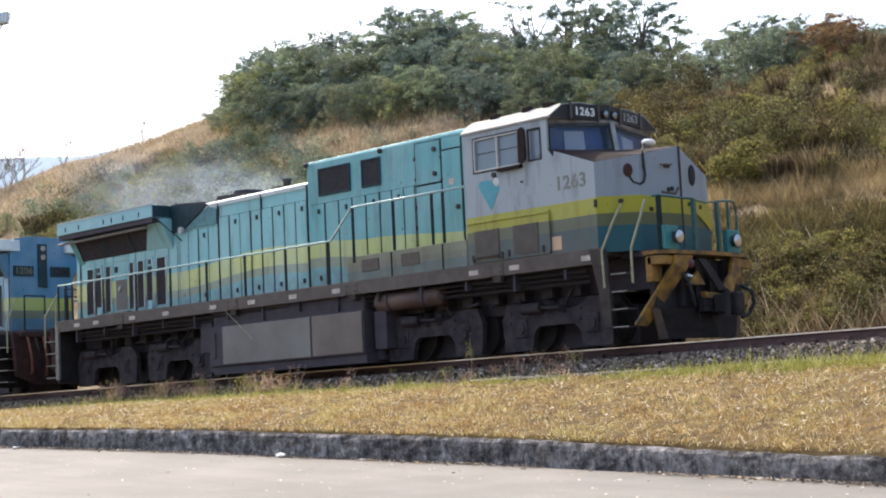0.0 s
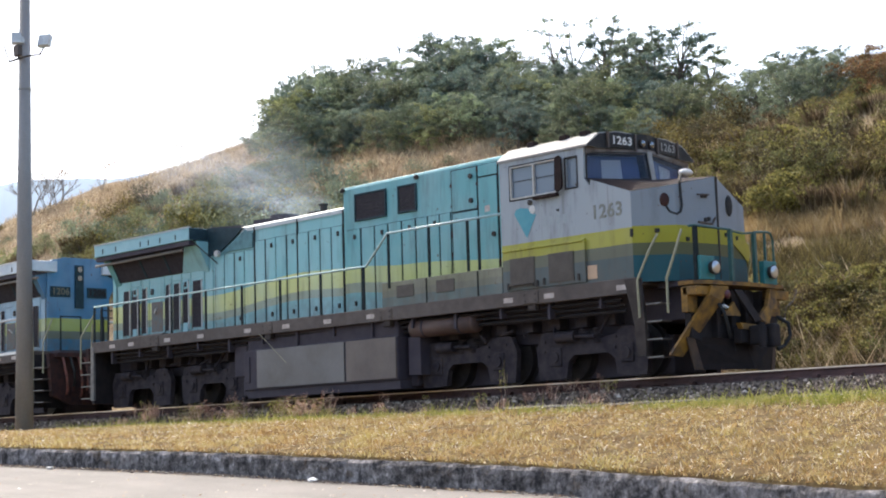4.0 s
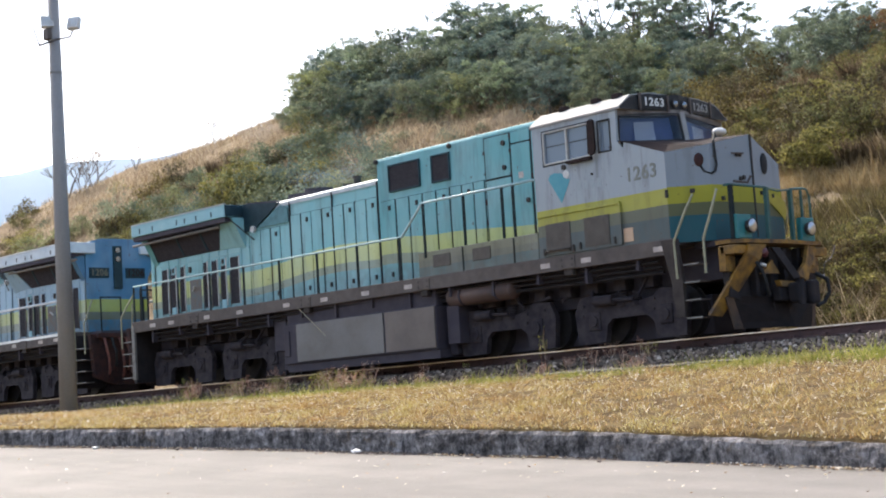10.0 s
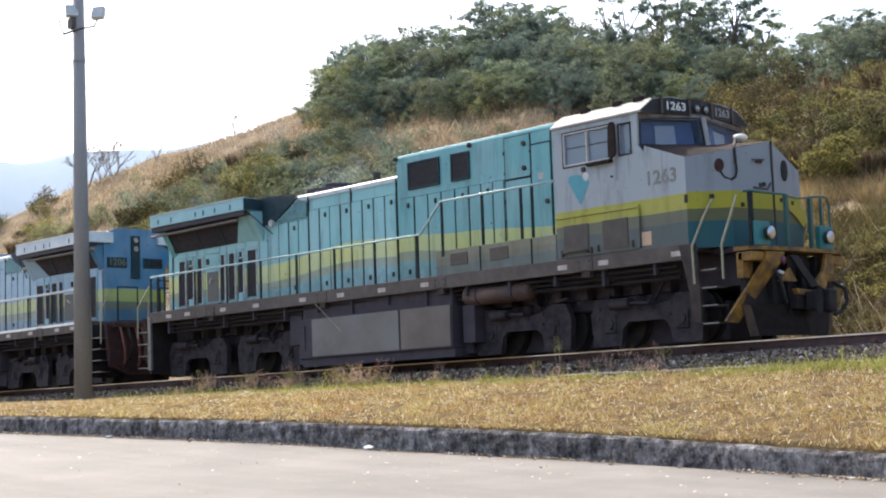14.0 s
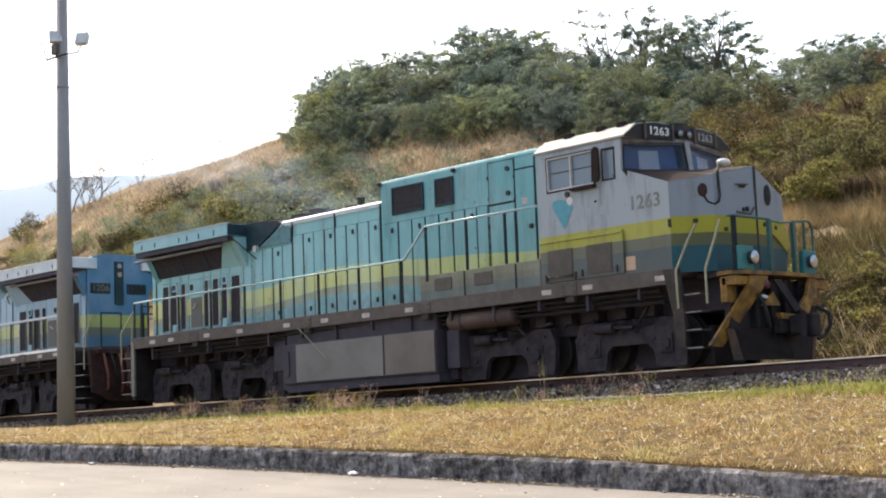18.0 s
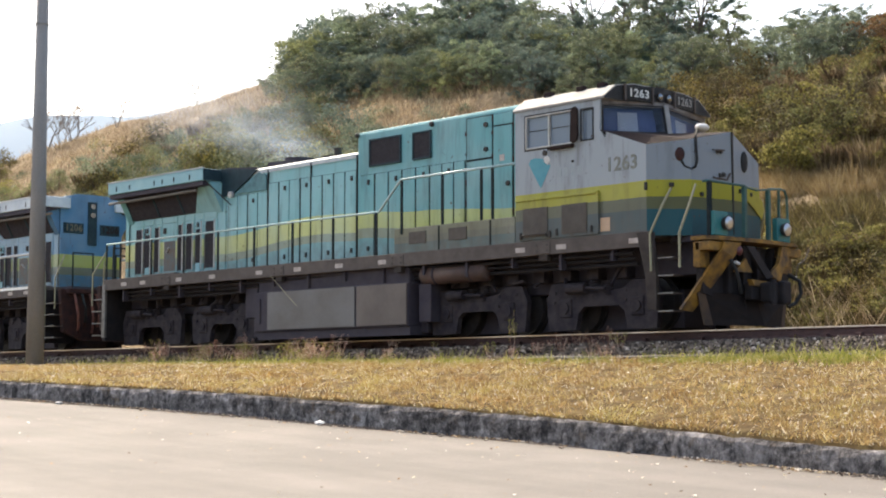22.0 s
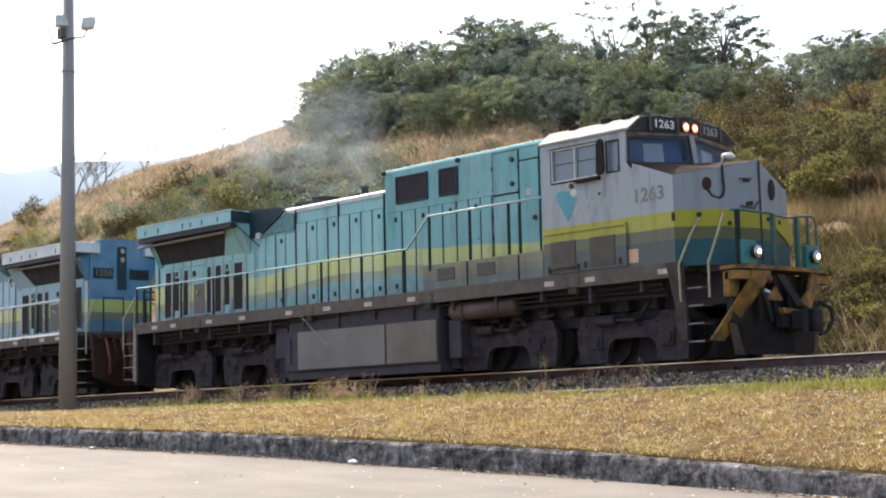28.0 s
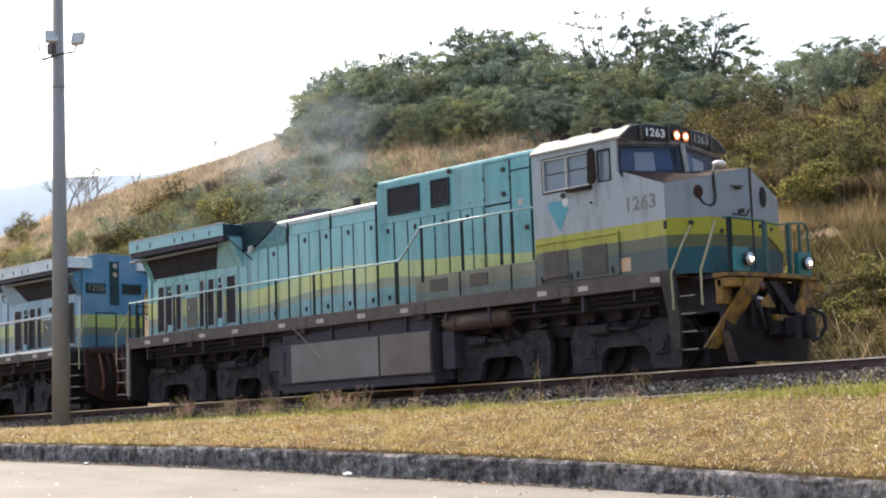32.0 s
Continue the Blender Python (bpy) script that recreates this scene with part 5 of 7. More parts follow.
    # roof with chamfered eaves
    ro = part("cab_roof", prism(bm_new(), [(-1.53, 4.10), (1.53, 4.10), (1.53, 4.14), (1.20, 4.38), (0.7, 4.46), (-0.7, 4.46), (-1.20, 4.38), (-1.53, 4.14)], "x", -4.36, -2.13), M_CABROOF, loco, "white cab roof with chamfered eaves")
    part("roof_front", prism(bm_new(), [(-1.50, 4.105), (1.50, 4.105), (1.50, 4.14), (1.18, 4.36), (0.7, 4.44), (-0.7, 4.44), (-1.18, 4.36), (-1.50, 4.14)], "x", -2.13, -2.118), M_BOARD, ro, "black front of the roof")
    for x in (-3.75, -2.95, -2.45):
        bm = box(bm_new(), x - 0.09, x + 0.09, -1.24, -1.12, 4.36, 4.455, 0.015)
        part("roof_fitting", bm, M_BROWN, ro)
    # windscreen band: left and right panes swept back, brown below, black number board above
    C, O = (-1.90, 3.60, 4.09), (-2.26, 3.49, 4.01)
    for s in (-1, 1):
        inner, outer = s * 0.06, s * 1.43
        q = [(C[0], inner, C[1]), (O[0] + 0.02, outer, O[1]), (O[0] + 0.02, outer, O[2]), (C[0] - 0.09, inner, C[2])]
        q = q if s > 0 else q[::-1]
        ws = part("windscreen", slab(bm_new(), q, 0.012), M_GLASS, loco, "dark windscreen pane")
        bm = bm_new()
        ring = [(C[0], inner, C[1]), (O[0] + 0.02, outer, O[1]), (O[0] + 0.02, outer, O[2]), (C[0] - 0.09, inner, C[2])]
        tube(bm, ring + ring[:1], 0.028, 6)
        part("windscreen_seal", bm, M_SEAL, ws)
        q = [(O[0] + 0.02, outer, O[1] - 0.05), (O[0] - 0.01, s * 1.50, O[1] - 0.02), (O[0] + 0.01, s * 1.50, 4.12), (O[0] + 0.02, outer, 4.12)]
        part("corner_pillar", slab(bm_new(), q if s > 0 else q[::-1], 0.05), M_WHITE, loco)
        # sunshades behind the glass
        q = [(C[0] - 0.16, s * 0.15, 3.62), (O[0] - 0.14, s * 1.38, 3.5), (O[0] - 0.14, s * 1.38, 3.98), (C[0] - 0.24, s * 0.15, 4.04)]
        sh = part("sunshade", slab(bm_new(), q if s > 0 else q[::-1], 0.01), M_CURTAIN, loco, "blue cab sunshade")
        q = [(-2.15, s * 0.55, 3.58), (-2.26, s * 0.98, 3.52), (-2.28, s * 0.98, 3.92), (-2.19, s * 0.55, 3.95)]
        part("shade_patch", slab(bm_new(), q if s > 0 else q[::-1], 0.006), M_CURTAINW, sh)
        # wiper
        bm = tube(bm_new(), [(-1.955, s * 0.30, 3.585), (-2.07, s * 0.75, 3.565), (-2.165, s * 1.15, 3.545)], 0.012, 6)
        part("wiper", bm, M_LATCH, ws)
    part("centre_post", prism(bm_new(), [(-1.97, 3.55), (-1.86, 3.55), (-1.95, 4.12), (-2.06, 4.12)], "y", -0.06, 0.06), M_CABROOF, loco)
    bm = bm_new()
    for s in (-1, 1):
        q = [(-2.00, 0.0, 4.14), (-2.13, s * 1.26, 4.10), (-2.13, s * 1.24, 4.22), (-2.11, s * 1.08, 4.38), (-2.00, 0.0, 4.45)]
        slab(bm, q if s > 0 else q[::-1], 0.12)
    for s in (-1, 1):
        q = [(-1.96, 0.0, 4.07), (-2.22, s * 1.46, 3.99), (-2.20, s * 1.46, 4.13), (-1.985, 0.0, 4.17)]
        part("windscreen_header", slab(bm_new(), q if s > 0 else q[::-1], 0.05), M_GRIME, loco, "grimy strip over the windscreen")
    hb = part("headlight_board", bm, M_BOARD, loco, "black board with numbers and headlights over the windscreen")
    for s in (-1, 1):
        m = Matrix.Translation((-1.99 - 0.65 * 0.105, s * 0.65, 4.265)) @ Matrix.Rotation(s * 0.105, 4, "Z")
        bm = box(bm_new(), -0.01, 0.012, -0.30, 0.30, -0.12, 0.12, 0.006)
        bmesh.ops.transform(bm, matrix=m, verts=bm.verts[:])
        nb = part("number_board", bm, M_BOARD, hb)
        lettering("number", number, 0.205, m @ Matrix.Translation((0.014, 0, 0)) @ FRONT, M_DIGITW if s < 0 else M_DIGITG, nb, squeeze=1.18)
        bm = bm_new()
        for e in (-0.34, 0.34):
            b2 = box(bm, -0.01, 0.03, e - 0.02, e + 0.02, -0.15, 0.15)
        bmesh.ops.transform(bm, matrix=m, verts=bm.verts[:])
        pieces("board_frame", bm, M_SILL, nb)
        hx, hy, hz = -2.01, s * 0.125, 4.27
        hl = part("headlight", rod(bm_new(), (hx - 0.1, hy, hz), (hx + 0.035, hy, hz), 0.085, 20), M_LATCH, hb, "twin roof headlight")
        bm = bm_new()
        bmesh.ops.create_uvsphere(bm, u_segments=16, v_segments=8, radius=0.062, matrix=Matrix.Translation((hx + 0.03, hy, hz)) @ Matrix.Diagonal((0.3, 1, 1, 1)))
        part("lens", bm, M_CHROME, hl, smooth=True)
    # wide nose, hipped on top
    plan = [(-1.20, -1.50, 3.17), (-0.66, -0.98, 3.26), (-0.52, 0.0, 3.47), (-0.66, 0.98, 3.02), (-1.20, 1.50, 2.95)]
    bm = bm_new()
    topv = [bm.verts.new(p) for p in plan]
    botv = [bm.verts.new((x + (0.03 if abs(y) < 1.2 else 0.0), y, 1.60)) for x, y, z in plan]
    for i in range(4):
        bm.faces.new((botv[i], botv[i + 1], topv[i + 1], topv[i]))
    bmesh.ops.recalc_face_normals(bm, faces=bm.faces[:])
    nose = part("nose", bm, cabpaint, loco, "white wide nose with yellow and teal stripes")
    bm = bm_new()
    tv = [bm.verts.new((x, y, z + 0.002)) for x, y, z in plan]
    bk = [bm.verts.new(p) for p in ((-2.27, -1.50, 3.545), (-1.91, 0.0, 3.60), (-2.27, 1.50, 3.545))]
    bm.faces.new((tv[0], tv[1], bk[0]))
    bm.faces.new((tv[1], tv[2], bk[1], bk[0]))
    bm.faces.new((tv[2], tv[3], bk[2], bk[1]))
    bm.faces.new((tv[3], tv[4], bk[2]))
    bmesh.ops.recalc_face_normals(bm, faces=bm.faces[:])
    part("nose_top", bm, M_BROWN, nose, "brown anti-glare nose top")
    bm = bm_new()
    rod(bm, (-0.505, 0.0, 1.66), (-0.505, 0.0, 3.46), 0.022, 6)
    part("nose_seam", bm, M_LATCH, nose)
    bm = bm_new()
    m = Matrix.Translation((-0.545, 0.40, 2.98)) @ Matrix.Rotation(-0.14, 4, "Z") @ Matrix.Diagonal((0.03, 0.085, 0.19, 1))
    bmesh.ops.create_uvsphere(bm, u_segments=18, v_segments=10, radius=1.0, matrix=m)
    part("nose_window", bm, M_SEAL, nose, "dark oval nose door window", True)
    # nose fittings: bell-shaped lamp, horn hump, hoses, hinges, dents
    bm = bm_new()
    m = Matrix.Translation((-0.72, -0.56, 3.51)) @ Matrix.Diagonal((0.11, 0.15, 0.07, 1))
    bmesh.ops.create_uvsphere(bm, u_segments=20, v_segments=12, radius=1.0, matrix=m)
    part("beacon", bm, M_WHITE, nose, "white domed antenna on the nose", True)
    bm = bm_new()
    tube(bm, [(-0.70, -0.72, 3.47), (-0.63, -0.86, 3.32), (-0.61, -0.87, 3.10), (-0.60, -0.86, 2.90), (-0.61, -0.89, 2.79), (-0.65, -0.96, 2.745), (-0.73, -1.04, 2.79), (-0.77, -1.09, 2.90)], 0.022, 8)
    part("nose_cable", bm, M_RUBBER, nose)
    bm = bm_new()
    m = Matrix.Translation((-0.785, -1.10, 3.0)) @ Matrix.Rotation(-0.75, 4, "Z") @ Matrix.Diagonal((0.045, 0.085, 0.12, 1))
    bmesh.ops.create_uvsphere(bm, u_segments=16, v_segments=10, radius=1.0, matrix=m)
    part("rusty_port", bm, M_RUSTY, nose, "rust-stained round port", True)
    bm = bm_new()
    for y, z in ((-0.35, 3.10), (-0.28, 3.10), (-0.30, 2.68), (-0.22, 2.70), (0.25, 2.45), (0.62, 2.42), (-1.22, 2.47), (-0.75, 2.32)):
        xx = -0.53 - 0.12 * abs(y) - (0.9 * (abs(y) - 0.98) if abs(y) > 0.98 else 0)
        box(bm, xx - 0.02, xx + 0.05, y - 0.03, y + 0.03, z - 0.035, z + 0.035, 0.008)
    pieces("nose_fitting", bm, M_LATCH, nose)
    bm = bm_new()
    tube(bm, [(-0.50, -0.55, 3.10), (-0.50, -0.22, 3.12)], 0.015, 6)
    tube(bm, [(-0.50, -0.55, 2.62), (-0.46, -0.22, 2.60), (-0.46, -0.12, 2.72)], 0.02, 6)
    pieces("nose_grab", bm, M_SILL, nose)
    bm = bm_new()
    box(bm, -1.235, -1.185, -1.525, -1.475, 2.38, 2.52, 0.01)
    part("corner_hinge", bm, M_LATCH, nose)

    # front platform, steps, plow
    plat = part("front_platform", prism(bm_new(), [(-0.42, -1.30), (-0.12, -1.30), (0.02, -1.10), (0.10, 0.0), (0.02, 1.10), (-0.12, 1.30), (-0.42, 1.30)], "z", 1.48, 1.545), M_SAFETY, loco, "worn yellow front platform")
    for s in (-1, 1):
        end_steps(loco, -0.97, -0.64, s)
        ya, yb = sorted((s * 1.455, s * 1.535))
        part("step_side_plate", prism(bm_new(), [(-1.40, 1.66), (-1.08, 1.66), (-0.98, 0.92), (-0.98, 0.33), (-1.16, 0.33), (-1.22, 0.92)], "y", ya, yb), M_STAIR, loco, "grimy brown stair side plate")
        bm = bm_new()
        tube(bm, [(-1.08, s * 1.54, 0.98), (-1.10, s * 1.54, 1.62), (-0.90, s * 1.45, 2.10), (-0.82, s * 1.3, 2.40)], 0.022)
        tube(bm, [(-0.50, s * 1.50, 1.02), (-0.50, s * 1.50, 1.60), (-0.36, s * 1.42, 2.05), (-0.30, s * 1.3, 2.42)], 0.022)
        pieces("grab_rail", bm, M_GRAB, loco, "dull yellow bent grab rail")
        # end railing on the platform: wide on one side of the gangway, narrow with a curved end on the other
        bm = bm_new()
        if s < 0:
            rail_y, posts = ((-0.22, -1.22, 2.47), (-0.15, -1.13, 2.48), (-0.13, -0.18, 2.47)), ((-0.15, -1.13, M_POST), (-0.13, -0.18, M_GREENPOST))
        else:
            rail_y, posts = ((-0.13, 0.52, 2.47), (-0.14, 0.90, 2.50), (-0.16, 1.05, 2.49), (-0.18, 1.14, 2.38), (-0.20, 1.18, 2.05), (-0.20, 1.16, 1.56)), ((-0.14, 0.52, M_GREENPOST), (-0.14, 0.84, M_GREENPOST))
        tube(bm, rail_y, 0.022)
        rl = part("end_railing", bm, M_GREENPOST, loco, "deep green end railing")
        for j, (x, y, paint) in enumerate(posts):
            wide = 0.02 if (s > 0 and j) else 0.035
            part("stanchion", bx(x - wide, x + wide, y - wide, y + wide, 1.56, 2.47, bevel=0.005), paint, rl)
        if s > 0:
            part("gangway_bar", tube(bm_new(), [(-0.13, -0.17, 2.45), (-0.12, 0.15, 2.42), (-0.13, 0.51, 2.46)], 0.016), M_GREENPOST, rl)
        bm = box(bm_new(), -0.16, -0.05, s * 0.90 - 0.24, s * 0.90 + 0.14, 1.56, 1.97, 0.015)
        part("lamp_bracket", bm, M_TEALBOX, loco, "teal lamp box")
        ditch_light(loco, 0.0, s * 0.84, 1.77)
        # diagonal yellow struts and deflector plates
        bm = bm_new()
        if s < 0:
            q = [(0.02, -0.54, 1.47), (-0.02, -0.98, 1.47), (-0.03, -1.02, 1.33), (-0.55, -1.47, 0.33), (-0.50, -1.22, 0.30), (-0.02, -0.70, 1.22)]
        else:
            q = [(-0.02, 0.66, 1.47), (-0.10, 0.98, 1.47), (-0.08, 0.94, 1.12), (-0.02, 0.72, 1.12), (0.02, 0.52, 0.84), (0.04, 0.20, 0.95), (0.0, 0.52, 1.16)]
        slab(bm, q if s > 0 else q[::-1], 0.06)
        part("pilot_strut", bm, M_SAFETY, loco, "worn yellow diagonal strut")
        bm = box(bm_new(), -0.32, -0.02, min(s * 0.72, s * 1.32), max(s * 0.72, s * 1.32), 1.30, 1.45, 0.015)
        box(bm, -0.36, -0.22, min(s * 1.05, s * 1.32), max(s * 1.05, s * 1.32), 1.02, 1.45, 0.02)
        part("buffer_bracket", bm, M_SAFETY, loco)
        if s > 0:
            bm = tube(bm_new(), [(-0.1, 1.02, 1.00), (0.08, 1.10, 0.88), (0.10, 1.12, 0.66), (0.04, 1.02, 0.48), (0.0, 0.86, 0.42)], 0.035)
            part("air_hose", bm, M_RUBBER, loco)
            bm = tube(bm_new(), [(-0.05, 1.05, 1.02), (-0.05, 1.18, 0.94), (-0.05, 1.26, 1.18), (-0.05, 1.48, 1.28), (-0.06, 1.64, 1.50)], 0.011, 6)
            lever = part("uncoupling_lever", bm, M_SILL, loco, "thin grey uncoupling lever")
            part("lever_end", rod(bm_new(), (-0.05, 1.18, 0.90), (-0.05, 1.18, 0.97), 0.03, 8), M_TRIM, lever, "bright lever end")
        else:
            bm = tube(bm_new(), [(0.02, -0.80, 1.16), (0.10, -0.76, 1.0), (0.12, -0.70, 0.78), (0.08, -0.60, 0.60)], 0.03)
            part("air_hose", bm, M_RUBBER, loco)
            part("angle_cock", rod(bm_new(), (0.05, -0.72, 1.12), (0.05, -0.60, 1.10), 0.028, 8), M_TRIM, loco, "bright angle cock")
    # yellow and dark braces round the coupler, red marker lamp
    part("yellow_gusset", slab(bm_new(), [(0.03, -0.70, 0.96), (0.05, -0.22, 0.97), (0.04, -0.40, 1.20)], 0.05), M_SAFETY, loco)
    part("dark_brace", slab(bm_new(), [(0.06, -0.46, 1.40), (0.06, -0.24, 1.40), (0.10, 0.24, 0.90), (0.10, 0.04, 0.86)], 0.05), M_PILOT, loco)
    part("coupler_carrier", slab(bm_new(), [(0.16, -0.40, 0.84), (0.16, -0.34, 0.74), (0.16, 0.30, 0.70), (0.16, 0.34, 0.80)], 0.10), M_SAFETY, loco, "worn yellow coupler carrier")
    lampm = Matrix.Translation((0.04, -0.58, 1.32)) @ Matrix.Diagonal((0.6, 1, 1, 1))
    bm = bm_new()
    bmesh.ops.create_uvsphere(bm, u_segments=14, v_segments=8, radius=0.085, matrix=lampm)
    part("red_lamp", bm, M_REDLAMP, loco, "dark red marker lamp", True)
    # the yellow stripe swings down over the far half of the nose
    def on_nose(y, z):
        return (-0.52 - 0.143 * y + 0.03 * (3.2 - z) / 1.6 + 0.012, y, z)
    part("swung_stripe", slab(bm_new(), [on_nose(*p) for p in ((0.49, 2.47), (0.47, 2.31), (0.75, 2.17), (1.01, 2.00), (1.09, 2.18), (1.05, 2.34), (0.87, 2.42))][::-1], 0.010), M_STRIPE, nose, "yellow stripe on the nose")
    fp = part("front_pilot", prism(bm_new(), [(-1.25, 1.44), (1.25, 1.44), (1.22, 0.60), (0.5, 0.45), (-0.5, 0.45), (-1.22, 0.60)], "x", -0.36, -0.24), M_PILOT, loco)
    bm = bm_new()
    for s in (-1, 1):
        q = [(0.12, 0.0, 0.06), (-0.28, s * 1.10, 0.06), (-0.30, s * 1.25, 0.62), (-0.05, s * 0.0, 0.58)]
        slab(bm, q if s > 0 else q[::-1], 0.04)
    pieces("snow_plow", bm, M_RUSTY2, fp, "dark brown pilot plow")
    for s in (-1, 1):
        q = [(-0.29, s * 1.12, 0.60), (-0.335, s * 1.27, 0.60), (-0.30, s * 1.13, 0.06), (-0.25, s * 0.96, 0.06)]
        part("plow_edge", slab(bm_new(), q if s > 0 else q[::-1], 0.03), M_FADEDYEL, fp, "faded yellow edge of the plow")
        for j in range(3):
            y = s * (0.25 + 0.32 * j)
            x = 0.06 - 0.37 * abs(y) / 1.0
            part("plow_rib", slab(bm_new(), [(x + 0.02, y - 0.02, 0.10), (x + 0.02, y + 0.02, 0.10), (x - 0.08, y + 0.02, 0.58), (x - 0.08, y - 0.02, 0.58)], 0.05), M_PILOT, fp)
    bm = bm_new()
    rod(bm, (-0.3, 0, 0.64), (0.35, 0, 0.64), 0.12, 12)
    box(bm, 0.15, 0.40, -0.18, 0.12, 0.46, 0.80, 0.05)
    box(bm, 0.34, 0.52, 0.02, 0.24, 0.42, 0.82, 0.05)
    rod(bm, (0.38, -0.10, 0.42), (0.38, -0.10, 0.84), 0.06, 10)
    box(bm, -0.05, 0.12, -0.34, 0.34, 0.50, 0.78, 0.03)
    part("coupler", bm, M_PILOT, fp)
    bm = bm_new()
    for y in (-0.62, -0.2, 0.2, 0.62):
        box(bm, -0.26, -0.12, y - 0.05, y + 0.05, 0.60, 1.44, 0.012)
    pieces("pilot_rib", bm, M_PILOT, fp)
    if own_lamps:
        # glowing bulbs that come forward when the driver switches on
        for s in (-1, 1):
            bm = bm_new()
            bmesh.ops.create_uvsphere(bm, u_segments=14, v_segments=8, radius=0.036, matrix=Matrix.Diagonal((0.6, 1, 1, 1)))
            b = part("bulb", bm, M_LIT, loco, "lit ditch lamp bulb", True)
            moving_bulbs.append((b, (0.06, s * 0.84, 1.77)))
            bm = bm_new()
            bmesh.ops.create_uvsphere(bm, u_segments=14, v_segments=8, radius=0.064, matrix=Matrix.Diagonal((0.45, 1, 1, 1)))
            b = part("bulb", bm, M_LITWARM, loco, "lit roof lamp bulb", True)
            moving_bulbs.append((b, (-1.985, s * 0.125, 4.27)))
            # this disc emits by itself to paint the halo round the bulb
            bm = rod(bm_new(), (-0.004, 0, 0), (0.004, 0, 0), 0.088, 20)
            b = part("lit_reflector", bm, M_LITRED, loco, "orange reflector made to glow as the halo of the roof lamp")
            moving_bulbs.append((b, (-1.97, s * 0.125, 4.265)))
    return loco


M_PIPEGREY = worn("dusty_grey_pipe", (0.20, 0.18, 0.165), (0.13, 0.115, 0.105), 6.0, 0.6)
M_RUSTED = worn("rust_stained_paint", (0.17, 0.115, 0.085), (0.11, 0.15, 0.155), 5.0, 0.7)
M_STEP = worn("worn_step_steel", (0.22, 0.205, 0.19), (0.12, 0.11, 0.10), 8.0, 0.6, 0.2)
M_BOX = livery("olive_box_paint", (0.18, 0.18, 0.11), (0.18, 0.18, 0.11), (0.145, 0.15, 0.105), (0.075, 0.125, 0.125), 0.8, (1.88, 2.0, 2.10))
M_STRIPE = worn("nose_stripe_yellow", (0.36, 0.31, 0.02), (0.30, 0.25, 0.02), 4.0, 0.5)
M_FADEDYEL = worn("faded_plow_yellow", (0.085, 0.048, 0.026), (0.035, 0.024, 0.020), 5.0, 0.8)
M_MESH2 = worn("brown_louvre_paint", (0.10, 0.085, 0.07), (0.075, 0.062, 0.052), 6.0, 0.8, 0, 60, 0.4)
M_RUSTY2 = worn("brown_plow_paint", (0.022, 0.015, 0.013), (0.011, 0.009, 0.009), 4.0, 0.85)
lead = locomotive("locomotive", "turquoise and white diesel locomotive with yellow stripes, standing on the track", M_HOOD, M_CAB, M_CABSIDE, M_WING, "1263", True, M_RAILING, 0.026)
# rail white raised so that the sun's glare is in the colour
M_GLARERAIL = worn("glare_white_rail_paint", (0.88, 0.88, 0.86), (0.74, 0.73, 0.70), 6.0, 0.25)
second = locomotive("locomotive", "blue diesel locomotive with yellow stripes coupled behind the turquoise one", M_BLUE, M_CAB, M_CABSIDE, M_BLUEWING, "1206", False, M_GLARERAIL, 0.036)
second.matrix_basis = pose(-40.40, 0, 0, 0, 0, 180)


# ---- plants ----
def leaf_cloud(centres, radii, counts, size, rng, flat=0.8, inner=0.4):
    """Small diamond leaves in shells round the given centres, facing outwards and up."""
    vs, fs = [], []
    for c, r, n in zip(centres, radii, counts):
        d = rng.normal(size=(n, 3))
        d[:, 2] += 0.35
        warp = rng.uniform(0.7, 1.35, 3)
        twist = rng.normal(size=3) * 0.8
        d /= np.linalg.norm(d, axis=1)[:, None]
        lumps = 1.0 + 0.22 * np.sin(5 * d[:, :1] + twist[0] * 9) * np.sin(5 * d[:, 1:2] + twist[1] * 9) + 0.15 * np.sin(9 * d[:, 2:] + twist[2] * 9)
        stray = np.where(rng.random((n, 1)) < 0.12, rng.uniform(1.0, 1.35, (n, 1)), 1.0)
        p = d * (r * rng.uniform(inner, 1.0, (n, 1)) ** 0.6) * lumps * stray * warp * np.array([1, 1, flat])
        p = np.array(c) + p + np.cross(p, twist) * 0.4
        out = d + 0.7 * rng.normal(size=(n, 3)) + np.array([0, 0, 0.25])
        out /= np.linalg.norm(out, axis=1)[:, None]
        a = np.cross(out, rng.normal(size=(n, 3)))
        a /= np.linalg.norm(a, axis=1)[:, None]
        b = np.cross(out, a)
        s = size * rng.uniform(0.5, 1.5, (n, 1))
        quad = np.stack([p, p + (a * 0.5 + b * 0.32) * s, p + a * s, p + (a * 0.5 - b * 0.32) * s], 1)
        k = len(vs)
        vs += [tuple(v) for v in quad.reshape(-1, 3).tolist()]
        fs += [(k + 4 * i, k + 4 * i + 1, k + 4 * i + 2, k + 4 * i + 3) for i in range(n)]
    return vs, fs


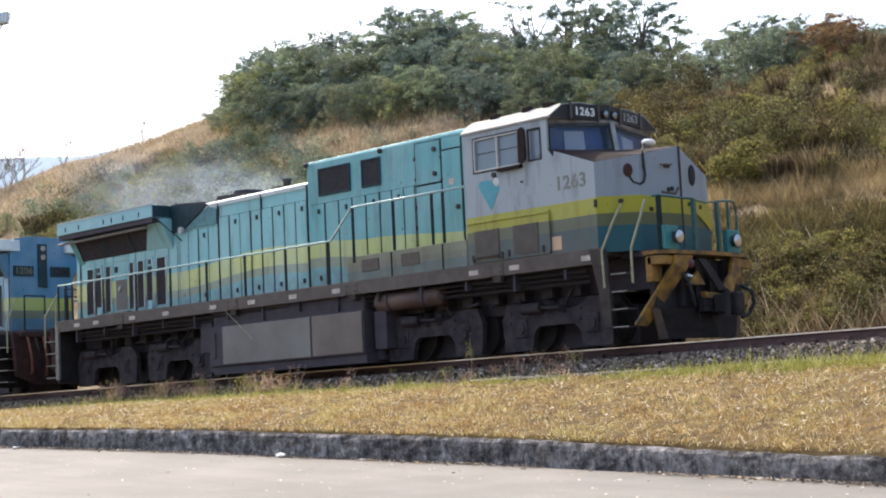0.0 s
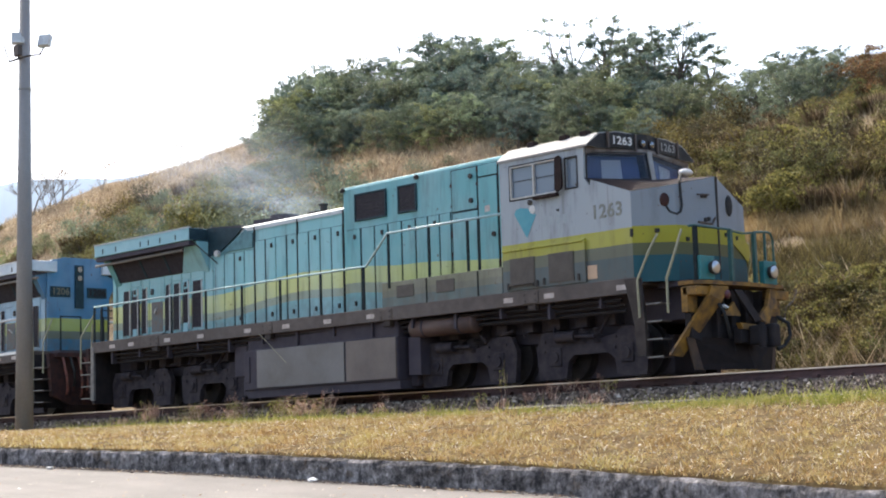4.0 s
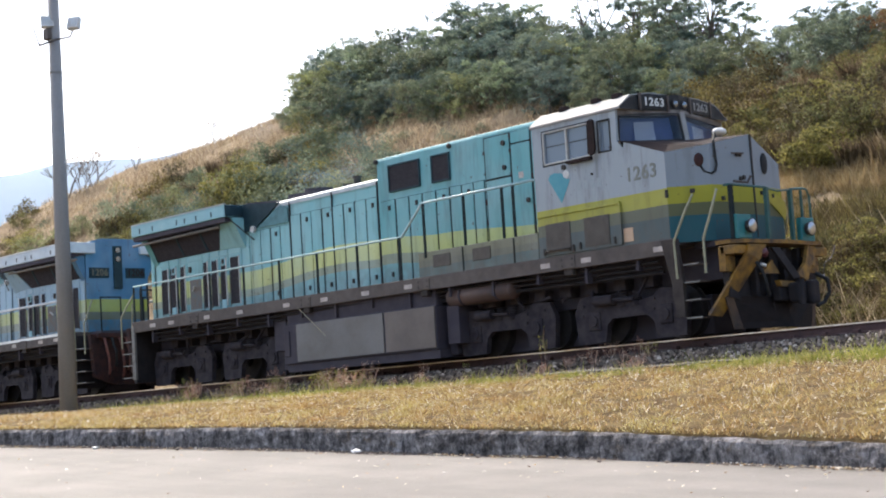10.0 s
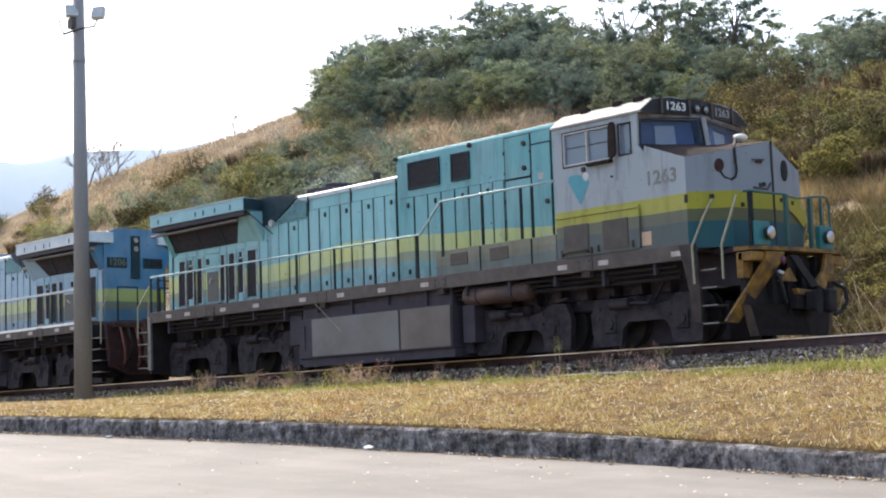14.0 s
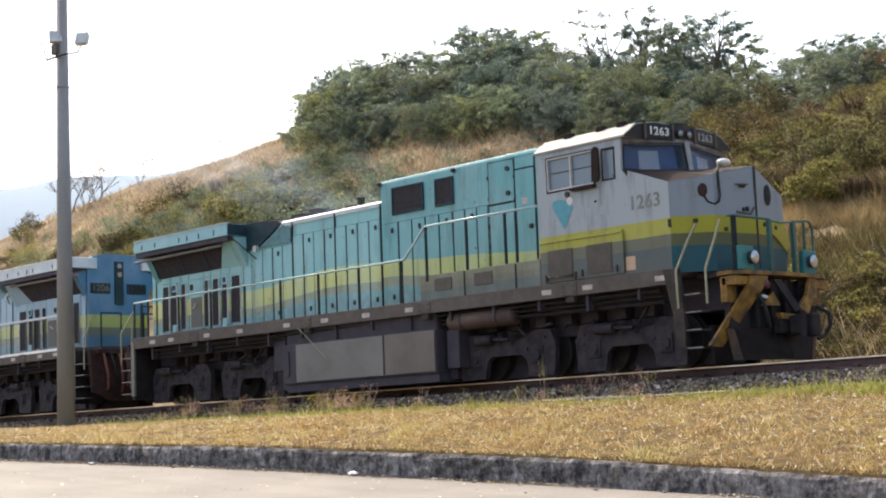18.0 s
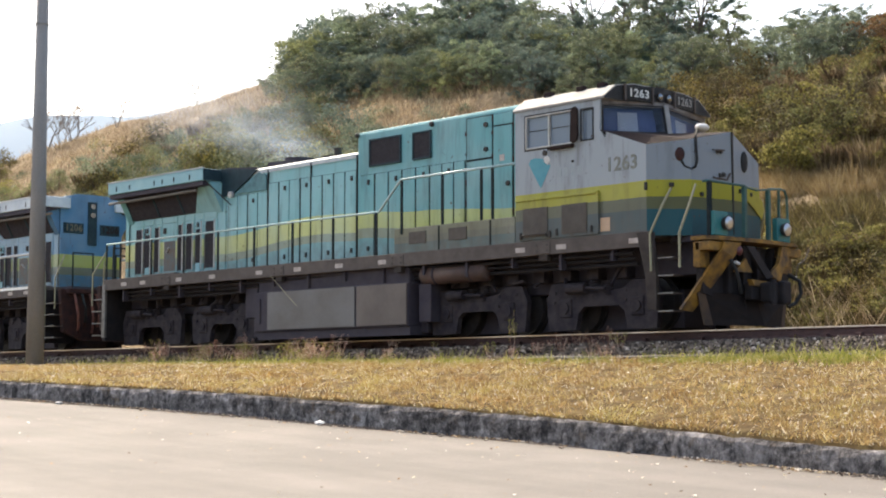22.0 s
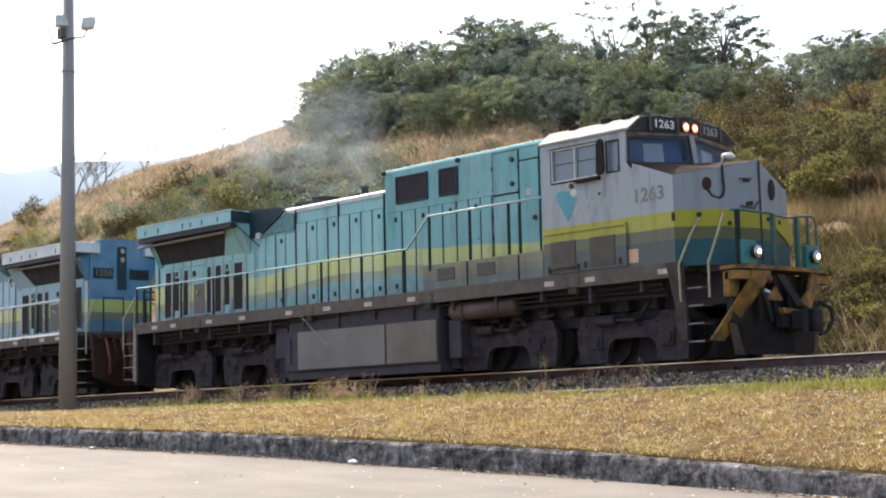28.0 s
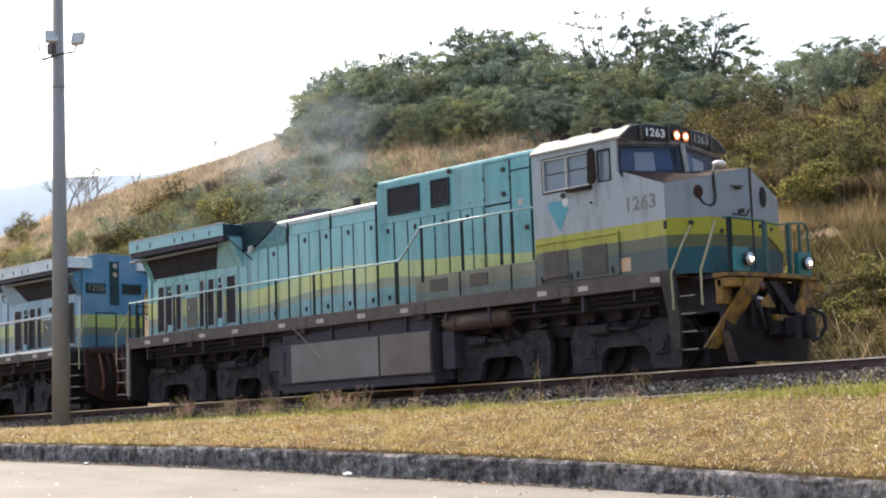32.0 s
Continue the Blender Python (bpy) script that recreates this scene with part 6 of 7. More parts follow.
def make_tree(height, spread, clumps, leaves, material, seed, slender=False, leaf=0.115):
    """A tapered trunk with forking limbs, and billows of leaves at their ends."""
    rnd, rng = random.Random(seed), np.random.default_rng(seed)
    bm = bm_new()
    lean = Vector((rnd.uniform(-0.1, 0.1), rnd.uniform(-0.1, 0.1), 0)) * height
    fork = Vector((0, 0, height * (0.5 if slender else 0.3))) + lean * 0.3
    rod(bm, (0, 0, -0.4), fork, 0.022 * height, 8, 0.014 * height)
    centres, radii = [], []
    limbs = max(5, clumps // 6)
    for i in range(limbs):
        a = i * 2.4 + rnd.uniform(-0.5, 0.5)
        f = (i + 0.5) / limbs
        if slender:
            rr = spread * math.sqrt(rnd.uniform(0.05, 1.0)) * (0.5 + 0.7 * math.sin(math.pi * f))
            z = height * (0.52 + 0.45 * f) * rnd.uniform(0.96, 1.04)
        else:
            rr = spread * rnd.uniform(0.4, 1.15) * math.sqrt(max(0.06, 1.0 - (1.2 * f - 0.2) ** 2))
            z = height * (0.10 + 0.80 * f) * rnd.uniform(0.9, 1.08)
        hub = Vector((rr * math.cos(a), rr * math.sin(a), z)) + lean * f
        mid = fork.lerp(hub, 0.5) + Vector((rnd.uniform(-0.2, 0.2), rnd.uniform(-0.2, 0.2), rnd.uniform(0.0, 0.3)))
        rod(bm, fork, mid, 0.008 * height, 5, 0.006 * height)
        rod(bm, mid, hub, 0.006 * height, 5, 0.003 * height)
        wide = spread * (0.22 if slender else 0.30)
        for _ in range(5 if slender else 11):
            c = hub + Vector((rnd.gauss(0, wide), rnd.gauss(0, wide), rnd.gauss(0, wide * (0.35 if slender else 0.62))))
            rod(bm, hub, c, 0.003 * height, 4, 0.001 * height)
            centres.append(c)
            radii.append(spread * (rnd.uniform(0.10, 0.20) if slender else rnd.uniform(0.10, 0.24)))
    area = sum(r * r for r in radii)
    vs, fs = leaf_cloud(centres, radii, [max(16, int(leaves * r * r / area)) for r in radii], leaf, rng, 0.34 if slender else 0.52, 0.15)
    tree = tagged(new("tree"), "", "tree")
    part("trunk", bm, M_BARK, tree)
    part("crown", raw("crown", vs, fs, material), material, tree)
    tree["top"] = max(v[2] for v in vs)
    return tree


def make_bush(height, spread, clumps, leaves, material, seed, leaf=0.085):
    rnd, rng = random.Random(seed), np.random.default_rng(seed)
    bm = bm_new()
    centres = []
    for i in range(clumps):
        a, rr = i * 2.4, spread * math.sqrt((i + 0.3) / clumps) * rnd.uniform(0.7, 1.1)
        c = Vector((rr * math.cos(a), rr * math.sin(a), height * rnd.uniform(0.2, 0.95) * (1.1 - 0.5 * rr / spread)))
        rod(bm, (c.x * 0.2, c.y * 0.2, -0.3), c, 0.02, 5, 0.006)
        centres.append(c)
    radii = [spread * rnd.uniform(0.22, 0.42) for _ in centres]
    vs, fs = leaf_cloud(centres, radii, [int(leaves / clumps * rnd.uniform(0.6, 1.4)) for _ in centres], leaf, rng, 0.9)
    bush = tagged(new("shrub"), "", "shrub")
    tagged(part("stem", bm, M_BARK, bush), kind="stuff")
    part("foliage", raw("foliage", vs, fs, material), material, bush)
    return bush


def make_tussock(height, spread, n, material, seed):
    """A dense clump of long arching straws."""
    rng = np.random.default_rng(seed)
    a = rng.uniform(0, 2 * np.pi, n)
    r = spread * np.sqrt(rng.uniform(0, 1, n)) * 0.7
    p = np.stack([r * np.cos(a), r * np.sin(a), np.full(n, -0.1)], 1)
    h = height * rng.uniform(0.45, 1.05, n) * (1.1 - 0.4 * r / spread)
    e = a + rng.normal(size=n) * 0.8
    bend = rng.uniform(0.05, 0.5, n) * h
    tip = p + np.stack([np.cos(e) * bend, np.sin(e) * bend, h], 1)
    mid = p + np.stack([np.cos(e) * bend * 0.3, np.sin(e) * bend * 0.3, h * 0.6], 1)
    w = rng.uniform(0, 2 * np.pi, n)
    side = np.stack([np.cos(w), np.sin(w), np.zeros(n)], 1) * rng.uniform(0.010, 0.024, (n, 1))
    v = np.stack([p - side, p + side, mid + side * 0.9, tip, mid - side * 0.9], 1).reshape(-1, 3)
    tussock = tagged(new("tussock"), "", "grass")
    tagged(part("straw", raw("straw", [tuple(q) for q in v.tolist()], [tuple(5 * i + j for j in range(5)) for i in range(n)], material), material, tussock), kind="stuff")
    return tussock


def east_of(y, bearing):
    """The x at that y on a bearing (degrees left of straight across the track) from the road side."""
    return EYE[0] - (y - EYE[1]) * math.tan(radians(bearing))


def plant(proto, tall, x, y, wide, turn, label, group):
    m = pose(x, y, ground_z(x, y) - 0.05, 0, 0, turn) @ Matrix.Diagonal((wide, wide, tall, 1))
    if proto.get("planted"):
        ob = copy_thing(proto, pose(0, 0, 0))
    else:
        ob, proto["planted"] = proto, 1
    ob.matrix_basis = m
    tagged(ob, label, group=group)
    return ob


TREES = [make_tree(4.4, 1.7, 60, 7500, M_LEAF, 11), make_tree(4.0, 1.7, 54, 7000, M_LEAF, 12), make_tree(4.6, 1.9, 66, 8000, M_LEAF2, 13),
         make_tree(5.6, 1.5, 54, 3600, M_LEAF, 14, True), make_tree(5.2, 1.4, 42, 2600, M_LEAF, 15, True), make_tree(4.2, 1.9, 54, 6500, M_LEAF3, 16), make_tree(6.0, 1.1, 30, 520, M_LEAF, 17, True)]
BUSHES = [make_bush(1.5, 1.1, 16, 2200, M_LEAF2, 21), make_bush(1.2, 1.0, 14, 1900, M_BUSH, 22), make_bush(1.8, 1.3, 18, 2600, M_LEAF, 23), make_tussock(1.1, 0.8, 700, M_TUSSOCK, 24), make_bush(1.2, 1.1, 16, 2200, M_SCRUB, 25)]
TREE_LABELS = ["dense dark green tree on the hillside", "rounded dark green tree on the hillside", "broad olive green tree on the hillside", "slender open tree against the sky", "thin feathery tree against the sky", "russet-leaved tree on the ridge", "sparse tall tree rising above the wood"]
BUSH_LABELS = ["olive shrub on the dry slope", "yellow-green shrub on the dry slope", "dark green shrub on the dry slope", "tall tuft of dry straw on the slope", "brown withered shrub on the slope"]
rnd = random.Random(31)
# rise of the treetops above the eye, in degrees, by bearing
SKYLINE = [(28.0, 12.3), (29.9, 12.8), (30.8, 13.1), (32.4, 13.0), (33.7, 13.1), (34.7, 12.9), (35.4, 12.5), (35.8, 12.2), (36.3, 12.7), (37.0, 13.0), (38.6, 13.4), (40.5, 13.5), (41.7, 13.4), (43.0, 13.7), (44.7, 14.1), (46.2, 14.3), (46.9, 13.9), (47.4, 13.7), (48.7, 13.8), (49.9, 13.6), (51.2, 13.5), (51.8, 13.1), (52.1, 12.3), (52.4, 11.7), (53.0, 11.4), (53.8, 11.1), (54.2, 10.8), (54.6, 10.4)]


def wood(kinds, n, bear0, bear1, y0, y1, share=1.0, over=0.0):
    """Trees whose tops come to a share of the way from the ground up to the skyline."""
    for i in range(n):
        b = bear0 + (bear1 - bear0) * (i + rnd.uniform(0.1, 0.9)) / n
        y = rnd.uniform(y0, y1)
        x = east_of(y, b)
        k = rnd.choice(kinds)
        top = EYE[2] + math.tan(radians(lerp_table(b, SKYLINE) + over)) * (y - EYE[1]) / math.cos(radians(b))
        tall = (top - ground_z(x, y)) * share * rnd.uniform(0.88, 1.03) / TREES[k]["top"]
        tall = min(1.6, max(0.22, tall))
        wide = min(1.0, max(0.45, tall * rnd.uniform(0.85, 1.2)))
        plant(TREES[k], tall, x, y, wide, rnd.uniform(0, 360), TREE_LABELS[k], "trees on the hilltop")


LOW = {}


def join_low(k, m):
    """Adds a thinned copy of a shrub's leaves to the joined low growth of that kind."""
    leaves = next(c for c in BUSHES[k].children if c.name.startswith(("foliage", "straw"))).data
    size = len(leaves.polygons[0].vertices)
    co = np.empty(len(leaves.vertices) * 3, np.float32)
    leaves.vertices.foreach_get("co", co)
    co = co.reshape(-1, size, 3)[::2].reshape(-1, 3)
    m = np.array(m)
    LOW.setdefault(k, (size, []))[1].append(co @ m[:3, :3].T + m[:3, 3])


def scrub(kinds, n, bear0, bear1, y0, y1, s0, s1, low=False):
    """Shrubs strewn over a stretch of the slope: things of their own, or joined where they are low and crowded."""
    for i in range(n):
        b = bear0 + (bear1 - bear0) * (i + rnd.uniform(0, 1)) / n
        y = rnd.uniform(y0, y1)
        k = rnd.choice(kinds)
        s = rnd.uniform(s0, s1)
        if 59.4 < b < 61.6 and y > 14:
            continue
        if b > 52.3 and rnd.random() < (0.75 if y > 19.5 else (0.25 if y > 15.5 else 0.0)):
            continue
        if b < 38.5:
            # the near bank: leafy on top, a dark thicket under it, then a bench of bare pale grass
            x = east_of(y, b)
            rise = math.degrees(math.atan2(ground_z(x, y) - EYE[2], (y - EYE[1]) / math.cos(radians(b))))
            if b < 37 and 5.9 < rise < 7.5:
                continue
            if 4.6 < rise < 6.1:
                s *= 0.5
            k = rnd.choice((1, 3, 4, 3, 1, 3)) if rise > 9.4 else (rnd.choice((4, 4, 1, 4, 3) if b > 33.8 else (1, 3, 3, 4, 1)) if rise > 7.2 else (rnd.choice((4, 4, 3, 3)) if rise > 4.8 else rnd.choice((4, 3, 3, 1))))
        x, tall, turn = east_of(y, b), s * rnd.uniform(0.8, 1.15), rnd.uniform(0, 360)
        if low:
            join_low(k, pose(x, y, ground_z(x, y) - 0.05, 0, 0, turn) @ Matrix.Diagonal((s, s, tall, 1)))
        else:
            plant(BUSHES[k], tall, x, y, s, turn, BUSH_LABELS[k], "shrubs on the slope")


# bearings fall from left (64) to right (33)
wood((0, 1, 2), 25, 51.0, 38.5, 21.8, 24, 0.52)
wood((0, 1, 2, 0), 26, 51.8, 37.5, 24.5, 27.5, 0.8)
wood((0, 1, 2, 0), 32, 51.8, 36.2, 28, 31)
wood((3, 0), 6, 47.0, 44.3, 29, 32, 1.0, 0.3)
wood((3, 4, 3), 6, 41.0, 36.4, 27, 31, 1.0, 1.1)
wood((6,), 5, 42.9, 37.4, 28, 31, 1.0, 1.5)
wood((0, 1, 2, 0), 22, 36.6, 28.3, 25, 31)
wood((3, 0), 4, 34.6, 32.0, 26, 29, 1.0, 0.3)
wood((5,), 3, 31.4, 30.0, 25, 26.5, 1.0, 0.2)
wood((0, 2), 5, 52.3, 50.6, 20, 27, 0.6)
wood((0, 1), 6, 52.2, 50.8, 25, 30)
wood((0, 2, 1), 5, 52.8, 51.6, 23, 27)
scrub((2, 0, 4), 12, 53.5, 49.5, 14, 18.5, 0.7, 1.1)
scrub((0, 3, 4), 30, 62, 53, 12, 20, 0.6, 1.05)
scrub((0, 1, 4, 1), 30, 66, 54, 16, 30, 0.5, 0.9)
scrub((1, 3, 4), 26, 69, 60, 8, 20, 0.6, 1.0)
scrub((0, 1, 4, 0), 70, 68, 51, 9, 22, 0.25, 0.55, low=True)
scrub((0, 2, 0, 2), 20, 55.5, 49.8, 10, 14, 0.6, 1.0)
scrub((2, 0, 1), 9, 53.0, 51.6, 19, 24, 0.7, 1.0)
scrub((1, 4, 3, 3), 26, 71, 61.5, 7, 13, 0.5, 0.85)
scrub((2, 0, 2, 2), 14, 57.5, 51.5, 9, 13.5, 0.8, 1.15)
scrub((0, 2, 1), 11, 55.2, 51.6, 12.0, 15.4, 0.9, 1.3)
scrub((0, 1, 1, 2), 8, 54.5, 51.8, 24, 29, 0.5, 0.8)
scrub((0, 1, 1), 26, 63, 54, 11.0, 16.0, 0.6, 1.0)
scrub((0, 4, 2, 0), 16, 52, 38, 19.0, 21.5, 0.3, 0.5, low=True)
scrub((0, 1, 2, 4, 4, 4, 3), 56, 38.5, 29, 14, 26, 0.6, 1.1)
scrub((1, 0, 4, 4, 3, 4), 50, 38.5, 28, 7.5, 15, 0.5, 0.95)
scrub((4, 3, 3, 4, 1), 46, 37.5, 28, 4.8, 9.0, 0.4, 0.75)
scrub((4,), 44, 38, 28, 11.5, 18, 0.6, 0.95, low=True)
scrub((3, 1, 0), 26, 37, 28.5, 19.5, 23.5, 0.5, 0.8)
scrub((4,), 60, 37.5, 28, 6.0, 10.5, 0.45, 0.7, low=True)
scrub((3, 1), 14, 37, 29, 4.4, 6.0, 0.3, 0.55, low=True)


def bare_tree(x, y, height, seed):
    rnd = random.Random(seed)
    t = tagged(new("bare_tree"), "leafless pale grey tree on the hill slope", "tree", "bare trees")
    t.location = (x, y, ground_z(x, y) - 0.1)
    bm = bm_new()
    tips = []

    def grow(p, d, length, r, level):
        q = p + d * length
        rod(bm, p, q, r, 5, r * 0.65)
        if level == 0:
            tips.append(q)
            return
        for _ in range(3 if level > 1 else 2):
            e = (d + Vector((rnd.uniform(-0.75, 0.75), rnd.uniform(-0.75, 0.75), rnd.uniform(-0.1, 0.35)))).normalized()
            grow(q, e, length * rnd.uniform(0.55, 0.8), r * 0.62, level - 1)

    for a in range(4):
        grow(Vector((0, 0, 0)), Vector((0.45 * math.cos(a * 1.6 + 0.4), 0.45 * math.sin(a * 1.6 + 0.4), 1)).normalized(), height * 0.36, 0.014 * height, 3)
    part("trunk", bm, M_PALEBARK, t)
    top = sorted(tips, key=lambda v: -v.z)[:9]
    vs, fs = leaf_cloud(top, [0.35] * len(top), [12] * len(top), 0.10, np.random.default_rng(seed), 0.4)
    part("sparse_leaves", raw("sparse_leaves", vs, fs, M_LEAF3), M_LEAF3, t)
    return t


for b, y, h, sd in ((61.0, 22, 3.0, 1), (60.1, 24, 2.8, 2), (60.5, 26, 2.6, 6), (58.6, 28, 1.9, 3), (55.9, 27, 1.8, 4)):
    bare_tree(east_of(y, b), y, h, sd)


# ---- grasses ----
def blades(name, points, heights, widths, lean, material, label, category, seed):
    """Tapered single blades, one object."""
    rng = np.random.default_rng(seed)
    p = np.array(points)
    n = len(p)
    a = rng.uniform(0, 2 * np.pi, n)
    side = np.stack([np.cos(a), np.sin(a), np.zeros(n)], 1) * np.array(widths)[:, None] / 2
    b = rng.uniform(0, 2 * np.pi, n)
    tip = np.stack([np.cos(b) * lean, np.sin(b) * lean, np.ones(n)], 1) * rng.uniform(0.6, 1.0, (n, 1))
    h = np.array(heights)[:, None]
    v = np.stack([p - side, p + side, p + tip * h + side * 0.15], 1).reshape(-1, 3)
    me = raw(name, [tuple(q) for q in v.tolist()], [(3 * i, 3 * i + 1, 3 * i + 2) for i in range(n)], material)
    return tagged(new(name, me), label, category, kind="stuff")


rnd = random.Random(5)
pts, hs, ws = [], [], []
for i in range(430000):
    x = rnd.uniform(-32, 11)
    ky = kerb_y(x)
    y = ky + 0.08 + (-2.6 - ky - 0.08) * rnd.random()
    dens = 0.60 + 0.8 * wobble(x, y, 0.55, 4.0) + 0.9 * wobble(x, y, 3.4, 1.0)
    if rnd.random() > dens:
        continue
    pts.append((x, y, ground_z(x, y) - 0.01))
    hs.append(rnd.uniform(0.022, 0.078) * (1.0 + 0.6 * wobble(x, y, 0.7) + 0.9 * wobble(x, y, 3.4, 1.0)))
    ws.append(rnd.uniform(0.006, 0.013))
blades("dry_grass", pts, hs, ws, 0.6, M_STRAW, "short dry straw-coloured grass on the verge", "grass", 1)

pts, hs, ws = [], [], []
for i in range(9000):
    x = rnd.uniform(-32, 11)
    if rnd.random() > 0.6 + 0.9 * wobble(x, 0, 1.1, 2.0):
        continue
    y = kerb_y(x) + rnd.uniform(0.07, 0.22)
    pts.append((x, y, ground_z(x, y) - 0.01))
    hs.append(rnd.uniform(0.03, 0.10))
    ws.append(rnd.uniform(0.008, 0.016))
blades("kerb_grass", pts, hs, ws, 0.9, M_STRAW, "dry grass hanging over the top of the kerb", "grass", 15)

pts, hs, ws = [], [], []
for i in range(6200):
    x = rnd.uniform(-32, 11)
    ky = kerb_y(x)
    y = ky + 0.15 + (-2.6 - ky - 0.15) * rnd.random()
    if rnd.random() > 0.55 + 1.2 * wobble(x, y, 0.9, 6.0):
        continue
    for q in range(7):
        u, w = x + rnd.gauss(0, 0.03), y + rnd.gauss(0, 0.03)
        pts.append((u, w, ground_z(u, max(w, kerb_y(u) + 0.1)) - 0.01))
        hs.append(rnd.uniform(0.05, 0.135))
        ws.append(rnd.uniform(0.010, 0.020))
blades("dry_tufts", pts, hs, ws, 0.9, M_STRAW, "taller tufts of dry grass on the verge", "grass", 5)

pts, hs, ws = [], [], []
for i in range(58000):
    x = rnd.uniform(-30, 11)
    y = rnd.gauss(-2.95 - 0.35 * max(0.0, wobble(x, 3.0, 0.6, 2.0)), 0.24)
    green = 0.36 + 1.2 * wobble(x, y, 0.35, 9.0) + 1.3 * wobble(x, y, 1.6, 4.0) + 0.45 * ease(x, 1, 4) + 0.45 * ease(-abs(x + 7), -7, -3) + 0.35 * ease(-abs(x + 13), -5, -3)
    if rnd.random() > green:
        continue
    pts.append((x, y, ground_z(x, y) - 0.01))
    hs.append(rnd.uniform(0.05, 0.14) * (1.0 + 0.3 * ease(x, 1.5, 4)) * (2.6 if rnd.random() < 0.07 else 1.0))
    ws.append(rnd.uniform(0.010, 0.020))
blades("green_grass", pts, hs, ws, 0.5, M_GREENGRASS, "fresh yellow-green grass along the ballast", "grass", 2)

pts, hs, ws = [], [], []
for i in range(190000):
    b = rnd.uniform(28, 69)
    y = 4.3 + 33 * rnd.random() ** 0.9
    x = east_of(y, b)
    if rnd.random() > 0.75 + 0.9 * wobble(x, y, 0.2, 2.0):
        continue
    pts.append((x, y, ground_z(x, y) - 0.03))
    near = ease(b, 40, 33)
    if near > 0.3 and rnd.random() < 0.96 and 2.5 < math.degrees(math.atan2(pts[-1][2] - EYE[2], (y - EYE[1]) / math.cos(radians(b)))) < 6.5:
        pts.pop()
        continue
    hs.append(rnd.uniform(0.25, 0.6) * (1 + 1.1 * near * ease(y, 14, 5)))
    ws.append(rnd.uniform(0.02, 0.04))
blades("hill_grass", pts, hs, ws, 0.7, M_STRAWHILL, "tall dry grass covering the hillside", "grass", 3)

pts, hs, ws = [], [], []
for i in range(70000):
    b = rnd.uniform(28, 38.5)
    y = 4.4 + 15 * rnd.random()
    x = east_of(y, b)
    z = ground_z(x, y)
    rise = math.degrees(math.atan2(z - EYE[2], (y - EYE[1]) / math.cos(radians(b))))
    if 6.3 < rise < 7.4 or rise > 9.6 or rnd.random() > 0.7 + 0.9 * wobble(x, y, 0.5, 8.0):
        continue
    pts.append((x, y, z - 0.03))
    hs.append(rnd.uniform(0.25, 0.65))
    ws.append(rnd.uniform(0.02, 0.04))
blades("bank_thicket", pts, hs, ws, 0.6, M_SCRUB, "withered brown undergrowth on the bank", "undergrowth", 14)

pts, hs, ws = [], [], []
for i in range(90000):
    b = rnd.uniform(28, 38)
    y = rnd.uniform(6, 17)
    x = east_of(y, b)
    z = ground_z(x, y)
    rise = math.degrees(math.atan2(z - EYE[2], (y - EYE[1]) / math.cos(radians(b))))
    if abs(rise - 7.0 + 0.06 * (b - 33)) > 0.42 + 0.4 * wobble(x, y, 0.6, 3.0):
        continue
    pts.append((x, y, z - 0.03))
    hs.append(rnd.uniform(0.25, 0.6))
    ws.append(rnd.uniform(0.015, 0.035))
blades("bench_grass", pts, hs, ws, 0.6, M_STRAWPALE, "pale dry grass on the bench of the bank", "grass", 13)


# ---- weeds by the rail ----
def make_weed(height, seed, material):
    rnd, rng = random.Random(seed), np.random.default_rng(seed)
    bm = bm_new()
    cs = []
    for i in range(9):
        a = i * 1.3
        q = Vector((0.30 * math.cos(a) * rnd.random(), 0.30 * math.sin(a) * rnd.random(), height * rnd.uniform(0.45, 1.0)))
        root = Vector((q.x * 0.35, q.y * 0.35, -0.05))
        rod(bm, root, q, 0.006, 5, 0.003)
        for f in (0.55, 0.75):
            tw = root.lerp(q, f)
            tip = tw + Vector((rnd.uniform(-0.1, 0.1), rnd.uniform(-0.1, 0.1), rnd.uniform(0.04, 0.12)))
            rod(bm, tw, tip, 0.004, 4, 0.002)
            cs.append(tip)
        cs += [q, root.lerp(q, 0.85)]
    w = tagged(new("weed"), "", "weed")
    tagged(part("stalk", bm, M_WEED, w), kind="stuff")
    vs, fs = leaf_cloud(cs, [0.035] * len(cs), [7] * len(cs), 0.026, rng)
    part("leaves", raw("leaves", vs, fs, material), material, w)
    return w


WEEDS = [make_weed(0.5, 1, M_WEED), make_weed(0.42, 2, M_WEED), make_weed(0.4, 3, M_GREENGRASS)]
rnd = random.Random(8)
for i in range(64):
    k = rnd.choice((0, 1, 1, 0, 2, 2))
    x, y = (rnd.uniform(-16.8, -8.6) if i < 42 else rnd.uniform(-10, -1)), rnd.uniform(-2.6, -1.25)
    s = rnd.uniform(0.55, 1.1) if i < 42 else rnd.uniform(0.35, 0.7)
    m = pose(x, y, ground_z(x, y), 0, 0, rnd.uniform(0, 360)) @ Matrix.Scale(s, 4)
    if WEEDS[k].get("planted"):
        w = copy_thing(WEEDS[k], pose(0, 0, 0))
    else:
        w, WEEDS[k]["planted"] = WEEDS[k], 1
    w.matrix_basis = m
    tagged(w, "withered reddish-brown weed beside the rail" if k < 2 else "low green weed beside the rail", group="weeds by the track")
tall = make_weed(0.82, 9, M_GREENGRASS)
tall.scale = (0.35, 0.35, 1.0)
tall.location = (-3.95, -1.95, ground_z(-3.95, -1.95))
tagged(tall, "single tall green weed in front of the bogie", group="weeds by the track")
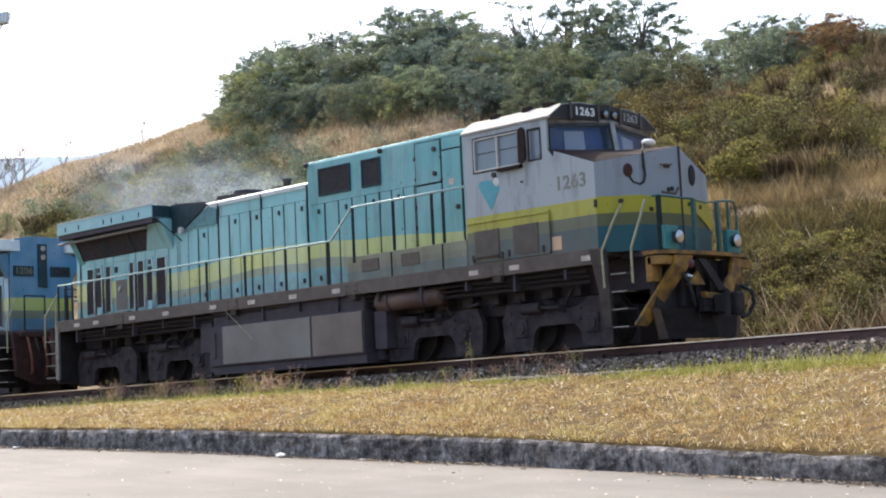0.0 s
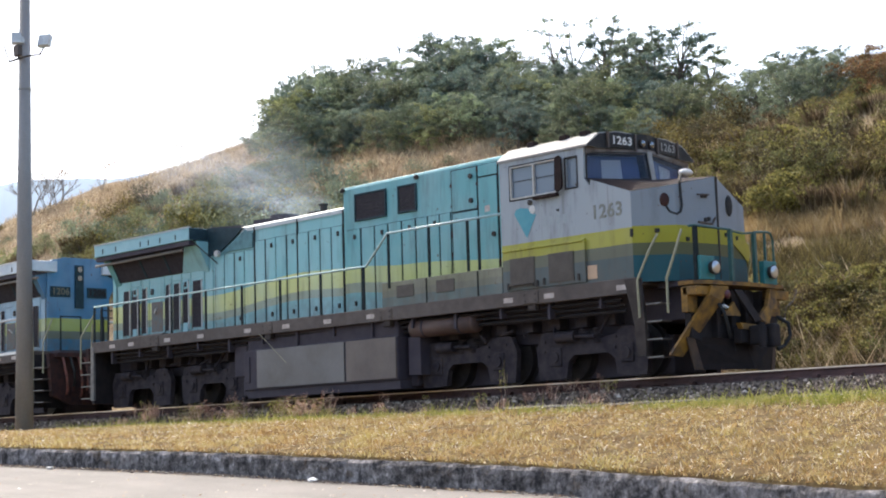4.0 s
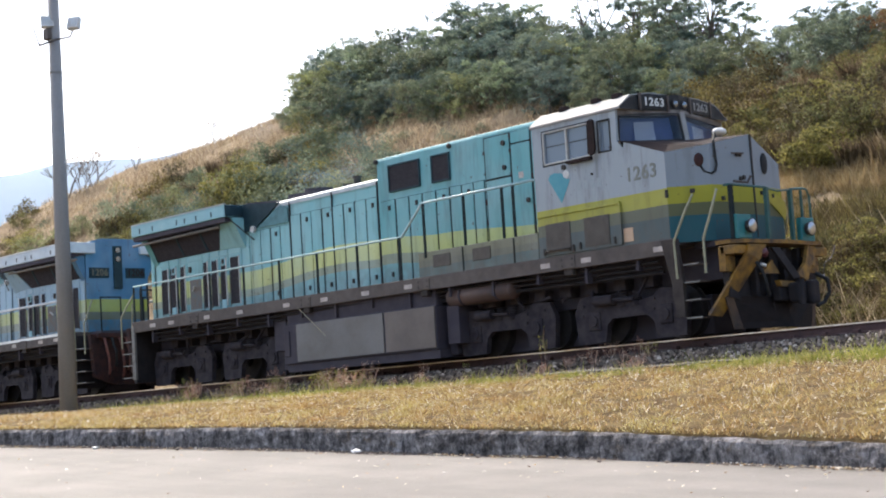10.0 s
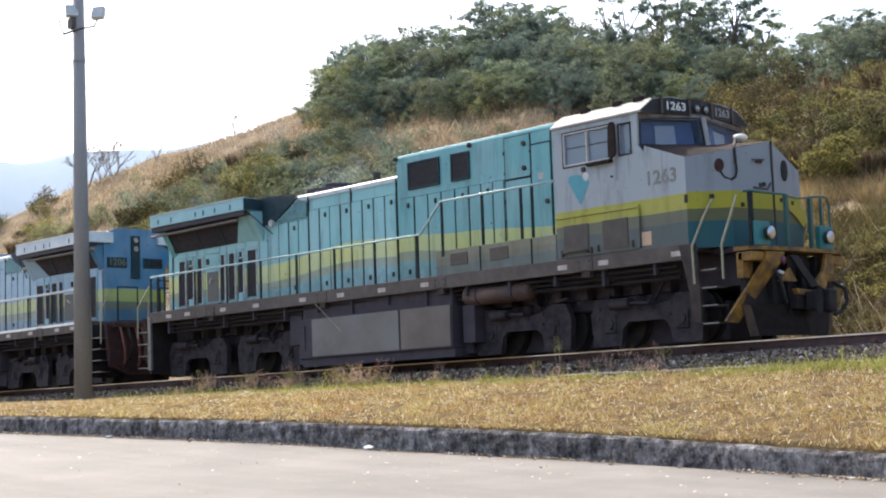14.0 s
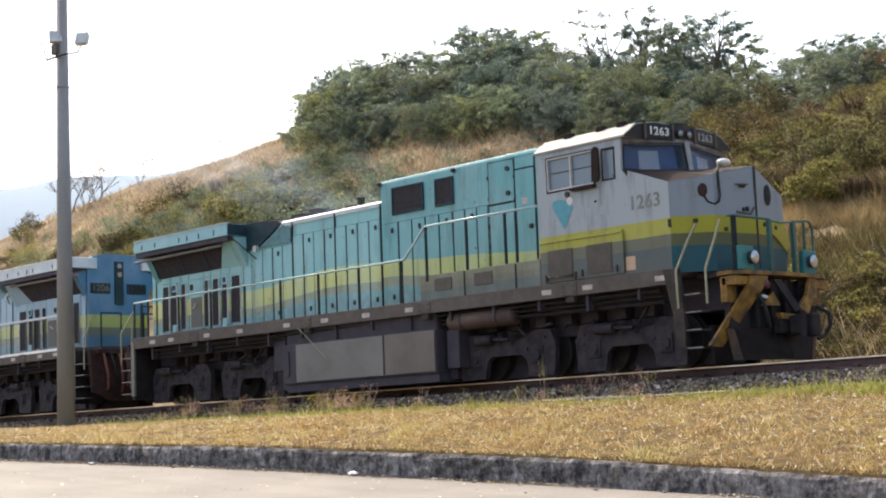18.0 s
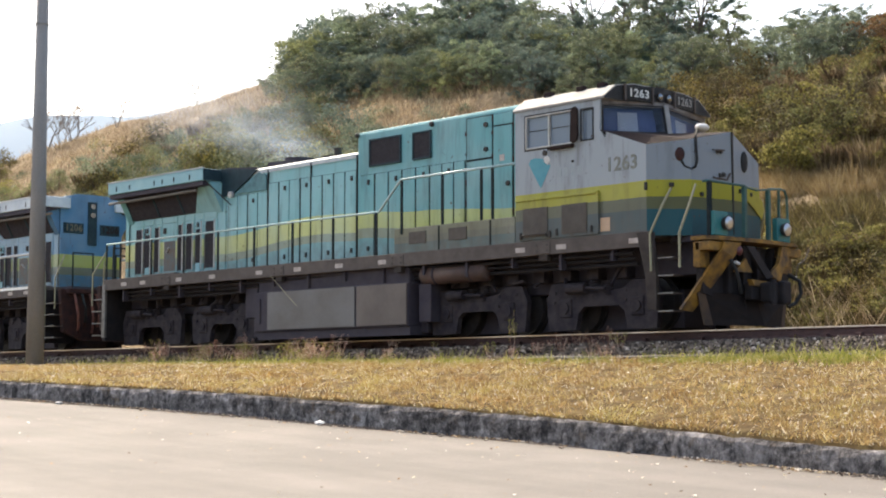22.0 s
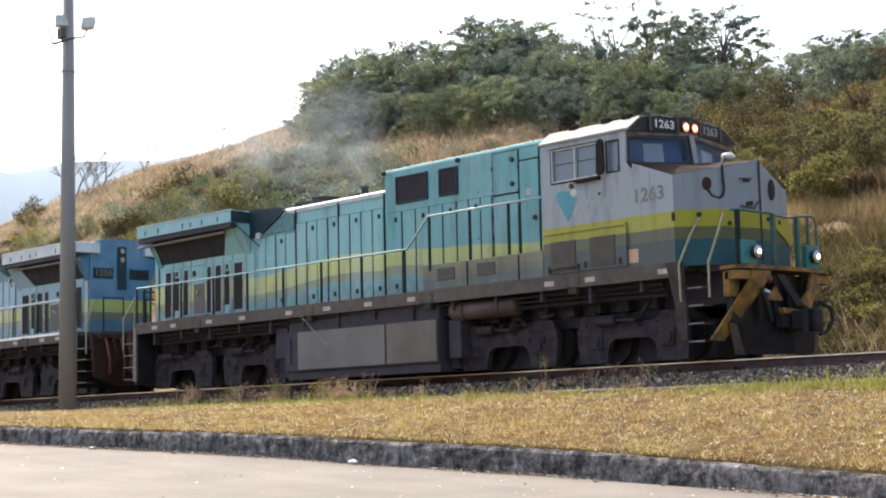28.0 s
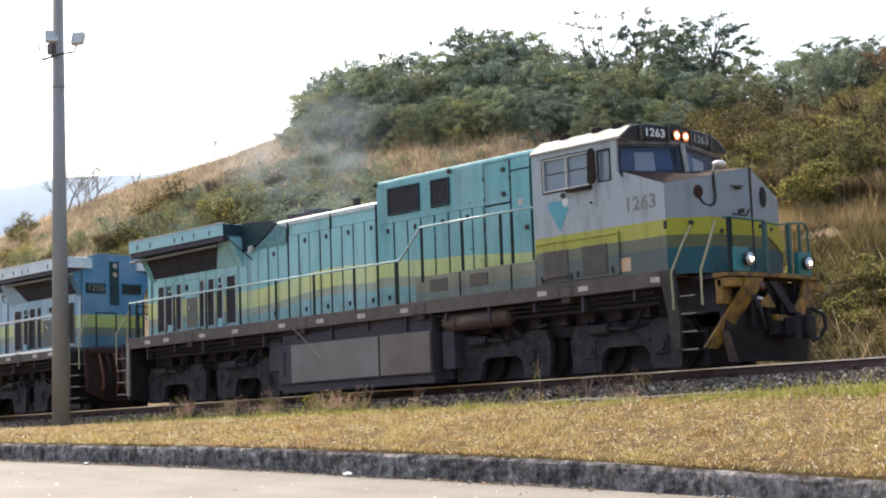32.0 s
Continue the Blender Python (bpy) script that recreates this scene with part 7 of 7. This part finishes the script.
for (x, y), (dx, h) in (((-10.9, -2.3), (0.35, 0.45)), ((-10.6, -2.2), (-0.3, 0.5))):
    bm = rod(bm_new(), (x, y, ground_z(x, y) - 0.05), (x + dx, y, ground_z(x, y) + h), 0.012, 6, 0.006)
    tagged(new("dry_stick", mesh_of("dry_stick", bm, M_PIPE)), "dry pale stick leaning by the ballast", "stick")

# ---- flecks of litter on verge and road ----
rnd, rng = random.Random(41), np.random.default_rng(41)
vs, fs = [], []
for i in range(17000):
    x = rnd.uniform(-30, 11)
    if i < 16300:
        y = kerb_y(x) + 0.15 + (-2.7 - kerb_y(x)) * rnd.random() * 0.95
        z, r = ground_z(x, y) + rnd.uniform(0.02, 0.07), rnd.uniform(0.006, 0.017) * (1.5 if i % 8 == 0 else 1.0)
    else:
        y = kerb_y(x) - 0.08 - 6.0 * rnd.random() ** 2.2
        z, r = ground_z(x, y) + 0.012, rnd.uniform(0.008, 0.02)
    a = rnd.uniform(0, 6.3)
    n = len(vs)
    for q in range(4):
        vs.append((x + r * 1.6 * math.cos(a + q * 1.571), y + r * math.sin(a + q * 1.571), z + rnd.uniform(-0.4, 0.6) * r))
    fs.append((n, n + 1, n + 2, n + 3))
tagged(new("leaf_litter", raw("leaf_litter", vs, fs, M_FLECK)), "bleached leaf flecks and grit on verge and road", "litter", kind="stuff")

# ---- grit swept against the kerb ----
rnd = random.Random(52)
vs, fs = [], []
for i in range(10500):
    x = rnd.uniform(-24, 11)
    if rnd.random() > 0.6 + 1.3 * wobble(x, 0, 0.7, 5.0):
        continue
    y = kerb_y(x) - 0.01 - abs(rnd.gauss(0, 0.12))
    r, a, z = rnd.uniform(0.006, 0.022), rnd.uniform(0, 6.3), ground_z(x, y) + 0.018
    n = len(vs)
    vs += [(x + r * 1.5 * math.cos(a + q * 2.094), y + r * math.sin(a + q * 2.094), z) for q in range(3)] + [(x, y, z + r * 0.8)]
    fs += [(n, n + 1, n + 3), (n + 1, n + 2, n + 3), (n + 2, n, n + 3)]
tagged(new("gutter_grit", raw("gutter_grit", vs, fs, M_STONE)), "dark grit swept against the kerb on the road", "litter", kind="stuff")
vs, fs = [], []
for i in range(3600):
    x = rnd.uniform(-24, 11)
    if rnd.random() > 0.45 + 1.6 * wobble(x, 0, 0.9, 8.0):
        continue
    y = kerb_y(x) - 0.02 - abs(rnd.gauss(0, 0.09))
    r, a, z = rnd.uniform(0.007, 0.026), rnd.uniform(0, 6.3), ground_z(x, y) + 0.018
    n = len(vs)
    vs += [(x + r * 1.6 * math.cos(a + q * 2.094), y + r * math.sin(a + q * 2.094), z) for q in range(3)] + [(x, y, z + r * 0.7)]
    fs += [(n, n + 1, n + 3), (n + 1, n + 2, n + 3), (n + 2, n, n + 3)]
tagged(new("gutter_chips", raw("gutter_chips", vs, fs, M_FLECK)), "pale chips and dry leaves along the kerb's foot", "litter", kind="stuff")

# ---- litter by the kerb ----
rnd = random.Random(12)
for x, w, r in ((-1.69, 0.10, 0.07), (-7.03, 0.25, 0.06), (-6.9, 0.2, 0.03), (-5.2, 0.25, 0.03), (0.6, 0.2, 0.03), (2.7, 0.3, 0.035), (3.6, 0.15, 0.03)):
    bm = bm_new()
    bmesh.ops.create_icosphere(bm, subdivisions=1, radius=r)
    for v in bm.verts:
        v.co = Vector((v.co.x * 1.5, v.co.y, v.co.z * 0.55)) * rnd.uniform(0.6, 1.25)
    y = kerb_y(x) - w
    o = new("pebble", mesh_of("pebble", bm, M_LITTER if r > 0.05 else M_STONE))
    o.location = (x, y, ground_z(x, y) + r * 0.4)
    tagged(o, "pale loose stone on the road by the kerb", "stone", "stones by the kerb")

rnd = random.Random(91)
scrub((2, 0, 1, 0), 18, 60.0, 53.0, 11.0, 14.5, 0.6, 1.0)
scrub((2, 0, 2, 1), 10, 55.0, 51.5, 13.5, 17.5, 0.7, 1.1)

LOW_LABELS = ["low olive scrub on the slope", "low yellow-green scrub on the slope", "low dark green scrub on the slope", "short dry straw tufts on the bank", "low withered brown scrub on the slope"]
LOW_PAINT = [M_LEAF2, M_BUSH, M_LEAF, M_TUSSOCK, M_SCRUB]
for k, (size, heaps) in LOW.items():
    co = np.concatenate(heaps)
    me = bpy.data.meshes.new("low_scrub")
    n = len(co) // size
    me.vertices.add(len(co))
    me.vertices.foreach_set("co", co.astype(np.float32).ravel())
    me.loops.add(len(co))
    me.loops.foreach_set("vertex_index", np.arange(len(co), dtype=np.int32))
    me.polygons.add(n)
    me.polygons.foreach_set("loop_start", np.arange(n, dtype=np.int32) * size)
    me.update(calc_edges=True)
    me.materials.append(LOW_PAINT[k])
    tagged(new("low_scrub", me), LOW_LABELS[k], "scrub", kind="stuff")

# ---- exhaust smoke ----
k = Mat("thin_exhaust_smoke", 1.0)
gr = k.node("ShaderNodeTexGradient")
gr.gradient_type = "SPHERICAL"
k.link(k.coords(), gr.inputs[0])
info = k.node("ShaderNodeObjectInfo")
shift = k.node("ShaderNodeVectorMath")
shift.operation = "ADD"
k.link(k.coords((0.9, 1, 1.5)), shift.inputs[0])
apart = k.node("ShaderNodeVectorMath")
apart.operation = "SCALE"
apart.inputs["Scale"].default_value = 40.0
k.link(info.outputs["Random"], apart.inputs[0])
k.link(apart.outputs[0], shift.inputs[1])
swirl = k.node("ShaderNodeTexNoise", Scale=1.5, Detail=6.0, Roughness=0.58, Distortion=0.8)
k.link(shift.outputs[0], swirl.inputs["Vector"])
puff = k.mix(1.0, k.band(gr.outputs["Fac"], 0.0, 0.75), k.band(swirl.outputs["Fac"], 0.34, 0.74), "MULTIPLY")
thin = k.mix(1.0, puff, (0.19, 0.19, 0.19), "MULTIPLY")
clear, through_light = k.node("ShaderNodeBsdfTransparent"), k.node("ShaderNodeBsdfTranslucent", Color=(0.72, 0.84, 1.0, 1))
body, veil = k.node("ShaderNodeMixShader", Fac=0.7), k.node("ShaderNodeMixShader")
k.link(k.b.outputs[0], body.inputs[1])
k.link(through_light.outputs[0], body.inputs[2])
k.link(thin, veil.inputs[0])
k.link(clear.outputs[0], veil.inputs[1])
k.link(body.outputs[0], veil.inputs[2])
k.link(veil.outputs[0], k.t.nodes["Material Output"].inputs[0])
M_SMOKE = k.colour((0.78, 0.86, 0.97))
smoke_puffs = []
rnd = random.Random(77)
for i in range(6):
    f = i / 5
    p = tagged(new("smoke_puff"), "thin bluish-white exhaust smoke drifting off the stack", "smoke", "exhaust smoke")
    size = 0.7 + 2.3 * f
    for j in (-1, 1):
        # a ragged lobe, slightly cupped
        bm = bm_new()
        bmesh.ops.create_circle(bm, cap_ends=False, segments=28, radius=1.0)
        rim = bm.verts[:]
        hub = bm.verts.new((0, 0, rnd.uniform(0.05, 0.2)))
        for u, w in zip(rim, rim[1:] + rim[:1]):
            bm.faces.new((u, w, hub))
        bmesh.ops.rotate(bm, cent=(0, 0, 0), matrix=Euler((radians(90 + rnd.uniform(-20, 20)), 0, radians(45 + rnd.uniform(-25, 25)))).to_matrix(), verts=bm.verts[:])
        lobe = part("smoke_lobe", bm, M_SMOKE, p, smooth=True)
        lobe.visible_shadow = False
        lobe.scale = (size * rnd.uniform(0.75, 1.0), size * 0.85, size * rnd.uniform(0.5, 0.7))
        lobe.location = (j * 0.42 * size, j * 0.38 * size, rnd.uniform(-0.15, 0.15) * size)
    smoke_puffs.append((p, f, rnd.uniform(0, 1)))


# ---- what moves ----
# where the smoke's far end lies from the stack, by time
DRIFT = [(0.0, -20.0, 11.5, 3.0), (3.0, -17.0, 11.0, 3.5), (6.0, -26.0, 12.0, 9.0), (10.0, -40.0, 13.0, 15.0), (15.0, -34.0, 13.0, 11.0), (20.0, -24.0, 11.5, 4.5), (24.0, -18.0, 11.0, 5.5), (27.0, -17.0, 11.0, 5.5), (30.0, -18.0, 12.0, 6.0), (32.0, -18.0, 12.0, 6.0)]


def motions():
    # the headlamps come on between two glimpses of the train
    for b, (x, y, z) in moving_bulbs:
        walk(b, [(0.0, pose(x - 0.14, y, z)), (27.4, pose(x - 0.14, y, z)), (27.6, pose(x, y, z)), (32.0, pose(x, y, z))])

    # smoke drifts off the stack: back along the train, then high over the hill, then straight up, then up and back
    for p, f, ph in smoke_puffs:
        rows = []
        for i in range(17):
            t = 2.0 * i
            dx, dy, dz = [lerp_table(t, [(row[0], row[k]) for row in DRIFT]) for k in (1, 2, 3)]
            g = f + 0.05 * math.sin(t * 0.9 + 6 * ph)
            rows.append((t, pose(-12.75 + dx * g + 0.4 * math.sin(t * 0.7 + 5 * ph), 0.3 + dy * g, 4.45 + dz * g + 0.3 * g * math.sin(t * 1.1 + 4 * ph), 0, 18 * math.sin(t * 0.35 + ph), 0)))
        walk(p, rows)


motions()
